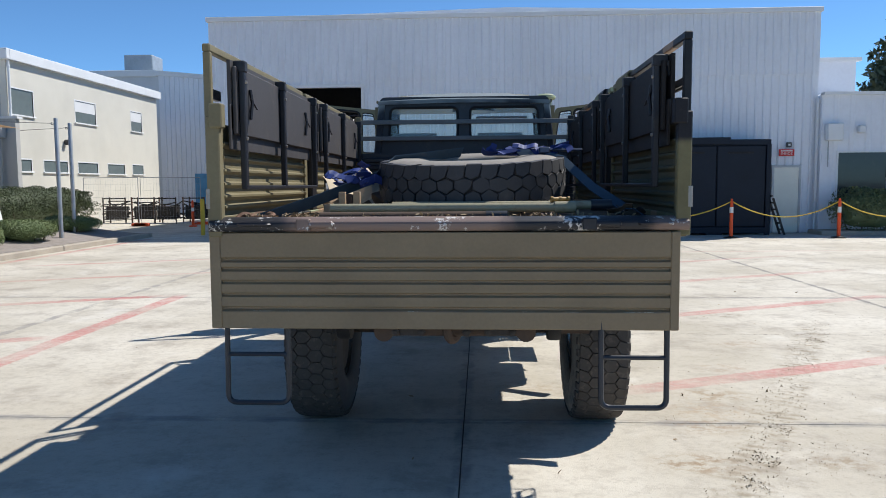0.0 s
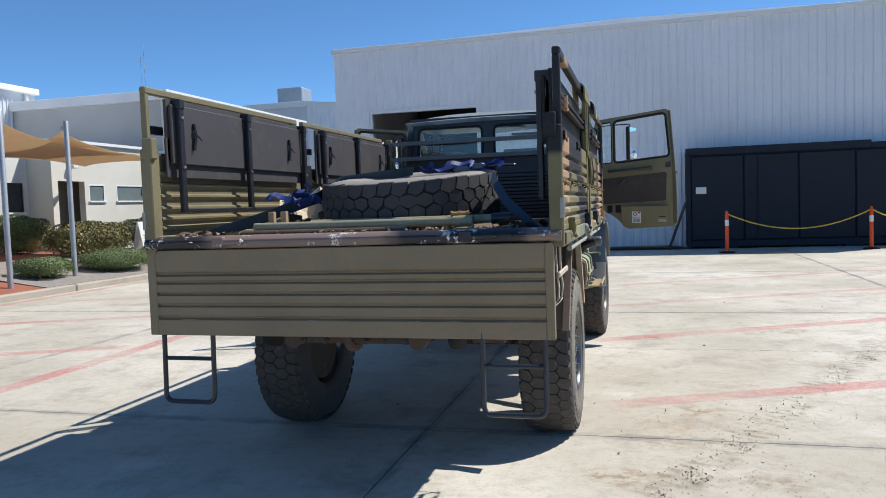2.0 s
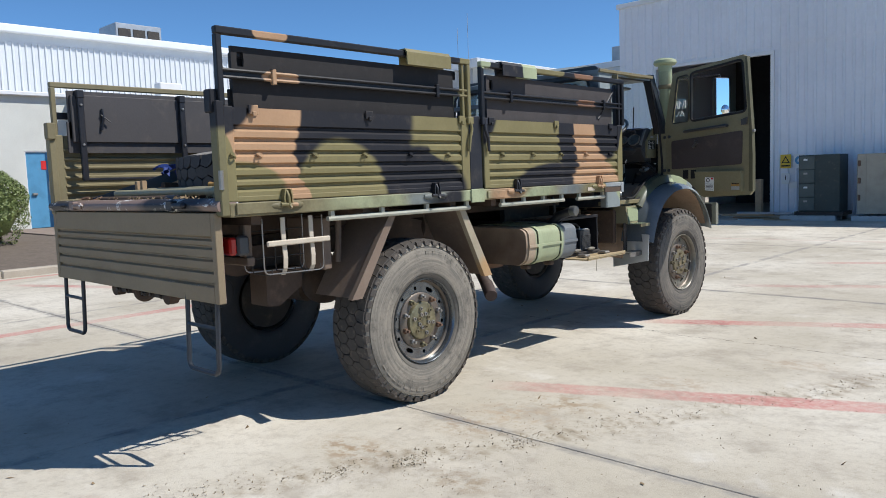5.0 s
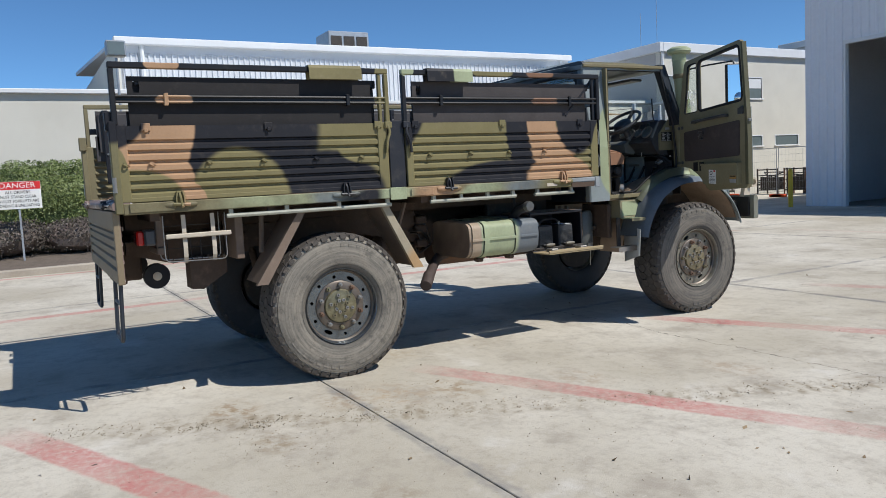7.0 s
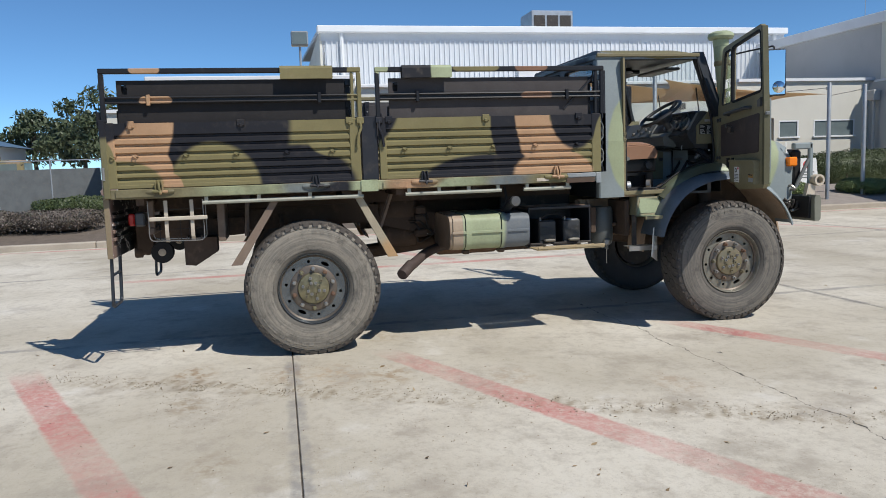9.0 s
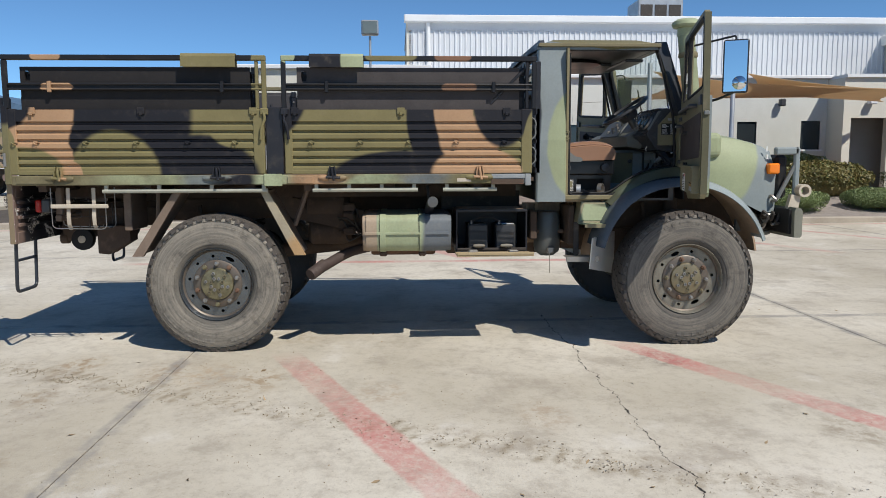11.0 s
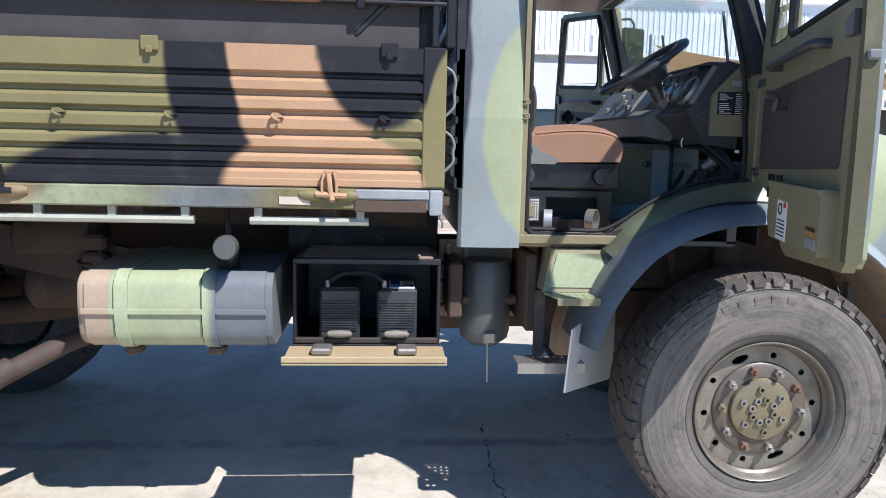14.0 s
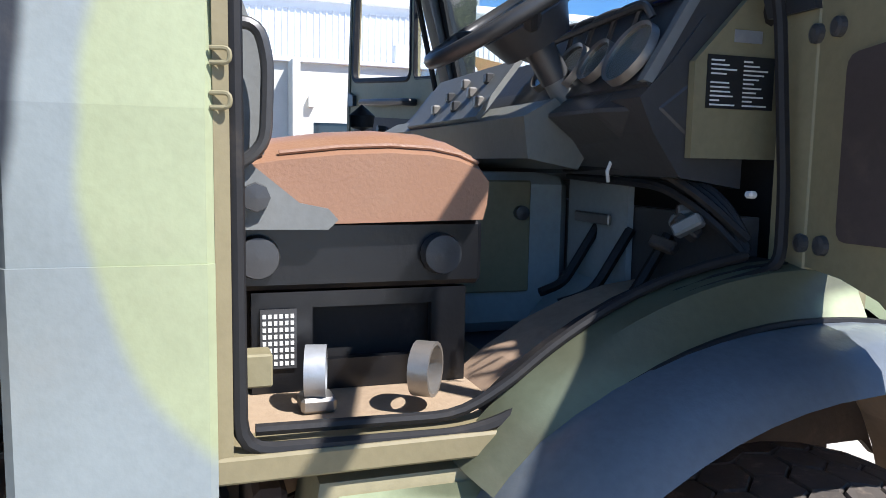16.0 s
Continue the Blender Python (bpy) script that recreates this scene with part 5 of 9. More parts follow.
neck = bmesh.new()
tube(neck, [(0.94, 1.70, 1.08), (1.04, 1.72, 1.17), (1.14, 1.73, 1.20)], 0.038, 14)
neck = part("filler_neck", neck, BLACKP, tank, smooth=True)
part("fuel_cap", lathe(bmesh.new(), [(0.0, -0.02), (0.043, -0.02), (0.045, 0.02), (0.040, 0.032), (0.0, 0.034)], 18, Matrix.Translation((1.165, 1.735, 1.207))), plain("worn_cap_metal", (0.12, 0.12, 0.115), 0.45, 0.4, dusty=0.4), neck, smooth=True)
part("hose", tube(bmesh.new(), rounded([(0.98, 1.70, 1.33), (1.0, 1.71, 1.24), (0.97, 1.72, 1.1)], 0.05), 0.012, 7), RUBBER, tank)

# battery box, its lid folded down
batt = new("battery_box")
batt.parent = truck
for name, b in (("back_panel", (0.45, 0.47, 1.956, 2.524, 0.782, 1.108)), ("side_panel", (0.45, 0.90, 1.94, 1.955, 0.782, 1.108)), ("side_panel", (0.45, 0.90, 2.525, 2.54, 0.782, 1.108)), ("bottom_panel", (0.45, 0.93, 1.94, 2.54, 0.765, 0.78))):
    part(name, boxes(b, bevel=0.003), BLACKP, batt)
BOXTOP = plain("dust_covered_box_top", (0.27, 0.185, 0.13), 0.9, dusty=0.5, dust=(0.36, 0.26, 0.18), coarse=5)
top = part("top_panel", boxes((0.45, 0.90, 1.94, 2.54, 1.11, 1.122), bevel=0.003), BOXTOP, batt, "dust-covered pressed top")
for x in (0.52, 0.60, 0.68, 0.76, 0.83):
    part("pressed_rib", prism(bmesh.new(), [(x - 0.02, 1.121), (x - 0.011, 1.130), (x + 0.011, 1.130), (x + 0.02, 1.121)], "y", 1.97, 2.51), BOXTOP, top)
lid = part("lid", boxes((0.94, 1.18, 1.93, 2.55, 0.765, 0.777), (1.17, 1.185, 1.93, 2.55, 0.777, 0.80), bevel=0.003), plain("tan_lid_paint", (0.40, 0.31, 0.18), 0.6, dusty=0.3), batt, "tan lid folded down flat")
for y in (2.07, 2.40):
    part("latch", boxes((1.00, 1.09, y - 0.04, y + 0.04, 0.778, 0.805), bevel=0.008), STEEL, lid)
part("hold_down_bar", boxes((0.905, 0.93, 1.95, 2.53, 0.784, 0.806), bevel=0.004), SCRAP, batt)
for y in (2.13, 2.36):
    part("wing_clamp", lathe(bmesh.new(), [(0.0, -0.055), (0.012, -0.045), (0.017, 0.0), (0.012, 0.045), (0.0, 0.055)], 10, Matrix.Translation((0.94, y, 0.826)) @ pose(0, 0, 0, 0, 0, 90)), plain("grey_clamp", (0.22, 0.20, 0.16), 0.5) if y < 2.2 else bpy.data.materials["grey_clamp"], batt, smooth=True)
for y in (2.045, 2.28):
    b = part("battery", boxes((0.60, 0.88, y, y + 0.165, 0.785, 1.0), bevel=0.01), plain("battery_case", (0.036, 0.038, 0.041), 0.45), batt)
    for k in range(12):
        part("rib", boxes((0.881, 0.888, y + 0.01, y + 0.155, 0.83 + k * 0.0105, 0.8345 + k * 0.0105)), b.data.materials[0], b)
    part("terminal", lathe(bmesh.new(), [(0.012, 0), (0.01, 0.03), (0, 0.03)], 8, Matrix.Translation((0.84, y + 0.03, 1.0)) @ pose(0, 0, 0, 0, -90, 0)), STEEL, b)
    part("top_label", boxes((0.70, 0.86, y + 0.05, y + 0.155, 1.0, 1.003)), PAPER if y > 2.2 else PLASTIC, b)
    if y > 2.2:
        for x0, x1, dy, tint in ((0.71, 0.78, 0.055, BLUE), (0.79, 0.85, 0.055, BLUEP), (0.72, 0.77, 0.110, YELLOW), (0.79, 0.84, 0.110, BLUE)):
            part("label_patch", boxes((x0, x1, y + dy, y + dy + 0.04, 1.003, 1.0045)), tint, b)
    part("handle", boxes((0.885, 0.90, y + 0.04, y + 0.13, 0.815, 0.83), bevel=0.005), PLASTIC, b)
part("battery_cable", tube(bmesh.new(), rounded([(0.84, 2.08, 1.02), (0.84, 2.14, 1.06), (0.84, 2.26, 1.06), (0.84, 2.31, 1.02)], 0.03), 0.01, 6), RUBBER, batt)
part("top_edge", boxes((0.88, 0.905, 1.94, 2.54, 1.105, 1.13), bevel=0.004), BLACKP, batt)

# upright air tank with drain
air = part("drain_tank", lathe(bmesh.new(), [(0.0, 0.70), (0.06, 0.705), (0.105, 0.74), (0.115, 0.78), (0.115, 1.05), (0.10, 1.09), (0.0, 1.10)], 22, Matrix.Translation((0.62, 2.76, 0)) @ pose(0, 0, 0, 0, -90, 0)), plain("dusty_tank_paint", (0.085, 0.092, 0.088), 0.4, dusty=0.5, dust=(0.17, 0.13, 0.09)), truck, smooth=True)
part("drain_cord", tube(bmesh.new(), [(0.74, 2.76, 0.78), (0.75, 2.76, 0.72), (0.74, 2.765, 0.56)], 0.003, 5), CREAM, air)
part("drain_cock", boxes((0.71, 0.75, 2.74, 2.80, 0.73, 0.79), bevel=0.01), STEEL, air)
bm = bmesh.new()
holed(bm, [(2.56, 0.80), (3.02, 0.80), (3.02, 1.16), (2.56, 1.16)], [ring2(0.014, 10, 2.62, 0.86), ring2(0.012, 10, 2.63, 1.08), ring2(0.014, 10, 2.92, 0.92), ring2(0.02, 12, 2.72, 1.02)], 0.008, Matrix(((0, 0, 1, 0.475), (1, 0, 0, 0), (0, 1, 0, 0), (0, 0, 0, 1))))
SANDY = plain("sandy_frame_dust", (0.40, 0.285, 0.195), 0.9, dusty=0.5, dust=(0.16, 0.11, 0.08), coarse=6)
part("frame_plate", bm, SANDY, truck, "dusty brown steel plate with bolt holes")
for y in (2.60, 2.68, 2.95):
    part("frame_rib", boxes((0.484, 0.53, y - 0.012, y + 0.012, 0.81, 1.15), bevel=0.003), SANDY, truck)
for z in (0.86, 0.97, 1.05):
    part("brake_line", tube(bmesh.new(), rounded([(0.50, 2.56, z), (0.56, 2.62, z + 0.01), (0.55, 2.86, z - 0.015), (0.50, 3.05, z + 0.02)], 0.04), 0.008, 6), SCRAP, truck, smooth=True)
for b in ((0.46, 0.80, 2.58, 2.64, 0.86, 1.10), (0.46, 0.86, 2.9, 2.95, 0.82, 1.15), (0.5, 0.70, 2.645, 2.895, 0.90, 0.94)):
    part("cross_bracket", boxes(b, bevel=0.01), DUSTY, truck)

# tray floor, edge rails and rope rails
floor = part("tray_floor", boxes((-1.12, 1.12, -1.46, 2.55, 1.37, 1.40)), DUSTY, truck)
for k in range(10):
    x = -1.10 + k * 0.221
    part("floor_plank", boxes((x, x + 0.214, -1.44, 2.53, 1.40, 1.418), bevel=0.004), LITTER, floor)
part("bed_beam", boxes((-0.5, -0.38, -1.42, 2.5, 1.22, 1.37), (0.38, 0.5, -1.42, 2.5, 1.22, 1.37)), DUSTY, truck)
for y in (-1.3, -0.5, 0.3, 0.75, 1.4, 2.1):
    part("bed_bearer", boxes((-1.12, 1.12, y - 0.03, y + 0.03, 1.30, 1.37)), DUSTY, truck)
for s in (-1, 1):
    rail = part("edge_rail", boxes((s * 1.10, s * 1.185, -1.498, 2.52, 1.352, 1.428), bevel=0.006), EDGE, truck)
    part("end_plate", boxes((s * 1.187, s * 1.197, 2.20, 2.469, 1.390, 1.428), bevel=0.006), PLATEP if s > 0 else EDGE, rail)
    part("side_marker", boxes((s * 1.187, s * 1.193, 2.20, 2.46, 1.345, 1.388), bevel=0.002), DUSTY, rail)
    part("end_bracket", boxes((s * 1.188, s * 1.196, 2.470, 2.518, 1.335, 1.428), bevel=0.004), PLATEP if s > 0 else EDGE, rail)
    for a, b, lo, hi in ((-1.46, -1.18, 1.365, 1.425), (0.42, 0.56, 1.34, 1.435), (0.60, 0.80, 1.36, 1.415)):
        part("reinforcement", boxes((s * 1.186, s * 1.197, a, b, lo, hi), bevel=0.003), EDGE, rail)
    part("info_plate", boxes((s * 1.187, s * 1.19, 1.93, 2.04, 1.368, 1.396)), CREAM, rail)
    for a, b in ((-0.83, 0.44), (0.79, 1.62), (1.82, 2.25)):
        bm = bmesh.new()
        tube(bm, [(s * 1.15, a, 1.305), (s * 1.15, b, 1.305)], 0.016, 8)
        for k in range(4 if b - a > 0.6 else 2):
            y = a + 0.03 + (b - a - 0.06) * k / (3 if b - a > 0.6 else 1)
            box(bm, s * 1.138, s * 1.162, y - 0.014, y + 0.014, 1.31, 1.355)
        part("rope_rail", bm, BARE, truck, smooth=True)

# drop sides: ribbed sheet between end posts
GROOVES = (1.834, 1.768, 1.701, 1.631, 1.568, 1.513)


def rib_profile(face, depth=0.022, sheet=0.026, z0=1.445, z1=1.93):
    """The upright section of a ribbed panel: grooves run along it on both faces."""
    out, back = [(face, z1)], []
    for z in GROOVES:
        out += [(face, z + 0.007), (face - depth, z - 0.002), (face - depth, z - 0.013), (face, z - 0.030)]
    out.append((face, z0))
    return out + [(x - sheet, z) for x, z in reversed(out)]


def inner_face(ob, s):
    """The face towards the load is plain drab paint, darkened for its shade."""
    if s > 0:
        ob.data.materials.append(SHADEDOLIVE)
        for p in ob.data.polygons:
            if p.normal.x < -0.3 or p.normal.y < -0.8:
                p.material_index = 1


def drop_side(s, y0, y1, name="drop_side"):
    g = new(name)
    g.parent = truck
    prof = [(s * x, z) for x, z in rib_profile(1.178)]
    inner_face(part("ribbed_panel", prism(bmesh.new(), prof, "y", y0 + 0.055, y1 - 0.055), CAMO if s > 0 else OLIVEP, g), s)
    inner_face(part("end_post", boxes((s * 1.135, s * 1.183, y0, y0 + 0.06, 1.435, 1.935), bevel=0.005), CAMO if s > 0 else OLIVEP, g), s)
    part("end_post", boxes((s * 1.135, s * 1.183, y1 - 0.085, y1, 1.435, 1.935), bevel=0.005), CAMO if s > 0 else OLIVEP, g)
    part("bottom_rail", boxes((s * 1.125, s * 1.181, y0, y1, 1.432, 1.462), bevel=0.004), CAMO if s > 0 else OLIVEP, g)
    for y in (-1.46, -1.30, -0.93, -0.55, -0.16, 0.20) if y0 < 0 else (0.79, 1.17, 1.55, 1.92, 2.30):
        bm = bmesh.new()
        prism(bm, [(y - 0.016, 1.672), (y - 0.012, 1.692), (y + 0.004, 1.693), (y + 0.030, 1.679), (y + 0.004, 1.674)], "x", s * 1.176, s * 1.192)
        tube(bm, rounded([(s * 1.186, y - 0.014, 1.684), (s * 1.204, y - 0.012, 1.678), (s * 1.206, y + 0.006, 1.668), (s * 1.19, y + 0.012, 1.664)], 0.008, 2), 0.005, 6)
        part("rope_hook", bm, CAMO if s > 0 else OLIVEP, g)
    for y in (-1.32, -0.50, 0.35) if y0 < 0 else (0.67, 1.49, 2.32):
        part("rack_clip", boxes((s * 1.178, s * 1.192, y - 0.03, y + 0.03, 1.895, 1.945), (s * 1.192, s * 1.202, y - 0.012, y + 0.012, 1.885, 1.91), bevel=0.003), CAMO if s > 0 else BLACKP, g)
    return g


def latch(s, y, tint):
    l = new("side_latch")
    l.parent = truck
    bm = bmesh.new()
    for e in (-1, 1):
        poly = [(y + e * 0.012, 1.492), (y + e * 0.022, 1.492), (y + e * 0.030, 1.45), (y + e * 0.030, 1.405), (y + e * 0.022, 1.405), (y + e * 0.022, 1.45)]
        prism(bm, poly if e * s > 0 else poly[::-1], "x", s * 1.178, s * 1.212)
    box(bm, s * 1.178, s * 1.186, y - 0.022, y + 0.022, 1.42, 1.488)
    part("catch", bm, tint, l)
    part("lever", tube(bmesh.new(), rounded([(s * 1.196, y - 0.002, 1.48), (s * 1.210, y, 1.45), (s * 1.206, y + 0.006, 1.405), (s * 1.218, y + 0.012, 1.385)], 0.02), 0.010, 7), tint, l, smooth=True)
    part("hinge_pin", tube(bmesh.new(), [(s * 1.204, y - 0.05, 1.408), (s * 1.204, y + 0.062, 1.402)], 0.011, 8), tint, l, smooth=True)
    for e in (-1, 1):
        bm = lathe(bmesh.new(), [(0.0, -0.04), (0.012, -0.037), (0.020, -0.015), (0.023, 0.030), (0.018, 0.038), (0.0, 0.039)], 12, Matrix.Translation((s * 1.184, y + e * 0.072, 1.402)) @ pose(0, 0, 0, 0, 0, -90 * e))
        part("hinge_barrel", bm, EDGE, l, smooth=True)


for s in (1, -1):
    drop_side(s, -1.50, 0.43)
    drop_side(s, 0.585, 2.525)
    for y, tint in ((-1.14, TIMBER), (0.06, BLACKP), (0.95, BLACKP), (2.11, TIMBER)):
        latch(s, y, CAMO if tint is TIMBER else BLACKP)
    post = part("mid_post", boxes((s * 1.10, s * 1.172, 0.44, 0.575, 1.43, 1.95), bevel=0.006), BLACKP, truck)
    for y, lean in ((0.435, -1), (0.59, 1)):
        bm = tube(bmesh.new(), rounded([(s * 1.19, y + lean * 0.01, 1.92), (s * 1.20, y - lean * 0.01, 1.86), (s * 1.205, y + lean * 0.02, 1.80), (s * 1.20, y + lean * 0.03, 1.70)], 0.03), 0.011, 7)
        box(bm, s * 1.17, s * 1.20, y - 0.03, y + 0.03, 1.89, 1.94, 0.005)
        part("over_centre_lever", bm, CAMO if (s > 0 and lean < 0) else BLACKP, post)
    part("corner_post", boxes((s * 1.12, s * 1.19, -1.545, -1.495, 1.36, 1.96), (s * 1.10, s * 1.165, -1.56, -1.50, 1.90, 2.02), bevel=0.006), POSTP if s > 0 else OLIVEP, truck)
    part("corner_hinge", tube(bmesh.new(), [(s * 1.185, -1.535, 1.50), (s * 1.185, -1.535, 1.60)], 0.014, 8), STEEL, truck)
    # bent grab handles at the front end
    for z0, z1 in ((1.70, 1.86), (1.50, 1.63)):
        part("grab_handle", tube(bmesh.new(), rounded([(s * 1.15, 2.525, z1 + 0.01), (s * 1.15, 2.55, z1 - 0.005), (s * 1.15, 2.562, z1 - 0.04), (s * 1.15, 2.555, (z0 + z1) / 2), (s * 1.15, 2.560, z0 + 0.03), (s * 1.15, 2.525, z0 - 0.005)], 0.02), 0.0055, 7), GREYPLASTIC, truck)

# racks with folded bench boards over the drop sides
for s in (1, -1):
    tint = RACK if s > 0 else OLIVEP
    for y0, y1 in ((-1.52, 0.455), (0.57, 2.555)):
        r = new("side_rack")
        r.parent = truck
        if s < 0:
            r.matrix_basis = pose(-0.022, 0.028, -0.018)
        part("top_rail", boxes((s * 1.15, s * 1.19, y0, y1, 2.30, 2.34), bevel=0.006), tint, r)
        for a, b in ((y0, y0 + 0.035), (y1 - 0.035, y1)):
            part("upright", boxes((s * 1.15, s * 1.188, a, b, 1.935, 2.30), bevel=0.005), tint, r)
        part("upright", boxes((s * 1.15, s * 1.18, y1 - 0.085, y1 - 0.06, 1.935, 2.30), bevel=0.004), tint, r)
        if s > 0:
            part("guide_rod", tube(tube(bmesh.new(), [(1.175, y0 + 0.02, 2.122), (1.175, y1 - 0.02, 2.122)], 0.009, 7), [(1.175, y0 + 0.02, 2.085), (1.175, y1 - 0.02, 2.085)], 0.009, 7), RACK, r)
            part("middle_rail", boxes((1.150, 1.166, y0 + 0.03, y1 - 0.03, 2.085, 2.122)), RACK, r)
            for f in (0.175, 0.83):
                y = y0 + (y1 - y0) * f
                part("rod_bracket", boxes((1.165, 1.192, y - 0.014, y + 0.014, 2.06, 2.145), bevel=0.004), RACK, r)
        else:
            part("middle_rail", boxes((-1.185, -1.155, y0 + 0.03, y0 + 0.16, 2.07, 2.12)), BLACKP, r)
        bench = new("folding_bench")
        bench.parent = truck
        half = (y0 + y1) / 2
        # outer board with a slotted end
        slot = [(y0 + 0.17 + dy, 2.185 + dz) for dy, dz in ((-0.018, -0.035), (0.018, -0.035), (0.022, 0.0), (0.018, 0.04), (-0.018, 0.04), (-0.022, 0.0))]
        bm = bmesh.new()
        holed(bm, [(y0 + 0.115, 1.905), (y1 - 0.13, 1.905), (y1 - 0.13, 2.255), (y0 + 0.115, 2.255)], [slot], 0.018, Matrix(((0, 0, 1, s * 1.118), (1, 0, 0, 0), (0, 1, 0, 0), (0, 0, 0, 1))))
        part("back_board", bm, (BOARD if y0 < 0 else BOARDB) if s > 0 else BOARDLIT, bench)
        part("lower_board", boxes((s * 1.10, s * 1.114, y0 + 0.10, y1 - 0.10, 1.80, 2.03), bevel=0.003), (BOARD if y0 < 0 else BOARDB) if s > 0 else BOARDLIT, bench)
        for a, b in ((y0 + 0.13, half - 0.01), (half + 0.01, y1 - 0.12)):
            seat = part("seat_board", boxes((s * 1.078, s * 1.098, a, b, 1.88, 2.225), bevel=0.004), BOARD if s > 0 else BOARDLIT, bench)
            y = a + 0.22 if a < half - 0.1 else b - 0.22
            part("strap_clip", tube(tube(bmesh.new(), [(s * 1.070, y, 2.13), (s * 1.062, y + 0.004, 2.06), (s * 1.068, y - 0.012, 1.97)], 0.010, 6), [(s * 1.064, y - 0.015, 2.085), (s * 1.050, y + 0.05, 2.03)], 0.005, 5), BLACKP, seat)
        for y in (y0 + 0.19, half, y1 - 0.10):
            leg = part("bench_leg", boxes((s * 1.045, s * 1.076, y - 0.022, y + 0.022, 1.60, 2.245), (s * 1.04, s * 1.115, y - 0.025, y + 0.025, 2.20, 2.258), bevel=0.005), BLACKP, bench)
            for z in (2.15, 1.86):
                part("bolt", lathe(bmesh.new(), [(0.011, 0), (0.009, 0.008), (0, 0.009)], 6, Matrix.Translation((s * 1.045, y, z)) @ pose(0, 0, 0, 0, 0, 180 if s > 0 else 0)), STEEL, leg)
        part("foot_bar", boxes((s * 1.045, s * 1.075, y0 + 0.17, half + 0.02, 1.595, 1.615), (s * 1.045, s * 1.075, half + 0.02, y1 - 0.1, 1.595, 1.615), bevel=0.003), BLACKP, bench)
        # bent sheet sleeve clipped over the top rail
        a = (-0.18, 0.23) if y0 < 0 else (0.79, 1.205)
        if s > 0:
            cut = [(1.135, 2.255), (1.13, 2.33), (1.145, 2.352), (1.195, 2.352), (1.212, 2.33), (1.215, 2.25), (1.207, 2.25), (1.203, 2.325), (1.19, 2.343), (1.15, 2.343), (1.14, 2.325), (1.143, 2.255)]
            part("rail_sleeve", prism(bmesh.new(), cut, "y", *a), ROLL, r)

# tail sill, tailgate hanging open, boarding ladders
sill = part("tail_sill", prism(bmesh.new(), [(p.x, p.y) for p in rounded([Vector((y, z, 0)) for y, z in ((-1.56, 1.385), (-1.44, 1.385), (-1.44, 1.455), (-1.52, 1.455), (-1.57, 1.43))], 0.02, 3, True)], "x", -1.18, 1.18), SILL, truck)
for x in (-0.70, 0.70):
    part("sill_catch", boxes((x - 0.035, x + 0.035, -1.59, -1.55, 1.39, 1.45), bevel=0.006), SILL, sill)
    part("catch_pin", lathe(bmesh.new(), [(0.0, -0.07), (0.018, -0.06), (0.02, 0.05), (0.0, 0.07)], 10, Matrix.Translation((x + 0.09, -1.575, 1.42))), SILL, sill, smooth=True)
for x in (-0.95, 1.02):
    part("sill_handle", tube(bmesh.new(), rounded([(x - 0.08, -1.565, 1.42), (x - 0.07, -1.585, 1.42), (x + 0.07, -1.585, 1.42), (x + 0.08, -1.565, 1.42)], 0.01), 0.008, 6), SILL, sill)
gate = new("tailgate")
gate.parent = truck
gate.matrix_basis = pose(0, 0.05, 0, 0, 0, -0.7)
part("frame_bar", boxes((-1.17, -1.115, -1.60, -1.555, 0.895, 1.38), (1.115, 1.158, -1.60, -1.555, 0.895, 1.38), (-1.115, 1.115, -1.60, -1.555, 1.255, 1.38), (-1.115, 1.115, -1.60, -1.555, 0.895, 0.985), bevel=0.004), TAILP, gate)
prof = [(-1.597, 1.255)]
for z in (1.246, 1.200, 1.135, 1.070, 1.000):
    prof += [(-1.597, z + 0.008), (-1.581, z + 0.001), (-1.581, z - 0.007), (-1.597, z - 0.016)]
prof += [(-1.597, 0.985), (-1.562, 0.985), (-1.562, 1.255)]
panel = part("ribbed_panel", prism(bmesh.new(), prof, "x", -1.115, 1.115), TAILP, gate)
for ob in (panel, gate.children[0]):
    ob.data.materials.append(SILL)
    for p in ob.data.polygons:
        if p.normal.y > 0.5:
            p.material_index = 1
for z in (1.22, 1.16, 1.10, 1.04):
    part("inner_rib", boxes((-1.10, 1.10, -1.562, -1.545, z - 0.014, z + 0.014), bevel=0.004), SILL, gate)
for x0, x1 in ((-1.13, -0.815), (0.755, 1.075)):
    l = new("boarding_ladder")
    l.parent = truck
    l.matrix_basis = pose(0.01, 0.045 if x0 < 0 else 0.005, -0.012)
    part("ladder_hoop", tube(bmesh.new(), rounded([(x0, -1.55, 0.97), (x0, -1.565, 0.52), (x1, -1.565, 0.52), (x1, -1.55, 0.97)], 0.05, 5), 0.014, 8), DARKP, l, smooth=True)
    part("rung", tube(bmesh.new(), [(x0, -1.557, 0.77), (x1, -1.557, 0.77)], 0.012, 8), DARKP, l, smooth=True)

# headboard behind the cab
hb = new("headboard")
hb.parent = truck
prof = [(2.575, 1.43)]
for k in range(6):
    z = 1.47 + k * 0.075
    prof += [(2.575, z), (2.55, z + 0.012), (2.55, z + 0.04), (2.575, z + 0.055)]
prof += [(2.575, 1.94), (2.60, 1.94), (2.60, 1.43)]
part("ribbed_panel", prism(bmesh.new(), prof, "x", -1.12, 1.12), DARKP, hb)
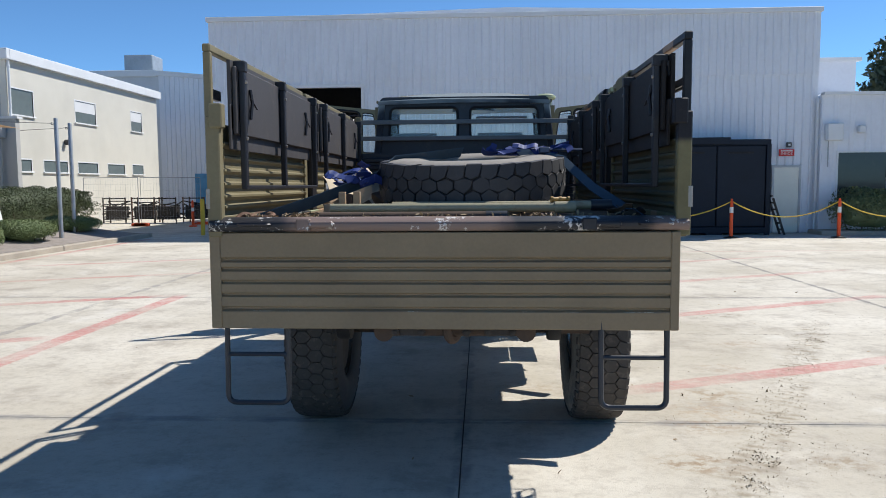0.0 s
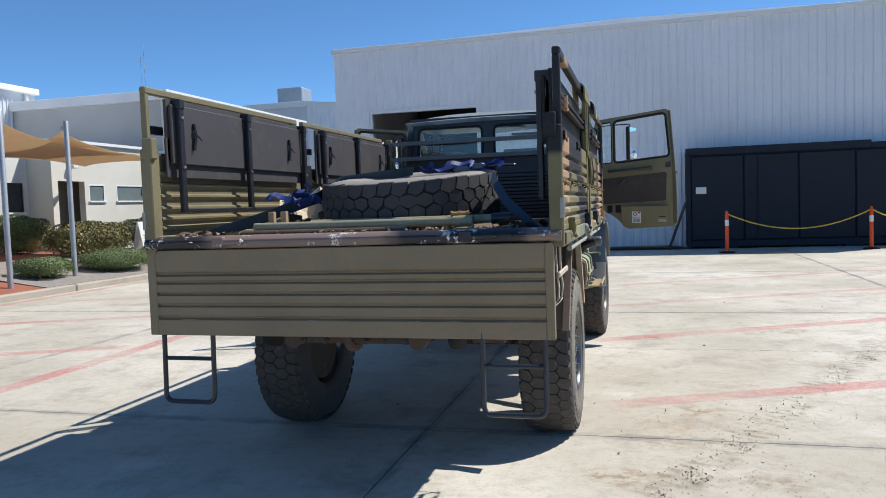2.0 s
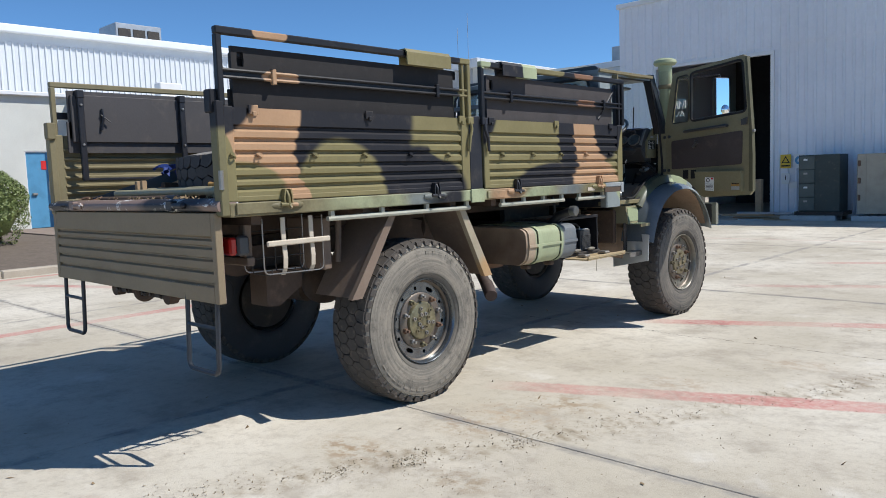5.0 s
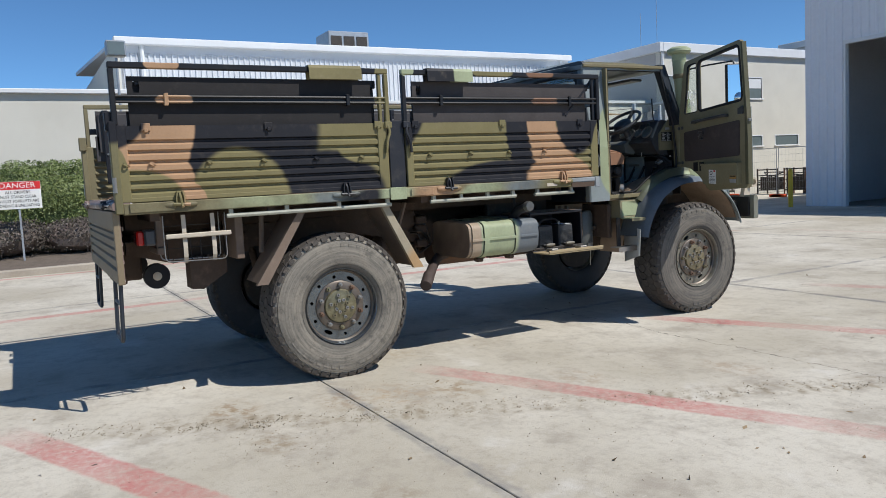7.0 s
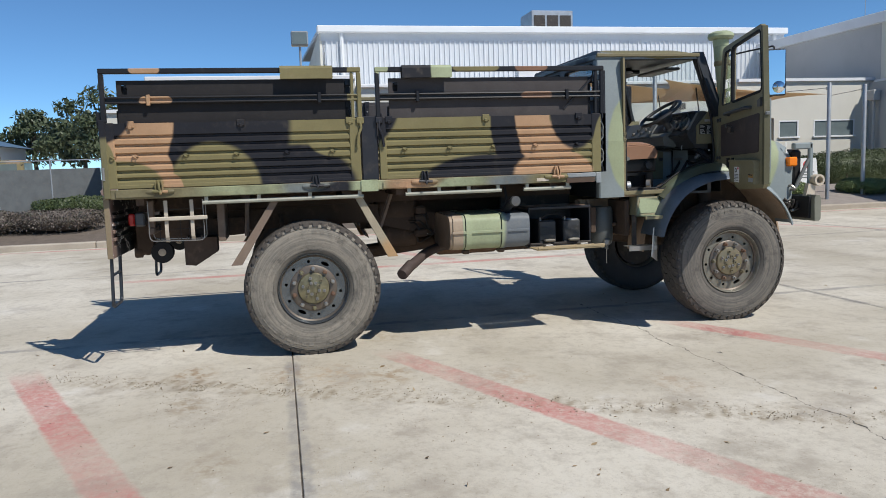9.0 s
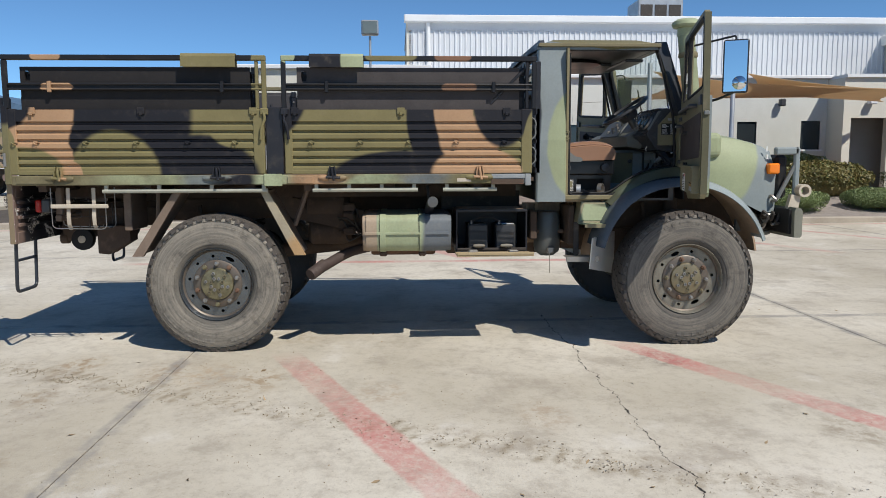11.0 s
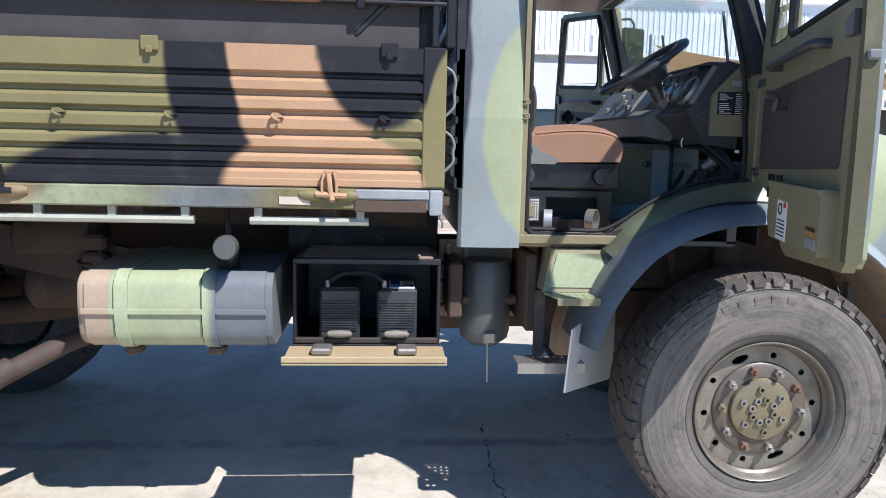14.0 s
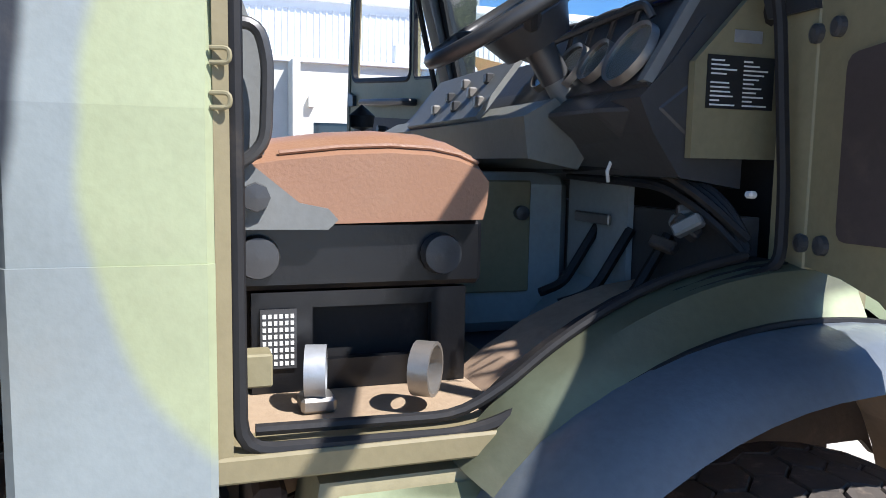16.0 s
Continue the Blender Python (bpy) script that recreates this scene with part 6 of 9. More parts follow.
for s in (-1, 1):
    part("upright", boxes((s * 1.06, s * 1.12, 2.56, 2.60, 1.43, 2.31), bevel=0.005), OLIVEP if s < 0 else BLACKP, hb)
    part("brace", tube(bmesh.new(), [(s * 1.13, 2.50, 2.28), (s * 1.13, 2.20, 1.98)], 0.014, 7), BLACKP, hb)
for z in (2.09, 2.255):
    part("cross_rail", boxes((-1.07, 1.07, 2.56, 2.585, z - 0.02, z + 0.025), bevel=0.004), GREYPLASTIC, hb)
part("subframe_web", boxes((-0.34, -0.28, 0.55, 2.56, 0.92, 1.26)), DUSTY, truck)
part("cable_tray", boxes((0.28, 0.34, 1.85, 2.56, 1.08, 1.26), bevel=0.006), SCRAP, truck)

# ---- cab ----
cab = new("cab")
cab.parent = truck
# floor, sill and the curved opening over the wheel
ARC = (3.82, 0.66, 0.745)      # front arch: centre y, z and radius


def arch(r, a0, a1, n=14):
    return [(ARC[0] + r * math.cos(radians(a)), ARC[1] + r * math.sin(radians(a))) for a in (a0 + (a1 - a0) * k / n for k in range(n + 1))]


part("cab_floor", boxes((-0.93, 0.88, 2.66, 3.45, 1.185, 1.212)), MATTING, cab)
for s in (-1, 1):
    part("door_sill", boxes((s * 0.86, s * 0.955, 2.62, 3.275, 1.205, 1.243), bevel=0.004), OLIVEP, cab)
    part("arch_strip", prism(bmesh.new(), list(reversed(arch(0.76, 92, 134, 8))) + list(arch(0.82, 92, 134, 8)), "x", s * 0.84, s * 0.925), RUBBER, cab)
    seal = [(s * 0.93, 2.874, 2.40), (s * 0.938, 2.877, 1.245), (s * 0.938, 3.20, 1.238)] + [(s * 0.94, y, z) for y, z in reversed(arch(0.806, 100, 132, 6))] + [(s * 0.935, 3.765, 1.47), (s * 0.93, 3.768, 1.60), (s * 0.915, 3.75, 1.90), (s * 0.885, 3.62, 2.42)]
    part("door_seal", tube(bmesh.new(), rounded(seal, 0.045, 4), 0.011, 8), RUBBER, cab, smooth=True)
    inner = [(s * 0.905, 2.90, 1.262), (s * 0.905, 3.20, 1.256)] + [(s * 0.905, y, z) for y, z in reversed(arch(0.835, 97, 130, 6))]
    part("kick_strip", tube(bmesh.new(), rounded(inner, 0.04, 3), 0.009, 8), RUBBER, cab, smooth=True)
    # rear corner panel with a pressed crease
    sec = [(2.60, 0.90), (2.60, 0.955), (2.612, 0.967), (2.838, 0.967), (2.848, 0.957), (2.848, 0.90)]
    bm = prism(bmesh.new(), [(s * x, y) for y, x in sec], "z", 1.19, 1.505)
    prism(bm, [(s * (x - 0.006), y) for y, x in sec], "z", 1.505, 1.70)
    top = [bm.verts.new((s * (x - 0.006), y, 1.70)) for y, x in sec]
    tip = [bm.verts.new((s * (x - 0.085), y + 0.02, 2.46)) for y, x in sec]
    for k in range(6):
        bm.faces.new((top[k], top[(k + 1) % 6], tip[(k + 1) % 6], tip[k]))
    bm.faces.new(tip)
    part("rear_pillar", bm, CABPAINT, cab)
    for z in (1.93, 2.0):
        zz = z - 0.235 if z > 1.95 else z - 0.22
        part("striker", tube(bmesh.new(), rounded([(s * 0.955, 2.845, zz - 0.008), (s * 0.962, 2.869, zz - 0.008), (s * 0.962, 2.869, zz + 0.010), (s * 0.955, 2.845, zz + 0.010)], 0.008, 3), 0.0032, 7), DOORP, cab, smooth=True)
    part("door_jamb", prism(bmesh.new(), [(s * 0.90, 2.848), (s * 0.952, 2.848), (s * 0.948, 2.868), (s * 0.90, 2.868)], "z", 1.21, 2.44), OLIVEP, cab, "olive painted door jamb")
    # windscreen pillar
    bm = bmesh.new()
    a = [bm.verts.new(v) for v in ((s * 0.84, 3.79, 1.90), (s * 0.95, 3.79, 1.90), (s * 0.95, 3.87, 1.90), (s * 0.84, 3.87, 1.90))]
    c = [bm.verts.new(v) for v in ((s * 0.835, 3.76, 2.0), (s * 0.94, 3.76, 2.0), (s * 0.94, 3.84, 2.0), (s * 0.835, 3.84, 2.0))]
    d = [bm.verts.new(v) for v in ((s * 0.80, 3.60, 2.50), (s * 0.885, 3.60, 2.50), (s * 0.885, 3.69, 2.50), (s * 0.80, 3.69, 2.50))]
    for p, q in ((a, c), (c, d)):
        for k in range(4):
            bm.faces.new((p[k], p[(k + 1) % 4], q[(k + 1) % 4], q[k]))
    bm.faces.new(a), bm.faces.new(d)
    part("windscreen_pillar", bm, DARKP, cab)
for s in (-1, 1):
    post = part("hinge_panel", boxes((s * 0.86, s * 0.955, 3.80, 3.87, 1.40, 1.92), bevel=0.008), DOORP, cab)
    part("cowl_panel", prism(bmesh.new(), [(3.665, 1.655), (3.885, 1.655), (3.885, 1.965), (3.795, 1.965), (3.665, 1.825)], "x", s * 0.795, s * 0.812), DOORP, cab)
    part("cowl_side", boxes((s * 0.845, s * 0.90, 3.872, 4.02, 1.36, 1.80), bevel=0.02), DOORP, cab)
    # ledge of the wing between the door opening and the flare
    bm = bmesh.new()
    section = ((0.90, 0.828), (0.956, 0.817), (0.975, 0.800), (1.002, 0.757), (0.995, 0.748), (0.90, 0.748))
    ribs = []
    for k in range(19):
        a = 84 + 56 * k / 18
        f = 1.0 - 0.035 * max(0.0, min(1.0, (125 - a) / 35))
        ribs.append([bm.verts.new((s * x, ARC[0] + r * (f if r < 0.81 else f * 0.25 + 0.75) * math.cos(radians(a)), ARC[1] + r * (f if r < 0.81 else f * 0.25 + 0.75) * math.sin(radians(a)))) for x, r in section])
    for p, q in zip(ribs, ribs[1:]):
        for k in range(6):
            bm.faces.new((p[k], p[(k + 1) % 6], q[(k + 1) % 6], q[k]))
    bm.faces.new(ribs[0]), bm.faces.new(ribs[-1])
    part("wing_ledge", bm, WINGTOP, cab, "olive wing ledge with its sunlit end coloured pale green", smooth=True)

# back wall with two windows
m = Matrix(((1, 0, 0, 0), (0, 0, 1, 2.64), (0, 1, 0, 0), (0, 0, 0, 1)))
wins = []
for x0, x1 in ((-0.78, -0.065), (0.065, 0.78)):
    pts = rounded([Vector((x0, 2.09, 0)), Vector((x1, 2.09, 0)), Vector((x1 - (0.02 if x1 > 0.5 else 0), 2.41, 0)), Vector((x0 + (0.02 if x0 < -0.5 else 0), 2.41, 0))], 0.06, 4, True)
    wins.append([(p.x, p.y) for p in pts])
outline = [(p.x, p.y) for p in rounded([Vector(p) for p in ((-0.955, 1.19, 0), (0.955, 1.19, 0), (0.95, 1.75, 0), (0.875, 2.52, 0), (-0.875, 2.52, 0), (-0.95, 1.75, 0))], 0.07, 4, True)]
back = part("back_wall", holed(bmesh.new(), outline, wins, 0.035, m), DARKP, cab)
for w in wins:
    part("window_seal", tube(bmesh.new(), [(x, 2.642, z) for x, z in w], 0.014, 7, True), RUBBER, back, smooth=True)
    pane = part("rear_window", holed(bmesh.new(), w, [], 0.004, m @ pose(0, 0, 0.015)), GLASS, back)
    pane.visible_shadow = False
bm = bmesh.new()
for z in (1.35, 1.5, 1.65, 1.8):
    box(bm, -0.8, 0.8, 2.625, 2.64, z, z + 0.05, 0.006)
part("pressed_rib", bm, DARKP, back)

# roof, gently crowned
bm = bmesh.new()
grid = []
for i in range(9):
    x = -0.885 + 1.77 * i / 8
    row = []
    for j in range(7):
        y = 2.61 + 1.07 * j / 6
        e = min(1.0, min(i, 8 - i) / 1.2) * min(1.0, min(j, 6 - j) / 0.9)
        row.append(bm.verts.new((x, y, 2.475 + 0.075 * e + 0.02 * math.sin(math.pi * i / 8))))
    grid.append(row)
for i in range(8):
    for j in range(6):
        bm.faces.new((grid[i][j], grid[i + 1][j], grid[i + 1][j + 1], grid[i][j + 1]))
r = bmesh.ops.extrude_face_region(bm, geom=bm.faces[:])["geom"]
bmesh.ops.translate(bm, verts=[v for v in r if isinstance(v, bmesh.types.BMVert)], vec=(0, 0, -0.04))
roof = part("cab_roof", bm, CABPAINT, cab, "olive roof", smooth=True)
for s in (-1, 1):
    part("drip_rail", boxes((s * 0.885, s * 0.905, 2.62, 3.64, 2.455, 2.485), bevel=0.004), OLIVEP, roof)
part("roof_lining", boxes((-0.84, 0.84, 2.68, 3.58, 2.43, 2.445), bevel=0.004), PLASTIC, roof)
part("sun_visor", boxes((0.12, 0.70, 3.40, 3.56, 2.36, 2.385), bevel=0.01), PLASTIC, roof)
part("roof_hatch", lathe(bmesh.new(), [(0.0, 0.0), (0.23, 0.0), (0.24, -0.03), (0.0, -0.035)], 24, Matrix.Translation((0.1, 3.1, 2.43)) @ pose(0, 0, 0, 0, -90, 0)), SEATBLACK, roof, smooth=True)
part("interior_lamp", boxes((-0.1, 0.1, 3.35, 3.45, 2.40, 2.43), bevel=0.01), PLASTIC, roof)

# windscreen
sc = new("windscreen")
sc.parent = cab
tilt = math.atan2(3.80 - 3.64, 2.47 - 1.88)
wm = Matrix.Translation((0, 3.83, 1.88)) @ pose(0, 0, 0, 90 + math.degrees(tilt))
g = part("pane", holed(bmesh.new(), [(-0.82, 0.03), (0.82, 0.03), (0.78, 0.60), (-0.78, 0.60)], [], 0.005, wm), GLASS, sc)
g.visible_shadow = False
part("screen_seal", tube(bmesh.new(), rounded([wm @ Vector(p) for p in ((-0.83, 0.02, 0), (0.83, 0.02, 0), (0.79, 0.61, 0), (-0.79, 0.61, 0))], 0.06, 4, True), 0.016, 7, True), RUBBER, sc, smooth=True)
part("header", boxes((-0.84, 0.84, 3.60, 3.68, 2.44, 2.50), bevel=0.01), DARKP, sc)
for x in (-0.45, 0.3):
    part("wiper", tube(bmesh.new(), [(x, 3.87, 1.90), (x + 0.25, 3.85, 1.93), (x + 0.30, 3.78, 2.2)], 0.007, 5), RUBBER, sc)

# doors, both swung open
def cab_door(s):
    d = new("cab_door")
    d.parent = truck
    # x of the door runs from hinge to free edge, y upright, z out of the inner face
    hinge, free = Vector((s * 0.965, 3.80, 0)), Vector((s * 1.935, 3.60, 0))
    along = (free - hinge).normalized()
    out = Vector((0, -1, 0)) - along * along.dot(Vector((0, -1, 0)))
    out.normalize()
    m = Matrix(((along.x, 0, out.x, hinge.x), (along.y, 0, out.y, hinge.y), (0, 1, 0, 0), (0, 0, 0, 1)))
    shape = [(-0.05, 1.478), (0.08, 1.468), (0.17, 1.448), (0.28, 1.385), (0.355, 1.32), (0.40, 1.26), (0.46, 1.235), (0.96, 1.258), (0.985, 1.29), (0.985, 1.62), (0.975, 1.90), (0.925, 2.55), (0.89, 2.575), (0.11, 2.505), (0.085, 2.48), (-0.02, 1.96)]
    quarter = [(p.x, p.y) for p in rounded([Vector(p) for p in ((0.065, 1.99, 0), (0.275, 2.0, 0), (0.275, 2.475, 0), (0.135, 2.462, 0))], 0.03, 3, True)]
    main = [(p.x, p.y) for p in rounded([Vector(p) for p in ((0.30, 2.0, 0), (0.925, 2.045, 0), (0.885, 2.535, 0), (0.30, 2.48, 0))], 0.05, 4, True)]
    shell = part("door_shell", holed(bmesh.new(), shape, [quarter, main], -0.036, m), DOORP, d)
    part("outer_skin", holed(bmesh.new(), [(x * 0.99 + 0.004, z + (0.012 if z < 1.6 else -0.008)) for x, z in shape[:11]] + [(0.97, 1.98), (-0.03, 1.93)], [], -0.022, m @ pose(0, 0, -0.036)), CABPAINT, d)
    part("edge_lip", holed(bmesh.new(), [(0.955, 1.29), (0.995, 1.29), (0.995, 1.62), (0.985, 1.90), (0.935, 2.555), (0.915, 2.555), (0.955, 1.9)], [], -0.045, m @ pose(0, 0, 0.005)), SHADEDOLIVE, d)
    q = part("quarter_light", holed(bmesh.new(), quarter, [], 0.004, m @ pose(0, 0, -0.025)), GLASS, d)
    q.visible_shadow = False
    part("window_seal", tube(tube(bmesh.new(), [m @ Vector((x, z, -0.01)) for x, z in quarter], 0.011, 6, True), [m @ Vector((x, z, -0.01)) for x, z in main], 0.017, 6, True), RUBBER, d, smooth=True)
    scrawl = bmesh.new()
    for x0, z0, x1, z1 in ((0.10, 2.14, 0.12, 2.22), (0.12, 2.22, 0.135, 2.14), (0.15, 2.14, 0.15, 2.22), (0.15, 2.22, 0.175, 2.19), (0.19, 2.14, 0.21, 2.22), (0.225, 2.14, 0.225, 2.22), (0.225, 2.18, 0.245, 2.18), (0.12, 2.06, 0.15, 2.11), (0.16, 2.06, 0.18, 2.11), (0.19, 2.11, 0.21, 2.06)):
        tube(scrawl, [m @ Vector((x0, z0, -0.018)), m @ Vector((x1, z1, -0.018))], 0.004, 4)
    part("chalk_marks", scrawl, PAPER, q)
    trim = part("dark_panel", holed(bmesh.new(), [(p.x, p.y) for p in rounded([Vector(p) for p in ((0.068, 1.525, 0), (0.88, 1.55, 0), (0.89, 1.87, 0), (0.066, 1.815, 0))], 0.025, 3, True)], [], 0.006, m), DOORTRIM, d)
    part("pull_handle", tube(bmesh.new(), rounded([m @ Vector(p) for p in ((0.25, 1.90, 0.0), (0.25, 1.90, 0.05), (0.72, 1.925, 0.05), (0.72, 1.925, 0.0))], 0.03), 0.016, 8), PLASTIC, d, smooth=True)
    part("window_crank", tube(bmesh.new(), rounded([m @ Vector(p) for p in ((0.36, 1.74, 0.0), (0.36, 1.74, 0.05), (0.42, 1.79, 0.055), (0.42, 1.79, 0.1))], 0.02), 0.014, 8), PLASTIC, trim, smooth=True)
    part("latch_lever", holed(bmesh.new(), [(0.88, 1.92), (0.94, 1.92), (0.94, 1.99), (0.88, 1.97)], [], 0.02, m), PLASTIC, d)
    pocket = part("door_pocket", holed(bmesh.new(), [(0.42, 1.30), (0.90, 1.29), (0.90, 1.485), (0.385, 1.49), (0.385, 1.36)], [], 0.05, m), DOORP, d)
    part("pocket_lip", holed(bmesh.new(), [(0.385, 1.475), (0.90, 1.47), (0.90, 1.488), (0.385, 1.494)], [], 0.058, m), DOORP, pocket)
    for x in (0.21, 0.305):
        part("check_slot", holed(bmesh.new(), [(x, 1.425), (x + 0.06, 1.425), (x + 0.06, 1.512), (x, 1.512)], [], 0.008, m @ pose(0, 0, 0.0)), RUBBER, d)
    tag = part("label_sheet", holed(bmesh.new(), [(0.505, 1.305), (0.605, 1.30), (0.605, 1.43), (0.505, 1.435)], [], 0.0525, m), PAPER, pocket, "white printed instruction label")
    for k in range(5):
        part("print_line", holed(bmesh.new(), [(0.515, 1.317 + k * 0.0125), (0.595, 1.315 + k * 0.0125), (0.595, 1.3185 + k * 0.0125), (0.515, 1.3205 + k * 0.0125)], [], 0.0545, m), INK, tag)
    part("print_mark", holed(bmesh.new(), ring2(0.02, 14, 0.54, 1.405), [ring2(0.014, 12, 0.54, 1.405)], 0.0545, m), INK, tag)
    part("yellow_label", holed(bmesh.new(), [(0.80, 1.345), (0.885, 1.342), (0.885, 1.372), (0.80, 1.375)], [], 0.0525, m), YELLOW, pocket, "yellow warning label")
    part("grey_label", holed(bmesh.new(), [(0.80, 1.31), (0.885, 1.307), (0.885, 1.340), (0.80, 1.343)], [], 0.0525, m), GALV, pocket, "grey printed label")
    part("print_line", holed(bmesh.new(), [(0.805, 1.364), (0.88, 1.361), (0.88, 1.370), (0.805, 1.373)], [], 0.0545, m), INK, pocket)
    part("red_mark", holed(bmesh.new(), [(0.575, 1.412), (0.598, 1.411), (0.598, 1.428), (0.575, 1.429)], [], 0.0545, m), REDP, tag)
    for x, z in ((-0.02, 1.86), (0.036, 1.862), (-0.025, 1.514), (0.03, 1.515)):
        part("hinge_bolt", lathe(bmesh.new(), [(0.017, 0), (0.016, 0.009), (0.009, 0.012), (0, 0.012)], 14, m @ Matrix.Translation((x, z, 0)) @ pose(0, 0, 0, 0, -90, 0)), PLASTIC, d)
    part("door_lock", boxes((-0.018, 0.018, -0.014, 0.014, -0.018, 0.018), bevel=0.005), GREYPLASTIC, d).matrix_basis = m @ Matrix.Translation((0.985, 1.86, -0.02))
    # mirror on its arms
    mir = new("mirror")
    mir.parent = d
    c = Vector((s * 1.47, 4.02, 2.235))
    face = pose(*c, 0, 0, 65 * s)
    part("mirror_case", turned(box(bmesh.new(), -0.092, 0.092, 0.0, 0.05, -0.20, 0.20, 0.016, None, 2), face), BLACKP, mir)
    part("mirror_glass", turned(boxes((-0.081, 0.081, -0.004, 0.0, -0.188, 0.188)), face), MIRROR, mir)
    part("wide_mirror", lathe(bmesh.new(), [(0.0, 0.030), (0.025, 0.026), (0.045, 0.014), (0.052, 0.0)], 18, face @ Matrix.Translation((0.03, -0.004, -0.125)) @ pose(0, 0, 0, 0, 0, -90)), MIRROR, mir, smooth=True)
    part("mirror_arm", tube(bmesh.new(), rounded([m @ Vector((0.12, 2.43, -0.03)), Vector((s * 1.2, 3.93, 2.455)), c + Vector((-0.03 * s, 0.01, 0.23)), c + Vector((-0.03 * s, 0.01, 0.18))], 0.04), 0.008, 7), BLACKP, mir, smooth=True)
    part("mirror_arm", tube(bmesh.new(), rounded([m @ Vector((0.10, 1.97, -0.03)), Vector((s * 1.25, 3.97, 2.0)), c + Vector((-0.03 * s, 0.01, -0.19))], 0.05), 0.010, 7), BLACKP, mir, smooth=True)
    return d


cab_door(1)
cab_door(-1)

# bonnet and grille
bm = bmesh.new()
stations = ((3.88, 0.86, 1.79), (4.05, 0.86, 1.775), (4.35, 0.855, 1.735), (4.58, 0.845, 1.68), (4.68, 0.82, 1.63), (4.72, 0.78, 1.56))
rings = []
for y, half, top in stations:
    ring = []
    low = 0.66 + math.sqrt(max(0.02, 0.75 ** 2 - (y - 3.82) ** 2)) if y < 4.5 else 1.08
    for x, z in ((-half, low), (-half - 0.015, 1.42), (-half + 0.01, top - 0.14), (-half + 0.09, top - 0.03), (-half + 0.25, top), (0, top + 0.02), (half - 0.25, top), (half - 0.09, top - 0.03), (half - 0.01, top - 0.14), (half + 0.015, 1.42), (half, low)):
        ring.append(bm.verts.new((x, y, z)))
    rings.append(ring)
for a, b in zip(rings, rings[1:]):
    for k in range(len(a) - 1):
        bm.faces.new((a[k], a[k + 1], b[k + 1], b[k]))
bm.faces.new(rings[0]), bm.faces.new(rings[-1])
bonnet = part("bonnet", bm, CABPAINT, truck, "faded green and grey bonnet", smooth=True)
for z0, z1, y in ((1.60, 1.645, 4.60), (1.535, 1.575, 4.605), (1.535, 1.54, 4.62)):
    part("chalk_mark", boxes((0.838, 0.846, y - 0.006, y + 0.006, z0, z1)), PAPER, bonnet)
part("bonnet_seam", boxes((-0.868, 0.876, 3.872, 3.882, 1.2, 1.80)), RUBBER, bonnet)
part("grille", boxes((-0.55, 0.55, 4.715, 4.735, 1.20, 1.55), bevel=0.01), BLACKP, bonnet)
for k in range(6):
    part("grille_bar", boxes((-0.55, 0.55, 4.735, 4.755, 1.22 + k * 0.055, 1.25 + k * 0.055), bevel=0.004), GREYPLASTIC, bonnet)
for s in (-1, 1):
    pod = part("air_intake_pod", box(bmesh.new(), s * 0.80, s * 0.905, 3.90, 4.19, 1.55, 1.76, 0.05, None, 3), CABPAINT, bonnet)
    part("indicator", boxes((s * 0.82, s * 0.895, 4.60, 4.70, 1.41, 1.50), bevel=0.012), AMBER, bonnet, "amber indicator lens")
    part("headlamp", lathe(bmesh.new(), [(0.11, 0.0), (0.115, 0.03), (0.09, 0.055), (0.0, 0.07)], 20, Matrix.Translation((s * 0.66, 4.71, 1.38)) @ pose(0, 0, 0, 0, 0, 90)), STEEL, bonnet, smooth=True)
    # headlamp guard and tow ring
    guard = part("lamp_guard", boxes((s * 0.84, s * 0.90, 4.655, 4.86, 1.57, 1.635), (s * 0.86, s * 0.90, 4.82, 4.87, 1.12, 1.635), bevel=0.012), CABPAINT, truck)
    part("headlamp_housing", boxes((s * 0.56, s * 0.83, 4.69, 4.80, 1.20, 1.575), bevel=0.03), RUBBER, truck)
    part("guard_brace", tube(bmesh.new(), [(s * 0.86, 4.70, 1.20), (s * 0.88, 4.83, 1.48)], 0.018, 7), GREYPLASTIC, guard)
    part("rod_tube", lathe(bmesh.new(), [(0.035, -0.05), (0.055, -0.05), (0.055, 0.05), (0.035, 0.05)], 16, Matrix.Translation((s * 0.93, 4.88, 1.27)), closed=True), CREAM, truck, smooth=True)
    part("rod_bracket", prism(bmesh.new(), [(4.78, 1.24), (4.86, 1.22), (4.84, 1.10), (4.74, 1.08)], "x", s * 0.90, s * 0.95), CREAM, truck)
    part("tow_eye", lathe(bmesh.new(), [(0.045, -0.025), (0.075, -0.025), (0.075, 0.025), (0.045, 0.025)], 18, Matrix.Translation((s * 0.62, 4.72, 0.94)), closed=True), GREYPLASTIC, truck, smooth=True)
    part("tow_lug", prism(bmesh.new(), [(4.45, 0.90), (4.66, 0.90), (4.70, 1.02), (4.6, 1.06), (4.45, 1.06)], "x", s * 0.60, s * 0.64), GREYPLASTIC, truck)
part("bumper", prism(bmesh.new(), [(4.745, 1.10), (4.76, 1.135), (4.80, 1.13), (4.815, 1.10), (4.815, 0.90), (4.80, 0.885), (4.75, 0.885)], "x", -1.08, 1.08), plain("bumper_paint", (0.20, 0.20, 0.16), 0.5, dusty=0.3), truck)
# black plate added for the shade on the back of the bumper
part("bumper_web", boxes((-1.04, 1.035, 4.72, 4.7435, 0.91, 1.12), bevel=0.004), RUBBER, truck)
rng = random.Random(9)
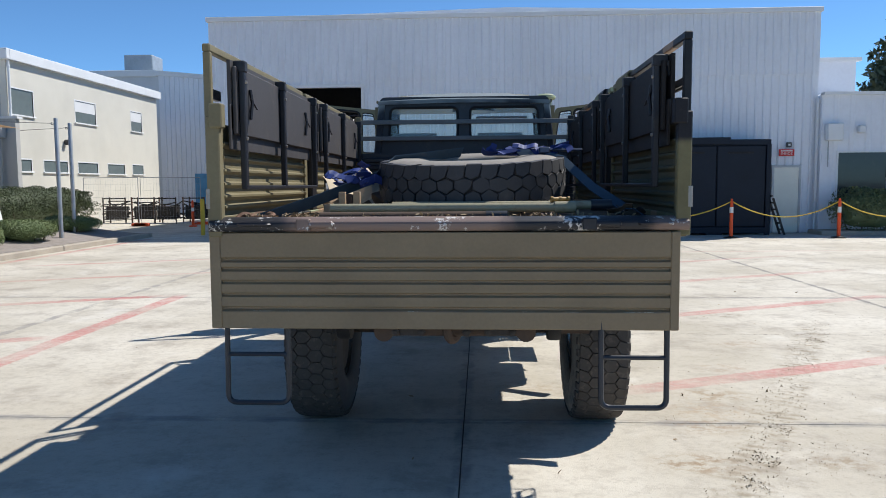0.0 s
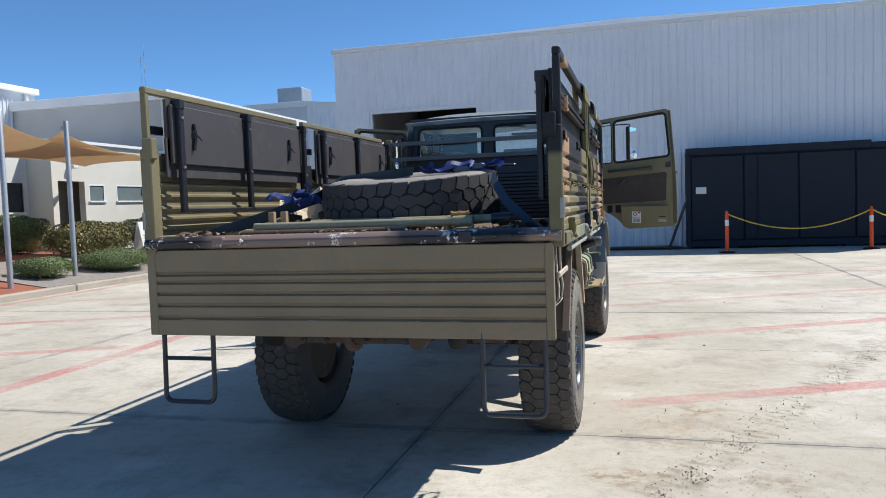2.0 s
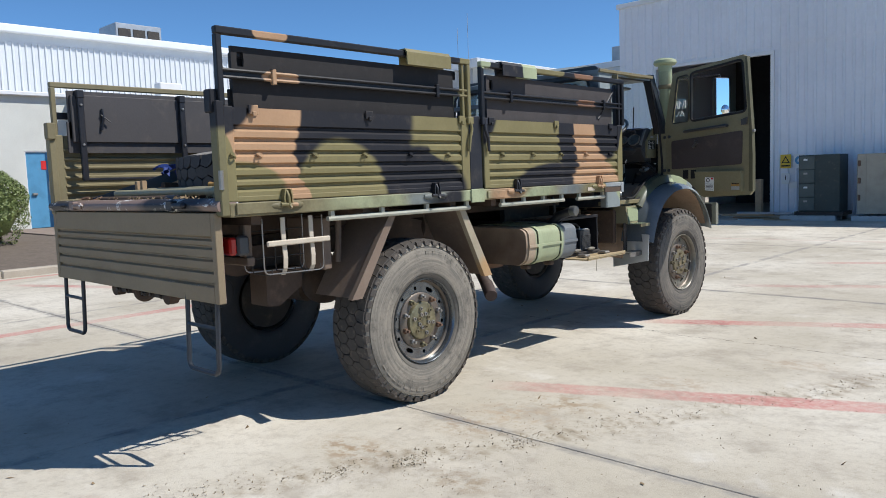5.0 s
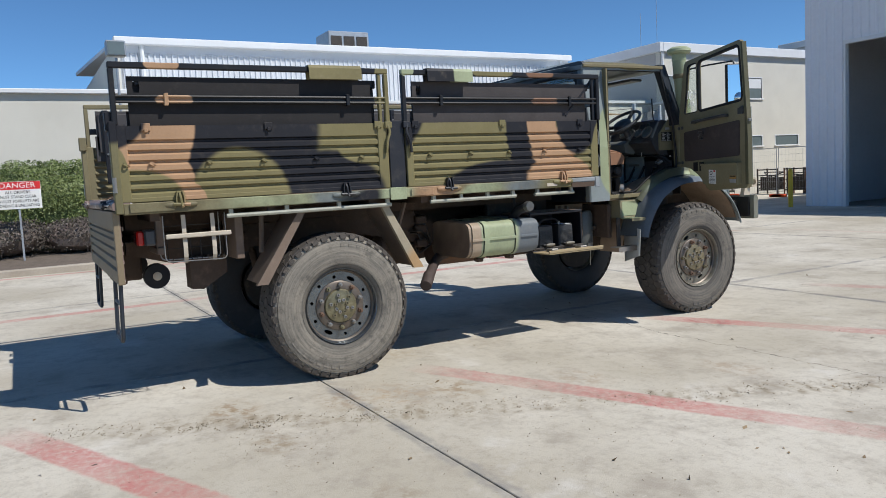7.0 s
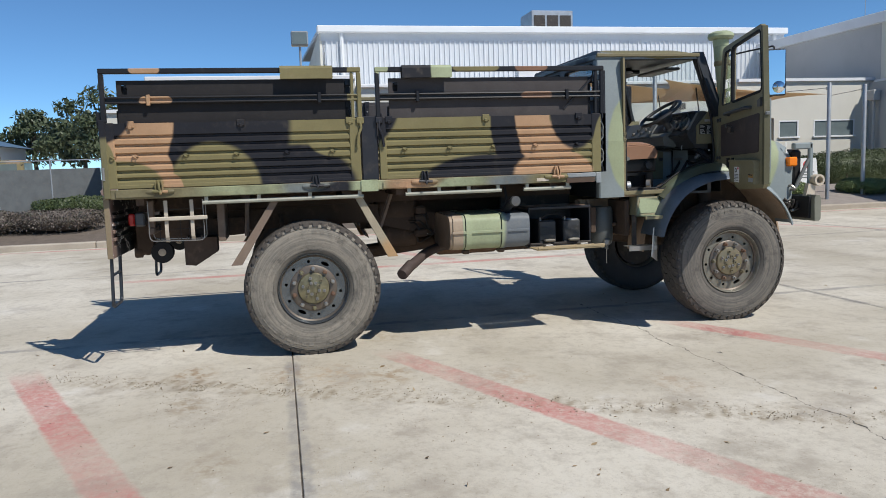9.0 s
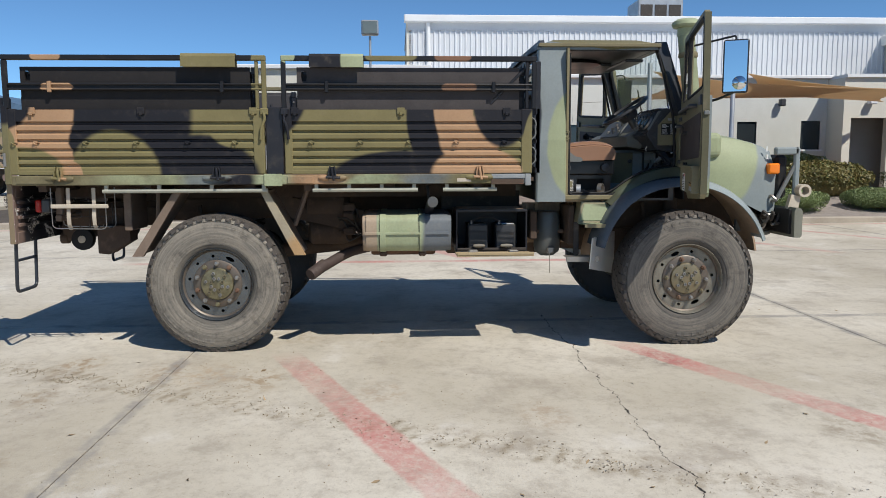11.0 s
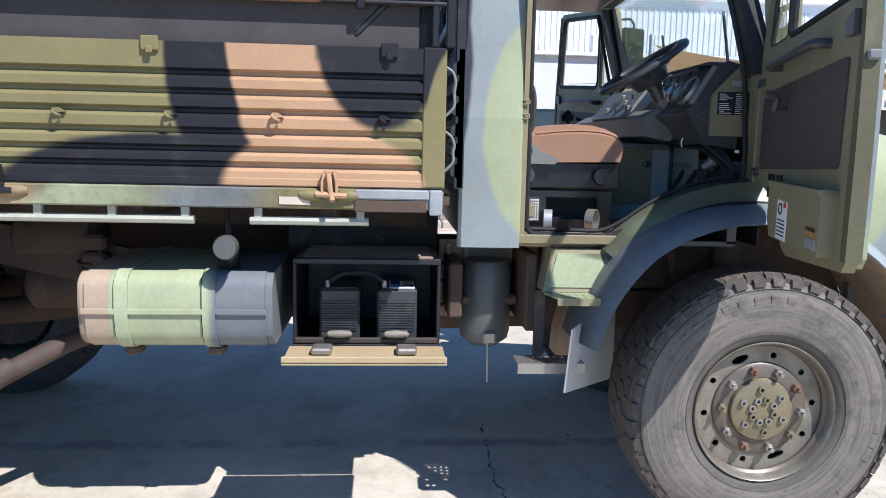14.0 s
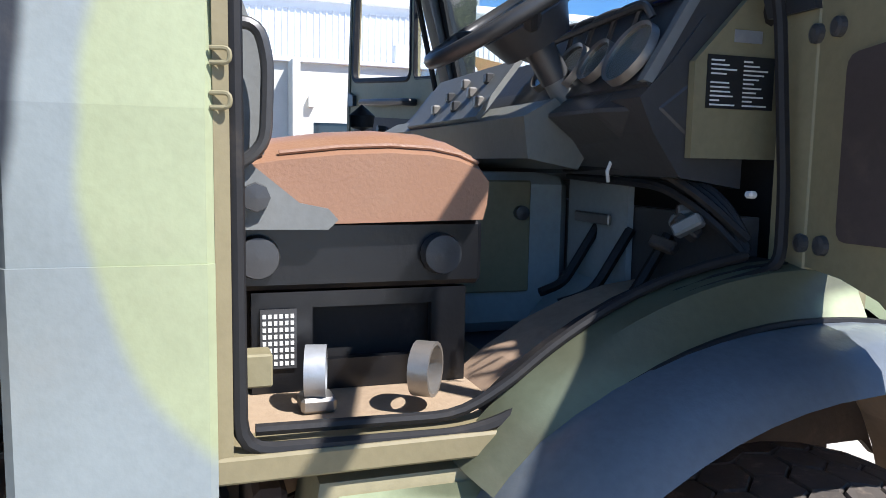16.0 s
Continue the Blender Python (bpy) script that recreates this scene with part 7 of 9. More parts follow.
for s in (1, -1):
    for k in range(9):
        y, z = rng.uniform(4.58, 4.74), rng.uniform(0.98, 1.2)
        loop = rounded([(s * 0.78, y, z), (s * rng.uniform(0.84, 0.92), y + rng.uniform(-0.05, 0.05), z), (s * 0.86, y + rng.uniform(-0.06, 0.06), z + rng.uniform(-0.09, 0.09)), (s * 0.74, y, z)], 0.02)
        part("air_line", tube(bmesh.new(), loop, 0.013, 6), SCRAP if k % 3 else STEEL, truck, smooth=True)
part("underbody_shield", boxes((-0.5, 0.5, 4.3, 4.72, 0.95, 1.2), bevel=0.03), DUSTY, truck)

# front wings: flared arch, inner liner, flap
for s in (-1, 1):
    bm = bmesh.new()
    # flare section: rolled lip from the body out to the rim
    sect = ((0.84, 0.760), (1.0, 0.760), (1.055, 0.755), (1.105, 0.741), (1.142, 0.718), (1.162, 0.690), (1.150, 0.686), (1.128, 0.706), (1.095, 0.727), (1.05, 0.741), (0.84, 0.745))
    ribs = []
    for k in range(31):
        a = radians(18 + (167 - 18) * k / 30)
        f = 1.02 - 0.06 * max(0.0, min(1.0, (math.degrees(-a) + 132) / 35))
        ribs.append([bm.verts.new((s * x, ARC[0] + r * (f if a > 1.45 else 0.96) * math.cos(a), ARC[1] + r * (f if a > 1.45 else 0.96) * math.sin(a))) for x, r in sect])
    for a, b in zip(ribs, ribs[1:]):
        for k in range(len(sect)):
            bm.faces.new((a[k], a[(k + 1) % len(sect)], b[(k + 1) % len(sect)], b[k]))
    bm.faces.new(ribs[0]), bm.faces.new(ribs[-1])
    wing_part = part("front_wing", bm, FENDER, truck, smooth=True)
    part("wing_liner", prism(bmesh.new(), arch(0.735, 7, 180, 22) + list(reversed(arch(0.72, 7, 180, 22))), "x", s * 0.52, s * 0.84), SANDY, wing_part)
    part("wing_underside", prism(bmesh.new(), arch(0.694, 22, 150, 20) + list(reversed(arch(0.684, 22, 150, 20))), "x", s * 0.845, s * 1.085), SANDY, wing_part, "dust-caked underside of the wing")
    part("inner_wing", prism(bmesh.new(), arch(0.72, 20, 165, 18) + [(3.2, 0.95), (4.45, 0.95)], "x", s * 0.50, s * 0.52), DUSTY, wing_part)
    part("wing_beading", tube(bmesh.new(), [(s * 1.0, ARC[0] + 0.757 * (1.0 - 0.035 * max(0.0, min(1.0, (125 - a) / 35))) * math.cos(radians(a)), ARC[1] + 0.757 * (1.0 - 0.035 * max(0.0, min(1.0, (125 - a) / 35))) * math.sin(radians(a))) for a in range(80, 142, 4)], 0.006, 6), RUBBER, wing_part, smooth=True)
    part("spring_strut", tube(bmesh.new(), [(s * 0.66, 3.86, 0.75), (s * 0.63, 3.84, 1.36)], 0.06, 12), DUSTY, wing_part, smooth=True)
    bm = bmesh.new()
    sheets = []
    for dx, dy in ((0.0, 0.0), (-0.004, -0.006)):
        grid = []
        for i in range(6):
            u = i / 5
            row = []
            for j in range(6):
                v = j / 5
                row.append(bm.verts.new((s * (1.17 - 0.60 * u + dx), 3.03 + 0.35 * u - 0.02 * v * (1 - u) + dy, 0.905 - v * (0.25 + 0.13 * u))))
            grid.append(row)
        sheets.append(grid)
    for g in sheets:
        for i in range(5):
            for j in range(5):
                bm.faces.new((g[i][j], g[i + 1][j], g[i + 1][j + 1], g[i][j + 1]))
    rim = [(i, 0) for i in range(5)] + [(5, j) for j in range(5)] + [(i, 5) for i in range(5, 0, -1)] + [(0, j) for j in range(5, 0, -1)]
    for (a, b), (c, d) in zip(rim, rim[1:] + rim[:1]):
        bm.faces.new((sheets[0][a][b], sheets[0][c][d], sheets[1][c][d], sheets[1][a][b]))
    part("mud_flap", bm, FLAP, wing_part, "pale grey rubber mud flap", smooth=True)
    # steps
    st = new("cab_step")
    st.parent = truck
    def plate(corners, thick):
        bm = bmesh.new()
        lo = [bm.verts.new((s * x, y, z)) for x, y, z in corners]
        hi = [bm.verts.new((s * (x - thick[0]), y - thick[1], z - thick[2])) for x, y, z in corners]
        bm.faces.new(lo), bm.faces.new(list(reversed(hi)))
        for k in range(4):
            bm.faces.new((lo[k], lo[(k + 1) % 4], hi[(k + 1) % 4], hi[k]))
        return bm
    part("step_box", plate([(0.935, 2.985, 1.185), (0.935, 3.29, 1.185), (0.99, 3.185, 1.015), (0.99, 2.945, 1.015)], (0.16, 0.0, 0.0)), DOORP, st)
    part("step_panel", plate([(0.946, 3.01, 1.168), (0.946, 3.265, 1.168), (0.989, 3.175, 1.035), (0.989, 2.965, 1.035)], (0.006, 0.0, 0.004)), STEPP if s > 0 else OLIVEP, st)
    holes = [ring2(0.0085, 6, -0.036 + 0.036 * i + 0.004 * (j % 2), -0.085 + 0.0285 * j) for i in range(3) for j in range(7)]
    part("step_tread", holed(bmesh.new(), [(-0.06, -0.115), (0.055, -0.085), (0.055, 0.085), (-0.06, 0.115)], holes, 0.006, Matrix.Translation((s * 1.05, 3.065, 1.008)) @ Matrix.Diagonal((s, 1, 1, 1))), STEPP if s > 0 else OLIVEP, st)
    part("step_front", boxes((s * 1.104, s * 1.112, 2.98, 3.15, 0.985, 1.014)), DOORP, st)
    part("lower_arm", boxes((s * 0.945, s * 0.965, 2.92, 2.965, 0.74, 1.02), bevel=0.004), SCRAP, st)
    holes = [ring2(0.011, 6, -0.03 + 0.06 * i, -0.09 + 0.03 * j) for i in range(2) for j in range(7)]
    part("lower_step", holed(bmesh.new(), [(-0.06, -0.135), (0.06, -0.135), (0.06, 0.135), (-0.06, 0.135)], holes, 0.008, Matrix.Translation((s * 1.01, 2.975, 0.735))), STEEL, st)
    part("lower_step_lip", boxes((s * 1.064, s * 1.07, 2.84, 3.11, 0.70, 0.735)), STEEL, st)

# raised air intake beside the windscreen pillar
snork = new("raised_intake")
snork.parent = truck
part("intake_pipe", tube(bmesh.new(), rounded([(0.90, 3.95, 1.70), (0.93, 3.90, 2.0), (0.94, 3.84, 2.45), (0.94, 3.83, 2.56)], 0.1), 0.068, 16), plain("pale_pipe_paint", (0.31, 0.35, 0.22), 0.5, dusty=0.1), snork, smooth=True)
part("intake_cap", lathe(bmesh.new(), [(0.07, 2.54), (0.072, 2.60), (0.105, 2.605), (0.118, 2.625), (0.112, 2.65), (0.08, 2.67), (0.0, 2.68)], 22, Matrix.Translation((0.94, 3.83, 0)) @ pose(0, 0, 0, 0, -90, 0)), plain("pale_green_paint", PALE, 0.5), snork, smooth=True)
part("intake_band", lathe(bmesh.new(), [(0.07, 2.36), (0.077, 2.37), (0.077, 2.40), (0.07, 2.41)], 18, Matrix.Translation((0.938, 3.852, 0)) @ pose(0, 0, 0, 0, -90, 0)), OLIVEP, snork, smooth=True)

# ---- inside the cab ----
for x0, x1 in ((0.14, 0.62), (-0.76, -0.28)):
    seat = new("cab_seat")
    seat.parent = truck
    top = [(2.90, 1.655), (2.965, 1.669), (3.074, 1.684), (3.167, 1.69), (3.25, 1.686), (3.305, 1.674), (3.345, 1.655), (3.366, 1.625), (3.362, 1.57), (3.354, 1.534), (3.05, 1.526), (2.90, 1.535)]
    bm = bmesh.new()
    rows = []
    for k in range(9):
        u = k / 8 * 2 - 1
        f = 1 - 0.22 * abs(u) ** 5
        rows.append([bm.verts.new(((x0 + x1) / 2 + u * (x1 - x0) / 2, 3.13 + (y - 3.13) * (1 - 0.03 * abs(u) ** 5), 1.53 + (z - 1.53) * f + 0.012 * (1 - u * u) * (z > 1.6))) for y, z in top])
    for p, q in zip(rows, rows[1:]):
        for k in range(len(top)):
            bm.faces.new((p[k], p[(k + 1) % len(top)], q[(k + 1) % len(top)], q[k]))
    bm.faces.new(rows[0]), bm.faces.new(rows[-1])
    part("seat_cushion", bm, VINYL, seat, smooth=True)
    part("seat_piping", tube(bmesh.new(), [(x1 - 0.016, 3.13 + (y - 3.13) * 0.98, 1.53 + (z - 1.53) * 0.85 + 0.0035) for y, z in top[1:7]], 0.0045, 6), VINYL, seat, smooth=True)
    bm = prism(bmesh.new(), [(p.x, p.y) for p in rounded([Vector((y, z, 0)) for y, z in ((2.76, 1.56), (2.93, 1.58), (2.955, 1.70), (2.945, 1.80), (2.915, 1.89), (2.86, 2.02), (2.80, 2.15), (2.73, 2.16), (2.72, 1.90))], 0.05, 3, True)], "x", x0, x1 - 0.01)
    bmesh.ops.bevel(bm, geom=[e for e in bm.edges if abs(e.verts[0].co.x - e.verts[1].co.x) < 1e-4], offset=0.02, segments=2, affect="EDGES")
    part("seat_back", bm, GREYPLASTIC, seat, "grey vinyl seat back", smooth=True)
    part("side_bracket", prism(bmesh.new(), [(2.86, 1.52), (3.05, 1.518), (3.068, 1.535), (3.05, 1.555), (3.0, 1.565), (2.92, 1.63), (2.86, 1.65)], "x", x1 + 0.002, x1 + 0.014), GREYPLASTIC, seat)
    part("bracket_knob", lathe(bmesh.new(), [(0.026, 0), (0.024, 0.02), (0, 0.022)], 8, Matrix.Translation((x1 + 0.012, 2.925, 1.575))), PLASTIC, seat)
    part("side_handle", tube(bmesh.new(), rounded([(x1 + 0.04, 2.87, 1.86), (x1 + 0.04, 2.93, 1.86), (x1 + 0.04, 2.945, 1.80), (x1 + 0.04, 2.94, 1.66), (x1 + 0.03, 2.88, 1.62)], 0.04), 0.011, 8), PLASTIC, seat, smooth=True)
    part("suspension_box", boxes((x0 + 0.02, x1 - 0.03, 2.86, 3.36, 1.405, 1.532), bevel=0.01), SEATBLACK, seat)
    for y in (2.93, 3.27):
        part("adjuster_knob", lathe(bmesh.new(), [(0.037, 0), (0.040, 0.012), (0.036, 0.032), (0, 0.034)], 18, Matrix.Translation((x1 - 0.03, y, 1.468))), PLASTIC, seat, smooth=True)
    m = Matrix(((0, 0, 1, x1 - 0.06), (1, 0, 0, 0), (0, 1, 0, 0), (0, 0, 0, 1)))
    part("seat_base", holed(bmesh.new(), [(2.92, 1.213), (3.33, 1.213), (3.33, 1.40), (2.92, 1.40)], [[(3.03, 1.27), (3.26, 1.27), (3.26, 1.37), (3.03, 1.37)]], 0.02, m), SEATBLACK, seat)
    part("base_core", boxes((x0 + 0.05, x1 - 0.1, 2.9, 3.33, 1.213, 1.40)), RUBBER, seat)
plate = part("code_plate", boxes((0.584, 0.587, 2.935, 3.0, 1.26, 1.37)), PLASTIC, cab, "black plate of rows and columns")
bm = bmesh.new()
for i in range(6):
    for j in range(8):
        box(bm, 0.5865, 0.5885, 2.939 + i * 0.0100, 2.945 + i * 0.0100, 1.266 + j * 0.0125, 1.2735 + j * 0.0125)
tagged(part("plate_cells", bm, PAPER, plate), kind="stuff")
for y, turn in ((3.02, 0), (3.24, 25)):
    bm = bmesh.new()
    lathe(bm, [(0.042, -0.018), (0.048, -0.018), (0.048, 0.018), (0.042, 0.018)], 20, Matrix.Translation((0.68 if not turn else 0.74, y if not turn else 3.20, 1.275 if not turn else 1.285)) @ pose(0, 0, 0, 0, 0, 30 + (turn or 48)), closed=True)
    part("belt_guide", bm, STEEL if turn else GALV, cab, smooth=True)
part("belt_anchor", boxes((0.66, 0.72, 2.99, 3.05, 1.213, 1.24), bevel=0.006), STEEL, cab)
part("belt_block", boxes((0.80, 0.85, 2.872, 2.93, 1.305, 1.355), bevel=0.003), DOORP, cab)

# dashboard
dash = new("dashboard")
dash.parent = truck
part("dash_body", prism(bmesh.new(), [(3.60, 1.70), (3.57, 1.76), (3.63, 1.82), (3.70, 1.91), (3.795, 1.915), (3.795, 1.60), (3.66, 1.62)], "x", -0.82, 0.79), PLASTIC, dash)
cowl = part("gauge_cowl", prism(bmesh.new(), [(3.62, 1.74), (3.585, 1.785), (3.70, 1.955), (3.74, 1.968), (3.795, 1.955), (3.795, 1.75)], "x", 0.20, 0.785), PLASTIC, dash)
part("cowl_edge", prism(bmesh.new(), [(3.575, 1.79), (3.672, 1.948), (3.69, 1.942), (3.595, 1.785)], "x", 0.770, 0.79), GREYPLASTIC, cowl)
for x, r in ((0.345, 0.038), (0.452, 0.052), (0.572, 0.042), (0.695, 0.060)):
    place_at = Matrix.Translation((x, 3.612, 1.845)) @ pose(0, 0, 0, -30, 0, 0) @ pose(0, 0, 0, 0, 0, -90)
    gg = part("gauge_bezel", lathe(bmesh.new(), [(r, 0.0), (r + 0.008, 0.0), (r + 0.006, 0.018), (r, 0.014)], 24, place_at, closed=True), STEEL, cowl, smooth=True)
    part("gauge_face", lathe(bmesh.new(), [(0.0, 0.006), (r, 0.006), (r, 0.0), (0, 0.0)], 24, place_at), GALV, gg)
    part("gauge_glass", lathe(bmesh.new(), [(0.0, 0.014), (r, 0.012), (r, 0.010), (0, 0.010)], 24, place_at), GLASS, gg)
part("heater_panel", prism(bmesh.new(), [(3.50, 1.745), (3.49, 1.755), (3.60, 1.90), (3.615, 1.895)], "x", -0.42, 0.195), GREYPLASTIC, dash)
for k in range(7):
    part("switch", turned(box(bmesh.new(), -0.012, 0.012, -0.012, 0.012, -0.014, 0.014, 0.004), Matrix.Translation((-0.20 + k * 0.058, 3.515 + 0.025 * (k % 3), 1.795 + 0.033 * (k % 3)))), PLASTIC if k % 2 else STEEL, dash)
part("dash_shelf", prism(bmesh.new(), [(3.50, 1.652), (3.488, 1.74), (3.56, 1.78), (3.66, 1.70), (3.62, 1.63)], "x", -0.80, 0.485), DASHGREY, dash)
bm = bmesh.new()
ends = [[bm.verts.new((x, y + d, z)) for y, z in ((3.535, 1.742), (3.60, 1.79), (3.775, 1.795), (3.775, 1.668), (3.655, 1.650))] for x, d in ((0.49, 0.0), (0.68, 0.005), (0.793, 0.070))]
for v in ends[2]:
    v.co.y = min(v.co.y, 3.79)
for p, q in zip(ends, ends[1:]):
    for k in range(5):
        bm.faces.new((p[k], p[(k + 1) % 5], q[(k + 1) % 5], q[k]))
bm.faces.new(ends[0]), bm.faces.new(ends[-1])
bmesh.ops.bevel(bm, geom=bm.edges[:], offset=0.006, segments=1, affect="EDGES")
part("lower_cowl", bm, PLASTIC, dash)
dp = part("data_plate", boxes((0.812, 0.8145, 3.690, 3.835, 1.744, 1.838)), INK, dash, "black data plate with white print")
bm = bmesh.new()
rng = random.Random(2)
for k in range(11):
    for j in range(2):
        y = 3.697 + j * 0.070
        if k not in (6,) or j:
            box(bm, 0.8145, 0.8155, y, y + rng.uniform(0.018, 0.055), 1.749 + k * 0.0078, 1.7518 + k * 0.0078)
part("plate_print", bm, PAPER, dp)
part("small_label", boxes((0.812, 0.8135, 3.745, 3.805, 1.862, 1.884)), GALV, dp)
part("papers", box(bmesh.new(), 0.26, 0.70, 3.69, 3.79, 1.958, 1.972, 0.003), BLUE, dash, "blue folder lying on the dashboard")
for k in range(5):
    x = 0.27 + 0.09 * k
    part("loose_cable", tube(bmesh.new(), rounded([(x, 3.65, 1.90), (x + 0.03, 3.65, 1.95), (x + 0.07, 3.68, 1.965), (x + 0.12, 3.72, 1.955)], 0.02), 0.006, 6), PLASTIC, dash, smooth=True)
part("cable_rail", tube(bmesh.new(), rounded([(0.24, 3.65, 1.89), (0.25, 3.64, 1.925), (0.68, 3.645, 1.945), (0.69, 3.655, 1.92)], 0.03), 0.008, 7), PLASTIC, dash, smooth=True)
rng = random.Random(6)
for k in range(9):
    dy, dz = rng.uniform(-0.03, 0.03), rng.uniform(-0.02, 0.02)
    part("wire", tube(bmesh.new(), rounded([(0.36, 3.68 + dy, 1.625 + dz * 0.5), (0.58, 3.68 + dy, 1.628 + dz), (0.72, 3.69 + dy, 1.622 + dz), (0.82, 3.72 + dy, 1.57 + dz), (0.86, 3.76, 1.50 + dz)], 0.06, 5), rng.uniform(0.006, 0.010), 6), RUBBER, dash, smooth=True)
part("loom_tie", tube(bmesh.new(), [(0.575, 3.642, 1.606), (0.58, 3.636, 1.628), (0.585, 3.642, 1.650)], 0.004, 6), PAPER, dash)
for k in range(6):
    y, z = 3.70 + rng.uniform(-0.03, 0.03), 1.53 + rng.uniform(-0.05, 0.03)
    part("plug", turned(box(bmesh.new(), -0.028, 0.028, -0.014, 0.014, -0.012, 0.012, 0.004), Matrix.Translation((0.70 + 0.02 * k, y, z)) @ pose(0, 0, 0, rng.uniform(-50, 50), rng.uniform(-50, 50), rng.uniform(0, 90))), GREYPLASTIC if k % 2 else SCRAP, dash)
part("white_plug", boxes((0.835, 0.855, 3.765, 3.782, 1.585, 1.598), bevel=0.004), PAPER, dash)
for k, (x, y) in enumerate(((0.50, 3.58), (0.36, 3.60), (0.64, 3.58))):
    part("pedal", tube(bmesh.new(), rounded([(x, 3.75, 1.50), (x, 3.66, 1.36), (x, y, 1.34)], 0.04), 0.012, 6), RUBBER, dash)
part("footwell", boxes((-0.84, 0.84, 3.76, 3.80, 1.20, 1.55), (-0.84, 0.84, 3.42, 3.80, 1.19, 1.21)), PLASTIC, cab)
COVER = plain("grey_green_cover", (0.33, 0.375, 0.375), 0.35)
part("engine_cover", boxes((-0.32, 0.22, 3.05, 3.75, 1.213, 1.62), bevel=0.03), COVER, cab)
part("cover_hatch", boxes((0.221, 0.232, 3.42, 3.63, 1.32, 1.60), bevel=0.004), DOORP, cab)
part("hatch_knob", lathe(bmesh.new(), [(0.018, 0), (0.018, 0.02), (0, 0.024)], 12, Matrix.Translation((0.232, 3.60, 1.52))), PLASTIC, cab, smooth=True)
part("pedal_wall", prism(bmesh.new(), [(3.62, 1.215), (3.755, 1.36), (3.755, 1.62), (3.74, 1.62), (3.74, 1.37), (3.60, 1.22)], "x", 0.225, 0.50), COVER, cab)
part("cover_strap", boxes((0.30, 0.46, 3.715, 3.725, 1.505, 1.530), bevel=0.003), STEEL, cab)
gl = tube(bmesh.new(), [(-0.05, 3.30, 1.5), (-0.03, 3.26, 1.72)], 0.012, 8)
lathe(gl, [(0.0, -0.03), (0.03, -0.02), (0.035, 0.01), (0.0, 0.04)], 14, Matrix.Translation((-0.03, 3.255, 1.75)) @ pose(0, 0, 0, 0, -90, 0))
part("gear_lever", gl, RUBBER, cab, smooth=True)

# steering wheel
st = new("steering_wheel")
st.parent = truck
wm = Matrix.Translation((0.455, 3.481, 1.965)) @ pose(0, 0, 0, 33.5)
part("wheel_rim", tube(bmesh.new(), [wm @ Vector((0.212 * math.cos(a), 0.212 * math.sin(a), 0)) for a in (2 * math.pi * k / 40 for k in range(40))], 0.0165, 10, True), PLASTIC, st, smooth=True)
bm = bmesh.new()
for a in (200, 340, 90):
    e = Vector((0.207 * math.cos(radians(a)), 0.207 * math.sin(radians(a)), 0))
    tube(bm, [wm @ (e * 0.15 + Vector((0, 0, -0.05))), wm @ (e * 0.5 + Vector((0, 0, -0.03))), wm @ e], 0.018, 8)
part("spoke", bm, PLASTIC, st, smooth=True)
part("horn_pad", lathe(bmesh.new(), [(0.0, 0.01), (0.085, 0.0), (0.10, -0.03), (0.075, -0.09), (0.0, -0.09)], 20, wm @ pose(0, 0, 0, 0, -90, 0)), PLASTIC, st, smooth=True)
part("steering_column", tube(bmesh.new(), [wm @ Vector((0, 0, -0.05)), wm @ Vector((0, 0, -0.17))], 0.034, 14), PLASTIC, st, smooth=True)
part("column_shroud", tube(bmesh.new(), [wm @ Vector((0, 0, -0.15)), wm @ Vector((0, 0, -0.42))], 0.03, 14), GREYPLASTIC, st, smooth=True)
part("stalk", tube(bmesh.new(), [wm @ Vector((0, 0, -0.14)), wm @ Vector((-0.16, 0.02, -0.10))], 0.008, 6), PLASTIC, st)

# ---- load on the tray ----
def on_truck(x, y, z):
    return (TX + x, TY + y, z)


spare = thing("spare_tyre", "black all-terrain spare tyre lying flat on the tray", "tyre")
spare.matrix_basis = Matrix.Translation(on_truck(0.12, -0.585, 1.622)) @ pose(0, 0, 0, 5.0, -1.2, 0) @ pose(0, 0, 0, 0, 0, 20) @ pose(0, 0, 0, 0, -90, 0) @ Matrix.Diagonal((0.89, 1, 1, 1))
part("carcass", tyre_bm(), SPARESIDE, spare, smooth=True)
part("tread_base", lathe(bmesh.new(), [(TR - 0.03, -0.150), (TR - 0.012, -0.142), (TR - 0.010, -0.06), (TR - 0.010, 0.06), (TR - 0.012, 0.142), (TR - 0.03, 0.150)], 64, closed=True), RUBBER, spare, smooth=True)
bm = hex_lugs(bmesh.new(), TR, 37, 0.0036, 0.168, 0.007, 0.46, 0.09)
part("tread", bm, SPARESHADE, spare)
part("wheel_rim", lathe(bmesh.new(), [(0.30, 0.15), (0.315, 0.165), (0.29, 0.15), (0.262, 0.05), (0.262, -0.10), (0.30, -0.15)], 40, closed=True), RIM, spare, smooth=True)
part("wheel_disc", lathe(bmesh.new(), [(0.0, 0.04), (0.20, 0.05), (0.262, 0.02), (0.262, 0.0), (0.0, 0.0)], 32), RIM, spare, smooth=True)


def ribbon(bm, pts, width, side):
    """A flat strap along a line."""
    pts, side = [Vector(p) for p in pts], Vector(side).normalized() * width / 2
    rows = [(bm.verts.new(p - side), bm.verts.new(p + side), bm.verts.new(p + side + Vector((0, 0, -0.004))), bm.verts.new(p - side + Vector((0, 0, -0.004)))) for p in pts]
    for a, b in zip(rows, rows[1:]):
        for k in range(4):
            bm.faces.new((a[k], a[(k + 1) % 4], b[(k + 1) % 4], b[k]))
    return bm


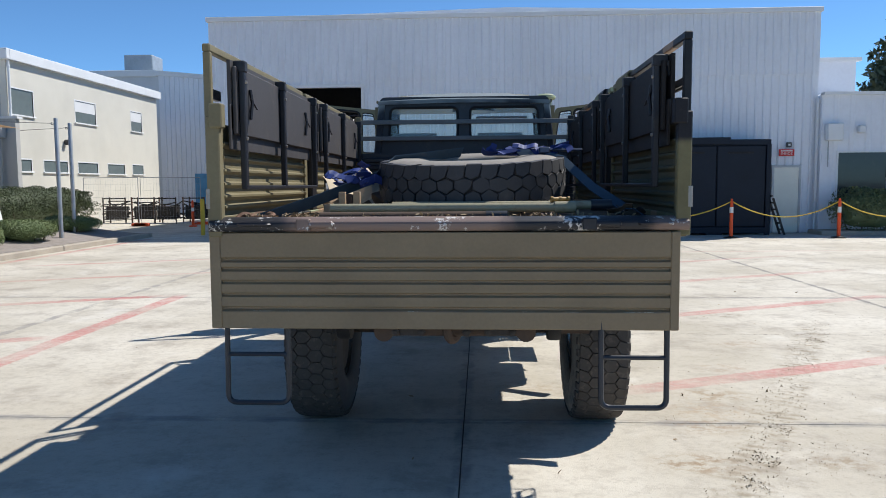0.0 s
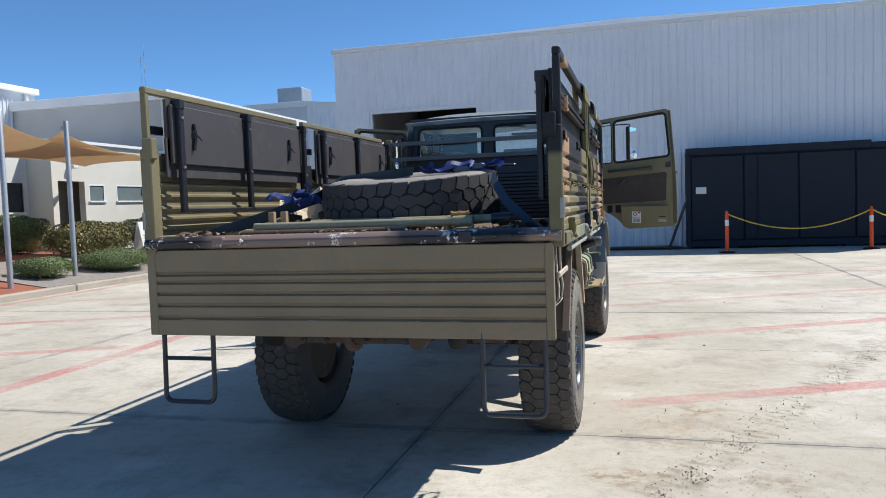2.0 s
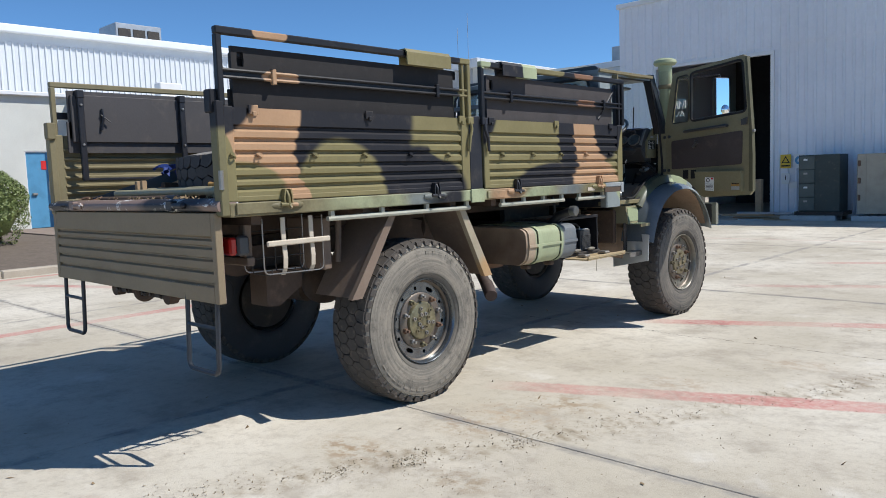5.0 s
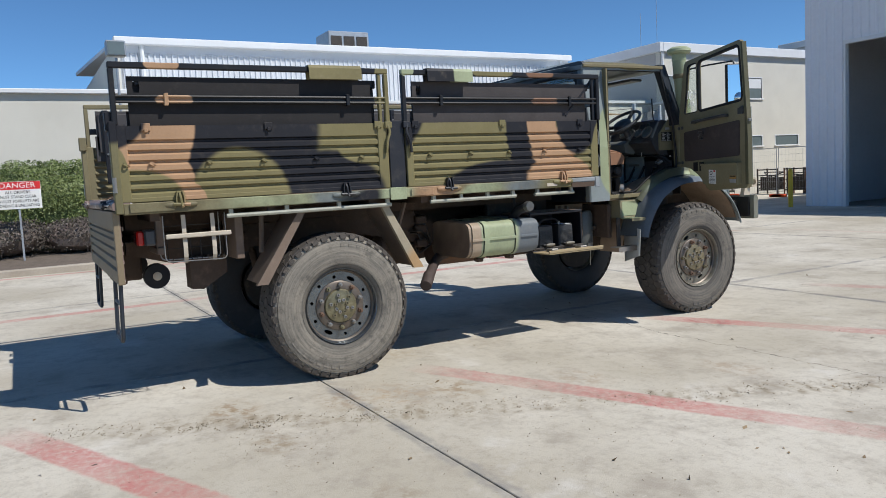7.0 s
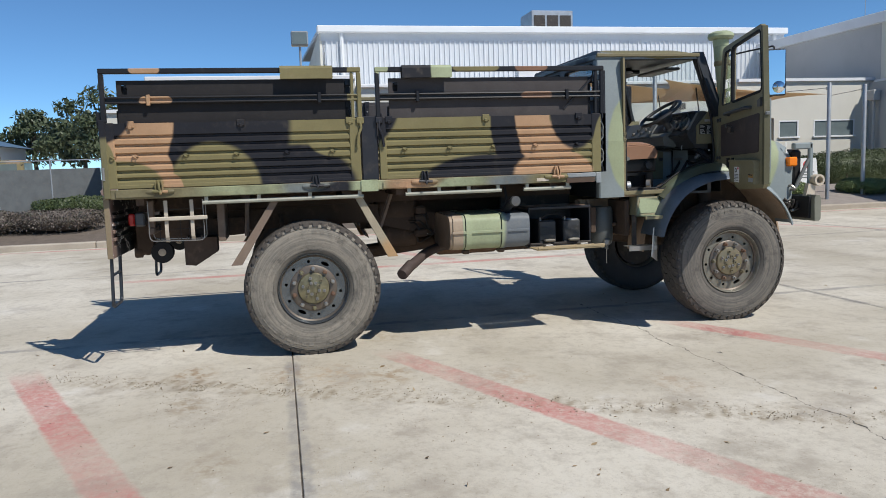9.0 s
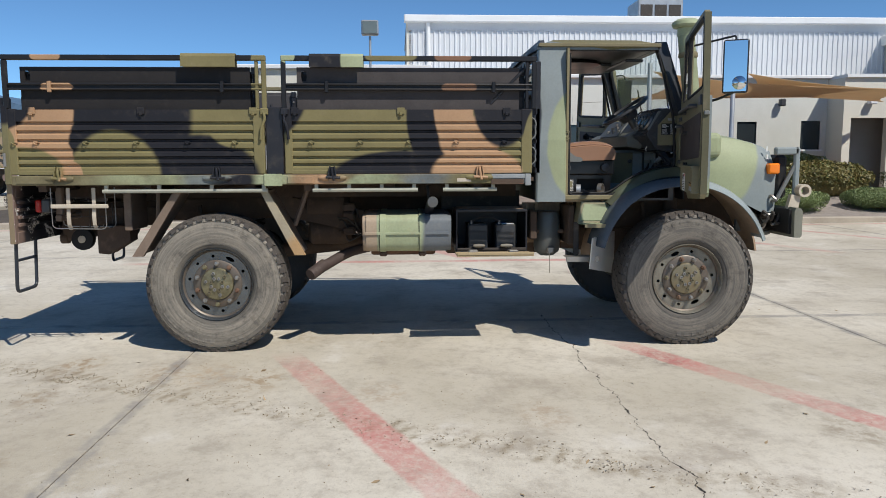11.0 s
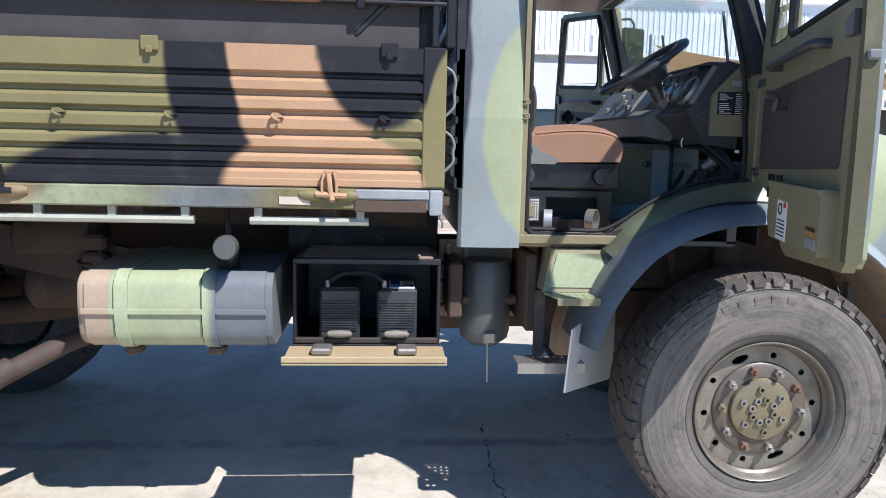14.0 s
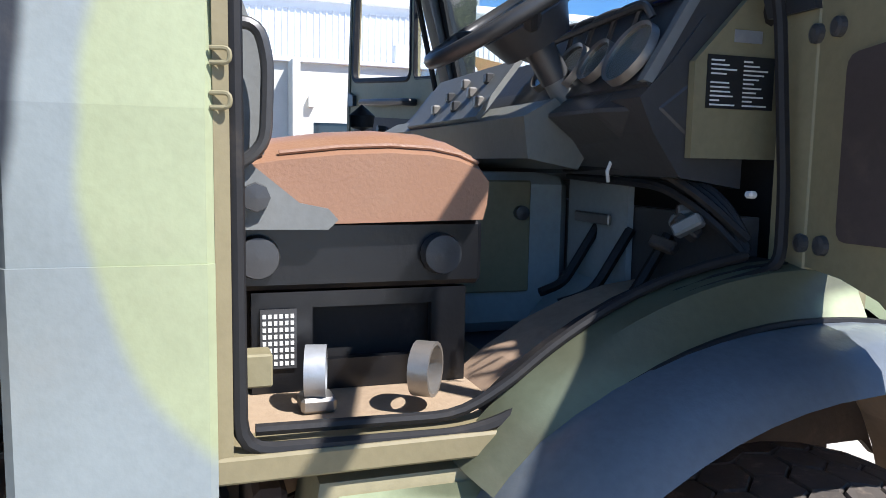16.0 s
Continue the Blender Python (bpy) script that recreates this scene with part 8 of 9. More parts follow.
def crumple(at, spread, seed, count=9, tint=BLUE):
    """Slack webbing bunched up in loops."""
    rng = random.Random(seed)
    bm = bmesh.new()
    for k in range(count):
        p = Vector(at) + Vector((rng.uniform(-1, 1) * spread[0], rng.uniform(-1, 1) * spread[1], rng.uniform(0, 1) * spread[2]))
        pts = [p]
        for j in range(6):
            p = p + Vector((rng.uniform(-0.06, 0.06), rng.uniform(-0.05, 0.05), rng.uniform(-0.03, 0.03)))
            p.z = max(p.z, at[2])
            pts.append(p)
        ribbon(bm, rounded(pts, 0.03, 3), 0.045, (rng.uniform(-1, 1), rng.uniform(-1, 1), 0.5))
    return bm


strap = thing("tie_down_strap", "blue ratchet strap drawn over the spare tyre", "strap", on_truck(0, 0, 0), group="tie-down straps")
part("webbing", ribbon(bmesh.new(), [(-1.02, -1.30, 1.43), (-0.75, -1.06, 1.53), (-0.45, -0.78, 1.66), (-0.36, -0.60, 1.76), (0.05, -0.30, 1.82)], 0.085, (0.3, -0.5, 0.8)), DARKSTRAP, strap)
tagged(part("slack", crumple((-0.55, -0.86, 1.62), (0.14, 0.10, 0.05), 3, 10), BLUE, strap), kind="stuff")
hook = tube(bmesh.new(), rounded([(-1.0, -1.28, 1.44), (-1.07, -1.34, 1.47), (-1.10, -1.38, 1.44), (-1.07, -1.42, 1.43)], 0.03), 0.014, 7)
part("hook", hook, RUST, strap)
strap = thing("tie_down_strap", "blue ratchet strap with its ratchet on the spare tyre", "strap", on_truck(0, 0, 0), group="tie-down straps")
part("webbing", ribbon(bmesh.new(), [(0.25, -0.36, 1.82), (0.50, -0.50, 1.812), (0.66, -0.66, 1.765), (0.80, -0.95, 1.60), (1.02, -1.22, 1.43)], 0.055, (0.5, 0.4, 0.6)), DARKSTRAP, strap)
tagged(part("slack", crumple((0.46, -0.50, 1.808), (0.16, 0.08, 0.03), 7, 12), BLUE, strap), kind="stuff")
part("ratchet", boxes((0.54, 0.80, -0.55, -0.50, 1.812, 1.832), (0.53, 0.60, -0.57, -0.48, 1.800, 1.842), bevel=0.008), plain("blued_ratchet_steel", (0.07, 0.085, 0.13), 0.35, 0.5, dusty=0.2), strap)
part("hook", crumple((0.98, -1.20, 1.43), (0.08, 0.10, 0.05), 12, 5, SCRAP), SCRAP, strap)

# lighter olive: the sun's highlight along the poles is put into the paint
POLEP = plain("sunlit_olive_paint", (0.34, 0.31, 0.20), 0.45, dusty=0.55, dust=(0.15, 0.11, 0.06), coarse=7)
for k, (x0, x1, y, z, tint, label) in enumerate(((-0.62, 0.66, -1.30, 1.492, POLEP, "long olive painted steel pole lying across the tray"), (-0.30, 0.86, -1.22, 1.50, POLEP, "olive painted steel pole lying across the tray"), (-0.66, 0.30, -1.38, 1.447, DUSTY, "dusty brown timber batten lying across the tray"))):
    pole = thing("pole", label, "pole", on_truck(0, 0, 0), group="poles on the tray")
    bm = tube(bmesh.new(), [(x0, y, z), (x1, y + 0.05, z)], 0.024 if k < 2 else 0.028, 10)
    part("shaft", bm, tint, pole, smooth=True)
    part("end_collar", tube(bmesh.new(), [(x1 - 0.10, y + 0.046, z), (x1 + 0.01, y + 0.05, z)], 0.031, 10), DARKP if k else tint, pole, smooth=True)
fit = thing("hose_coupling", "yellow plastic hose coupling on the tray", "coupling", on_truck(0.60, -1.235, 1.532), 12)
part("sleeve", tube(bmesh.new(), [(-0.05, 0, 0), (0.04, 0.02, 0)], 0.013, 12), YELLOW, fit, smooth=True)
for x in (-0.05, -0.005, 0.04):
    part("ring", lathe(bmesh.new(), [(0.010, -0.006), (0.017, -0.006), (0.017, 0.006), (0.010, 0.006)], 14, Matrix.Translation((x, 0.01, 0)), closed=True), YELLOW, fit)
rng = random.Random(11)
for k in range(7):
    b = thing("timber_block", "rough brown timber offcut on the tray", "timber block", on_truck(rng.uniform(-0.72, -0.42), rng.uniform(-1.12, -0.72), 1.418 + rng.uniform(0.02, 0.10)), rng.uniform(0, 180), group="timber offcuts")
    part("block", turned(box(bmesh.new(), -0.08, 0.08, -0.03, 0.03, -0.02, 0.045, 0.004), pose(0, 0, 0, rng.uniform(-35, 35), rng.uniform(-35, 35), 0)), TIMBER if k % 3 else DUSTY, b)
for x in (-0.58, -0.50):
    b = thing("timber_block", "small upright timber peg on the tray", "timber block", on_truck(x, -1.16, 1.418), group="timber offcuts")
    part("block", boxes((-0.018, 0.018, -0.018, 0.018, 0, 0.16), bevel=0.003), TIMBER, b)
card = thing("cardboard_sheet", "crumpled beige cardboard sheet beside the spare tyre", "cardboard", on_truck(-0.58, -0.66, 1.53), 25)
bm = bmesh.new()
g = [[bm.verts.new((0.09 * i - 0.18, 0.09 * j - 0.13, 0.05 * math.sin(i * 1.7 + j) + 0.08 * (j - 1) * 0.8 + 0.03 * (i % 2))) for j in range(4)] for i in range(5)]
for i in range(4):
    for j in range(3):
        bm.faces.new((g[i][j], g[i + 1][j], g[i + 1][j + 1], g[i][j + 1]))
r = bmesh.ops.extrude_face_region(bm, geom=bm.faces[:])["geom"]
bmesh.ops.translate(bm, verts=[v for v in r if isinstance(v, bmesh.types.BMVert)], vec=(0, 0, 0.006))
part("sheet", bm, plain("beige_cardboard", (0.55, 0.46, 0.33), 0.85, dusty=0.2), card)
rag = thing("folded_tarpaulin", "grey folded tarpaulin lying beside the spare tyre", "tarpaulin", on_truck(-0.66, 0.10, 1.52), 15)
bm = bmesh.new()
g = [[bm.verts.new((0.11 * i - 0.27, 0.10 * j - 0.15, 0.02 * math.sin(i * 1.3 + j * 2) + 0.16 * math.exp(-((i - 2) ** 2 + (j - 1.5) ** 2) / 5) - 0.10)) for j in range(4)] for i in range(6)]
for i in range(5):
    for j in range(3):
        bm.faces.new((g[i][j], g[i + 1][j], g[i + 1][j + 1], g[i][j + 1]))
r = bmesh.ops.extrude_face_region(bm, geom=bm.faces[:])["geom"]
bmesh.ops.translate(bm, verts=[v for v in r if isinstance(v, bmesh.types.BMVert)], vec=(0, 0, 0.12))
part("cloth", bm, plain("grey_tarpaulin", (0.30, 0.31, 0.33), 0.7, dusty=0.3), rag, smooth=True)
chain = thing("chain_hook", "rusty towing shackle lying on the tray", "shackle", on_truck(-0.98, -1.34, 1.44))
part("bow", tube(bmesh.new(), rounded([(-0.05, 0, 0), (-0.05, 0.07, 0.02), (0.05, 0.07, 0.02), (0.05, 0, 0)], 0.045, 5), 0.018, 8), RUST, chain, smooth=True)
part("pin", tube(bmesh.new(), [(-0.08, 0, 0.004), (0.08, 0, 0.004)], 0.014, 8), RUST, chain)


def scatter(name, label, category, count, where, size, material, seed, flat=0.5):
    """Loose flakes strewn over an area: one object."""
    rng = np.random.default_rng(seed)
    c = np.array([where(*rng.random(3)) for _ in range(count)])
    n = rng.normal(size=(count, 3)) * (flat, flat, 1.0)
    n /= np.linalg.norm(n, axis=1)[:, None]
    u = np.cross(n, rng.normal(size=(count, 3)))
    u /= np.linalg.norm(u, axis=1)[:, None]
    v = np.cross(n, u)
    s = size * rng.uniform(0.5, 1.3, (count, 1))
    a = 0.42 * rng.uniform(0.6, 1.2, (count, 1))
    pts = np.stack((c - u * s, c + v * s * a, c + u * s, c - v * s * a), 1).reshape(-1, 3)
    me = bpy.data.meshes.new(name)
    me.from_pydata(pts.tolist(), [], np.arange(count * 4).reshape(-1, 4).tolist())
    me.materials.append(material)
    ob = new(name, me)
    return tagged(ob, label, category, kind="stuff") if label else ob


DRY = leafy("litter_flakes", (0.11, 0.07, 0.035), (0.42, 0.31, 0.18), 0.8)
scatter("leaf_litter", "dry leaves and twigs lying along the tray", "leaf litter", 1700, lambda a, b, c: on_truck(-1.05 + 2.0 * a ** 1.7, -1.43 + 0.42 * b * (1 if a < 0.45 else 0.45), 1.422 + 0.045 * c * c), 0.016, DRY, 5, 0.9)

# small stones, mud flakes and leaf scraps on the concrete
PEBBLE = leafy("mud_flakes", (0.13, 0.10, 0.065), (0.36, 0.29, 0.20), 0.9)


def strewn(a, b, c):
    spot = ((2.0, 4.4, 0.55, 0.3), (3.2, 5.1, 1.4, 0.9), (1.7, 5.3, 0.5, 0.5), (3.6, 8.4, 1.6, 1.4), (2.4, 7.2, 1.4, 1.6), (4.6, 6.4, 2.0, 1.6), (2.6, 3.2, 1.5, 1.2), (0.0, 6.0, 6.5, 6.0))[int(a * 7.999)]
    ang, r = b * 50.0, math.sqrt(c)
    return (spot[0] + spot[2] * r * math.cos(ang), spot[1] + spot[3] * r * math.sin(ang), 0.003)


scatter("mud_crumbs", "dried mud crumbs and leaf scraps on the concrete", "debris", 1700, strewn, 0.0065, PEBBLE, 8, 0.25)

def trail(a, b, c):
    d, w = 0.1 + 6.5 * a ** 1.4, 0.22 * (b + c - 1.0)
    if b * 997 % 1 < 0.25:
        # thicker heaps where the lugs let go
        spot = (1.05, 1.45, 2.1, 5.3)[int(c * 997 % 1 * 3.999)]
        d, w = spot + 0.16 * (a - 0.5) + 0.3 * w, 0.16 * (b - 0.5) - 0.05
    return (0.95 + d * 0.454 - w * 0.891, 3.1 + d * 0.891 + w * 0.454, 0.004)


scatter("mud_clods", "small dry clods of mud fallen from a tyre", "debris", 1200, trail, 0.0085, leafy("pale_mud", (0.12, 0.092, 0.06), (0.33, 0.27, 0.18), 0.9), 21, 0.3)
scatter("leaf_scraps", "scattered brown leaves on the concrete", "debris", 130, lambda a, b, c: (-1 + 7.5 * a, -1 + 13 * b, 0.004), 0.024, DRY, 18, 0.2)


# ---- planting ----
def bush(name, label, at, half, count, leaf, material, seed, category="bush", group="", square=2.6, rough=0.16):
    """A clipped or rounded shrub: twigs inside, a ragged shell of leaves outside."""
    b = thing(name, label, category, at, group=group)
    rng = np.random.default_rng(seed)
    d = rng.normal(size=(count, 3))
    d[:, 2] = np.abs(d[:, 2]) * np.where(rng.random(count) < 0.82, 1, -0.5)
    d /= (np.abs(d) ** square).sum(1)[:, None] ** (1 / square)
    lump = np.array([noise.noise(Vector((p * 2.3 + seed).tolist())) for p in d * np.array(half)])
    r = (1 - rough * rng.random(count) ** 1.5 * 2.2) * (1 + 0.22 * lump)
    c = d * r[:, None] * np.array(half) + (0, 0, half[2] * 0.9)
    c[:, 2] = np.maximum(c[:, 2], 0.02)
    n = d + rng.normal(size=(count, 3)) * 0.75
    n /= np.linalg.norm(n, axis=1)[:, None]
    u = np.cross(n, rng.normal(size=(count, 3)))
    u /= np.linalg.norm(u, axis=1)[:, None]
    v = np.cross(n, u)
    s = leaf * rng.uniform(0.6, 1.3, (count, 1))
    pts = np.stack((c - u * s, c + v * s * 0.5, c + u * s, c - v * s * 0.5), 1).reshape(-1, 3)
    me = bpy.data.meshes.new("foliage")
    me.from_pydata(pts.tolist(), [], np.arange(count * 4).reshape(-1, 4).tolist())
    me.materials.append(material)
    o = new("foliage", me)
    o.parent = b
    o["kind"] = "stuff"
    bm = bmesh.new()
    bmesh.ops.create_icosphere(bm, subdivisions=3, radius=1.0)
    for w in bm.verts:
        p = w.co.copy()
        p /= (abs(p.x) ** square + abs(p.y) ** square + abs(p.z) ** square) ** (1 / square)
        k = 0.76 + 0.12 * noise.noise(p * 2 + Vector((seed, 0, 0)))
        w.co = Vector((p.x * half[0] * k, p.y * half[1] * k, max(-half[2] * 0.85, p.z * half[2] * k) + half[2] * 0.9))
    part("inner_growth", bm, material, b, smooth=True)
    stems = bmesh.new()
    rr = random.Random(seed)
    for k in range(6):
        x, y = rr.uniform(-0.5, 0.5) * half[0], rr.uniform(-0.6, 0.6) * half[1]
        tube(stems, [(x, y, -0.1), (x * 1.3, y * 1.2, half[2] * 0.8)], 0.02, 5)
    tagged(part("stem", stems, BARK, b), kind="stuff")
    return b


bush("hedge", "tall dense green hedge behind the danger sign", (-14.4, 4.0, 0.26), (1.1, 2.80, 1.07), 52000, 0.030, LEAF, 21, "hedge", square=3.4, rough=0.11)
bush("hedge", "green hedge further along the planting bed", (-16.2, -0.6, 0.34), (0.9, 1.3, 0.36), 9000, 0.034, LEAFSHADE, 22, "hedge")
for k, (y, h) in enumerate(((4.5, 0.42), (2.7, 0.44), (-0.3, 0.30), (-2.0, 0.32))):
    bush("flowering_shrub", "low dark shrub with purple flowers beside the kerb", (-12.55, y, 0.24), (0.75, 1.15, h), 9000, 0.026, LEAFPURPLE, 30 + k, "shrub", "purple shrubs")
bush("round_bush", "large rounded green bush beside the blue door", (-14.1, 6.65, 0.42), (0.80, 0.95, 0.88), 18000, 0.030, LEAF, 41, rough=0.08)
for k, (x, y, a, b, h, n) in enumerate(((-11.85, 16.6, 0.78, 0.95, 0.30, 22000), (-11.9, 19.0, 0.80, 0.80, 0.30, 18000), (-12.5, 22.3, 0.85, 0.72, 0.27, 16000), (-11.95, 14.35, 0.60, 0.62, 0.24, 12000))):
    bush("mound_shrub", "low rounded grey-green shrub beside the kerb", (x, y, 0.20 + 0.02 * k), (a, b, h), n, 0.019, LEAFMOUND, 50 + k, "shrub", "mounded shrubs", 2.3, 0.08)
bush("photinia_bush", "leafy bush with red-tipped leaves beside the path", (-14.5, 19.0, 0.34), (0.85, 1.35, 0.58), 14000, 0.042, LEAFRED, 61)
bush("hedge", "long clipped hedge along the office wall with shade-darkened leaves", (-15.9, 25.9, 0.20), (0.85, 3.8, 0.74), 42000, 0.028, LEAFSHADE, 62, "hedge", square=3.0, rough=0.08)
bush("clipped_bush", "dark clipped bush beside the cream office wall", (-18.2, 20.2, 0.47), (0.65, 0.9, 0.66), 8000, 0.035, LEAF, 63, square=3.0, rough=0.08)
bush("clipped_bush", "clipped bush beside the office wing window", (12.0, 23.95, 0.13), (1.1, 0.5, 0.68), 4500, 0.045, LEAFGREY, 64, square=3.0)


def tree(at, height, spread, seed, label, count=5200, leaf=0.22):
    t = thing("tree", label, "tree", at, group="distant trees")
    rr = random.Random(seed)
    trunk = bmesh.new()
    top = Vector((rr.uniform(-0.4, 0.4), rr.uniform(-0.4, 0.4), height * 0.6))

    def limb(a, b, r0, r1):
        ring = []
        d = (b - a).normalized()
        u = d.orthogonal().normalized()
        w = d.cross(u)
        for p, r in ((a, r0), ((a + b) / 2 + u * 0.15, (r0 + r1) / 2), (b, r1)):
            ring.append([trunk.verts.new(p + (u * math.cos(x) + w * math.sin(x)) * r) for x in (2 * math.pi * k / 7 for k in range(7))])
        for p, q in zip(ring, ring[1:]):
            for k in range(7):
                trunk.faces.new((p[k], p[(k + 1) % 7], q[(k + 1) % 7], q[k]))
    limb(Vector((0, 0, -0.2)), top, 0.28, 0.12)
    clumps = []
    for k in range(16):
        a = rr.uniform(0, 6.28)
        z = height * rr.uniform(0.42, 0.97)
        reach = spread * (1.0 - 0.55 * abs(z / height - 0.62) / 0.4) * rr.uniform(0.45, 1.0)
        p = Vector((math.cos(a) * reach, math.sin(a) * reach, z))
        limb(top * rr.uniform(0.5, 1.0), p, 0.07, 0.02)
        clumps.append((p, spread * rr.uniform(0.28, 0.5)))
    part("trunk", trunk, BARK, t, smooth=True)
    rng = np.random.default_rng(seed)
    pts = []
    pick = rng.integers(0, len(clumps), count)
    d = rng.normal(size=(count, 3))
    d /= np.linalg.norm(d, axis=1)[:, None]
    rad = rng.random(count) ** 0.5
    c = np.array([clumps[i][0][:] for i in pick]) + d * (rad * np.array([clumps[i][1] for i in pick]))[:, None] * (1, 1, 0.75)
    u = rng.normal(size=(count, 3))
    u[:, 2] -= 0.6
    u /= np.linalg.norm(u, axis=1)[:, None]
    v = np.cross(u, rng.normal(size=(count, 3)))
    v /= np.linalg.norm(v, axis=1)[:, None]
    s = leaf * rng.uniform(0.6, 1.3, (count, 1))
    q = np.stack((c - u * s, c + v * s * 0.4, c + u * s, c - v * s * 0.4), 1).reshape(-1, 3)
    me = bpy.data.meshes.new("crown")
    me.from_pydata(q.tolist(), [], np.arange(count * 4).reshape(-1, 4).tolist())
    me.materials.append(LEAFDARK)
    o = new("crown", me)
    o.parent = t
    o["kind"] = "stuff"
    return t


for k, (x, y, h, sp) in enumerate(((-60, -7.6, 8.4, 3.2), (-63, -3.2, 8.6, 2.8), (-64, -11.5, 8.2, 3.2), (-66, -23, 9.4, 3.0), (-70, -17, 8.0, 3.0), (24.9, 45, 11.6, 2.9), (28.5, 49, 10.0, 3.0), (-62, 2.5, 8.3, 2.6))):
    tree((x, y, -0.1), h, sp, 70 + k, "grey-green gum tree beyond the buildings", 4200, 0.24)

# ---- yard furniture ----
def bollard(x, y):
    b = thing("safety_bollard", "orange plastic bollard with white bands on a black base", "bollard", (x, y, 0), group="bollards by the container")
    part("base", lathe(bmesh.new(), [(0.0, 0.05), (0.06, 0.05), (0.21, 0.03), (0.22, 0.0), (0.0, 0.0)], 8, pose(0, 0, 0, 0, -90, 0)), RUBBER, b)
    part("post", lathe(bmesh.new(), [(0.055, 0.04), (0.048, 1.05), (0.04, 1.08), (0.0, 1.09)], 14, pose(0, 0, 0, 0, -90, 0)), ORANGE, b, smooth=True)
    part("cap", lathe(bmesh.new(), [(0.03, 1.08), (0.035, 1.11), (0.03, 1.15), (0.0, 1.16)], 10, pose(0, 0, 0, 0, -90, 0)), ORANGE, b, smooth=True)
    part("band", lathe(bmesh.new(), [(0.051, 0.74), (0.054, 0.75), (0.053, 0.90), (0.050, 0.91)], 14, pose(0, 0, 0, 0, -90, 0)), WHITEP, b, "white reflective band")


POSTS = [(0.3, 21.6), (3.62, 22.0), (7.35, 22.6), (10.4, 22.5), (13.4, 22.4)]
for x, y in POSTS[1:]:
    bollard(x, y)
for k, (p, q) in enumerate(zip(POSTS[1:], POSTS[2:])):
    rope = thing("barrier_chain", "yellow plastic barrier chain sagging between orange bollards", "chain", group="barrier chains")
    pts = [(p[0] + (q[0] - p[0]) * t, p[1] + (q[1] - p[1]) * t, 1.08 - 0.62 * 4 * t * (1 - t) * 0.75) for t in (i / 20 for i in range(21))]
    part("links", tube(bmesh.new(), pts, 0.018, 6), YELLOWROPE, rope)

# signs
sign = thing("danger_sign", "white warning board with a red danger heading on a steel post", "sign", (-11.8, 3.2, 0.15), 90)
part("post", boxes((-0.02, 0.02, 0.012, 0.04, 0.0, 1.70)), GALV, sign)
part("board", boxes((-0.43, 0.43, -0.004, 0.008, 1.16, 1.73), bevel=0.002), PAPER, sign)
part("heading", boxes((-0.425, 0.425, -0.008, -0.004, 1.565, 1.725)), REDP, sign, "red heading panel")
words("DANGER", 0.155, 0, Matrix.Translation((0, -0.011, 1.645)) @ pose(0, 0, 0, 90), PAPER, sign, wide=0.66)
for k, (line, wide) in enumerate((("ALL DRIVERS", 0.46), ("MUST STAND CLEAR", 0.66), ("WHILST FORKLIFTS ARE", 0.76), ("LOADING & UNLOADING", 0.76))):
    words(line, 0.085, 0, Matrix.Translation((0, -0.007, 1.505 - k * 0.092)) @ pose(0, 0, 0, 90), INK, sign, wide=wide)

aframe = thing("a_frame_sign", "white folding pavement sign with a red prohibition ring", "sign", (-14.95, 22.2, 0.44), 70)
for s in (-1, 1):
    lean = Matrix.Translation((0, s * 0.02, 0.95)) @ pose(0, 0, 0, s * 16)
    b = part("panel", turned(boxes((-0.30, 0.30, -0.012, 0.012, -0.98, 0.0), bevel=0.01), lean), PAPER, aframe)
    if s < 0:
        part("ring", turned(holed(bmesh.new(), ring2(0.13, 24), [ring2(0.10, 24)], 0.003, pose(0, -0.016, -0.22, 90)), lean), REDP, b)
        part("pictogram", turned(boxes((-0.03, 0.03, -0.016, -0.013, -0.30, -0.14)), lean), INK, b)
        for k in range(3):
            part("print_line", turned(boxes((-0.2, 0.2 - 0.05 * k, -0.015, -0.013, -0.50 - k * 0.09, -0.46 - k * 0.09)), lean), GREYPLASTIC, b)
        part("shield_mark", turned(boxes((-0.06, 0.06, -0.015, -0.013, -0.88, -0.78), bevel=0.004), lean), BLUEP, b)

red = thing("door_sign", "small red sign with white lettering above the side door", "sign", (9.79, 24.905, 0))
part("board", boxes((-0.24, 0.24, 0, 0.012, 2.47, 2.68)), REDP, red)
part("print_line", boxes((-0.19, 0.19, -0.004, 0, 2.61, 2.65)), PAPER, red)
words("INSIDE", 0.11, 0, Matrix.Translation((0, -0.003, 2.54)) @ pose(0, 0, 0, 90), PAPER, red, wide=0.36)
lamp = thing("door_lamp", "small dark square lamp above the side door", "lamp", (9.84, 24.93, 2.74))
part("housing", boxes((-0.08, 0.08, -0.10, 0.0, 0, 0.16), bevel=0.012), PLASTIC, lamp)
part("lens", boxes((-0.035, 0.035, -0.105, -0.10, 0.05, 0.11)), PAPER, lamp)

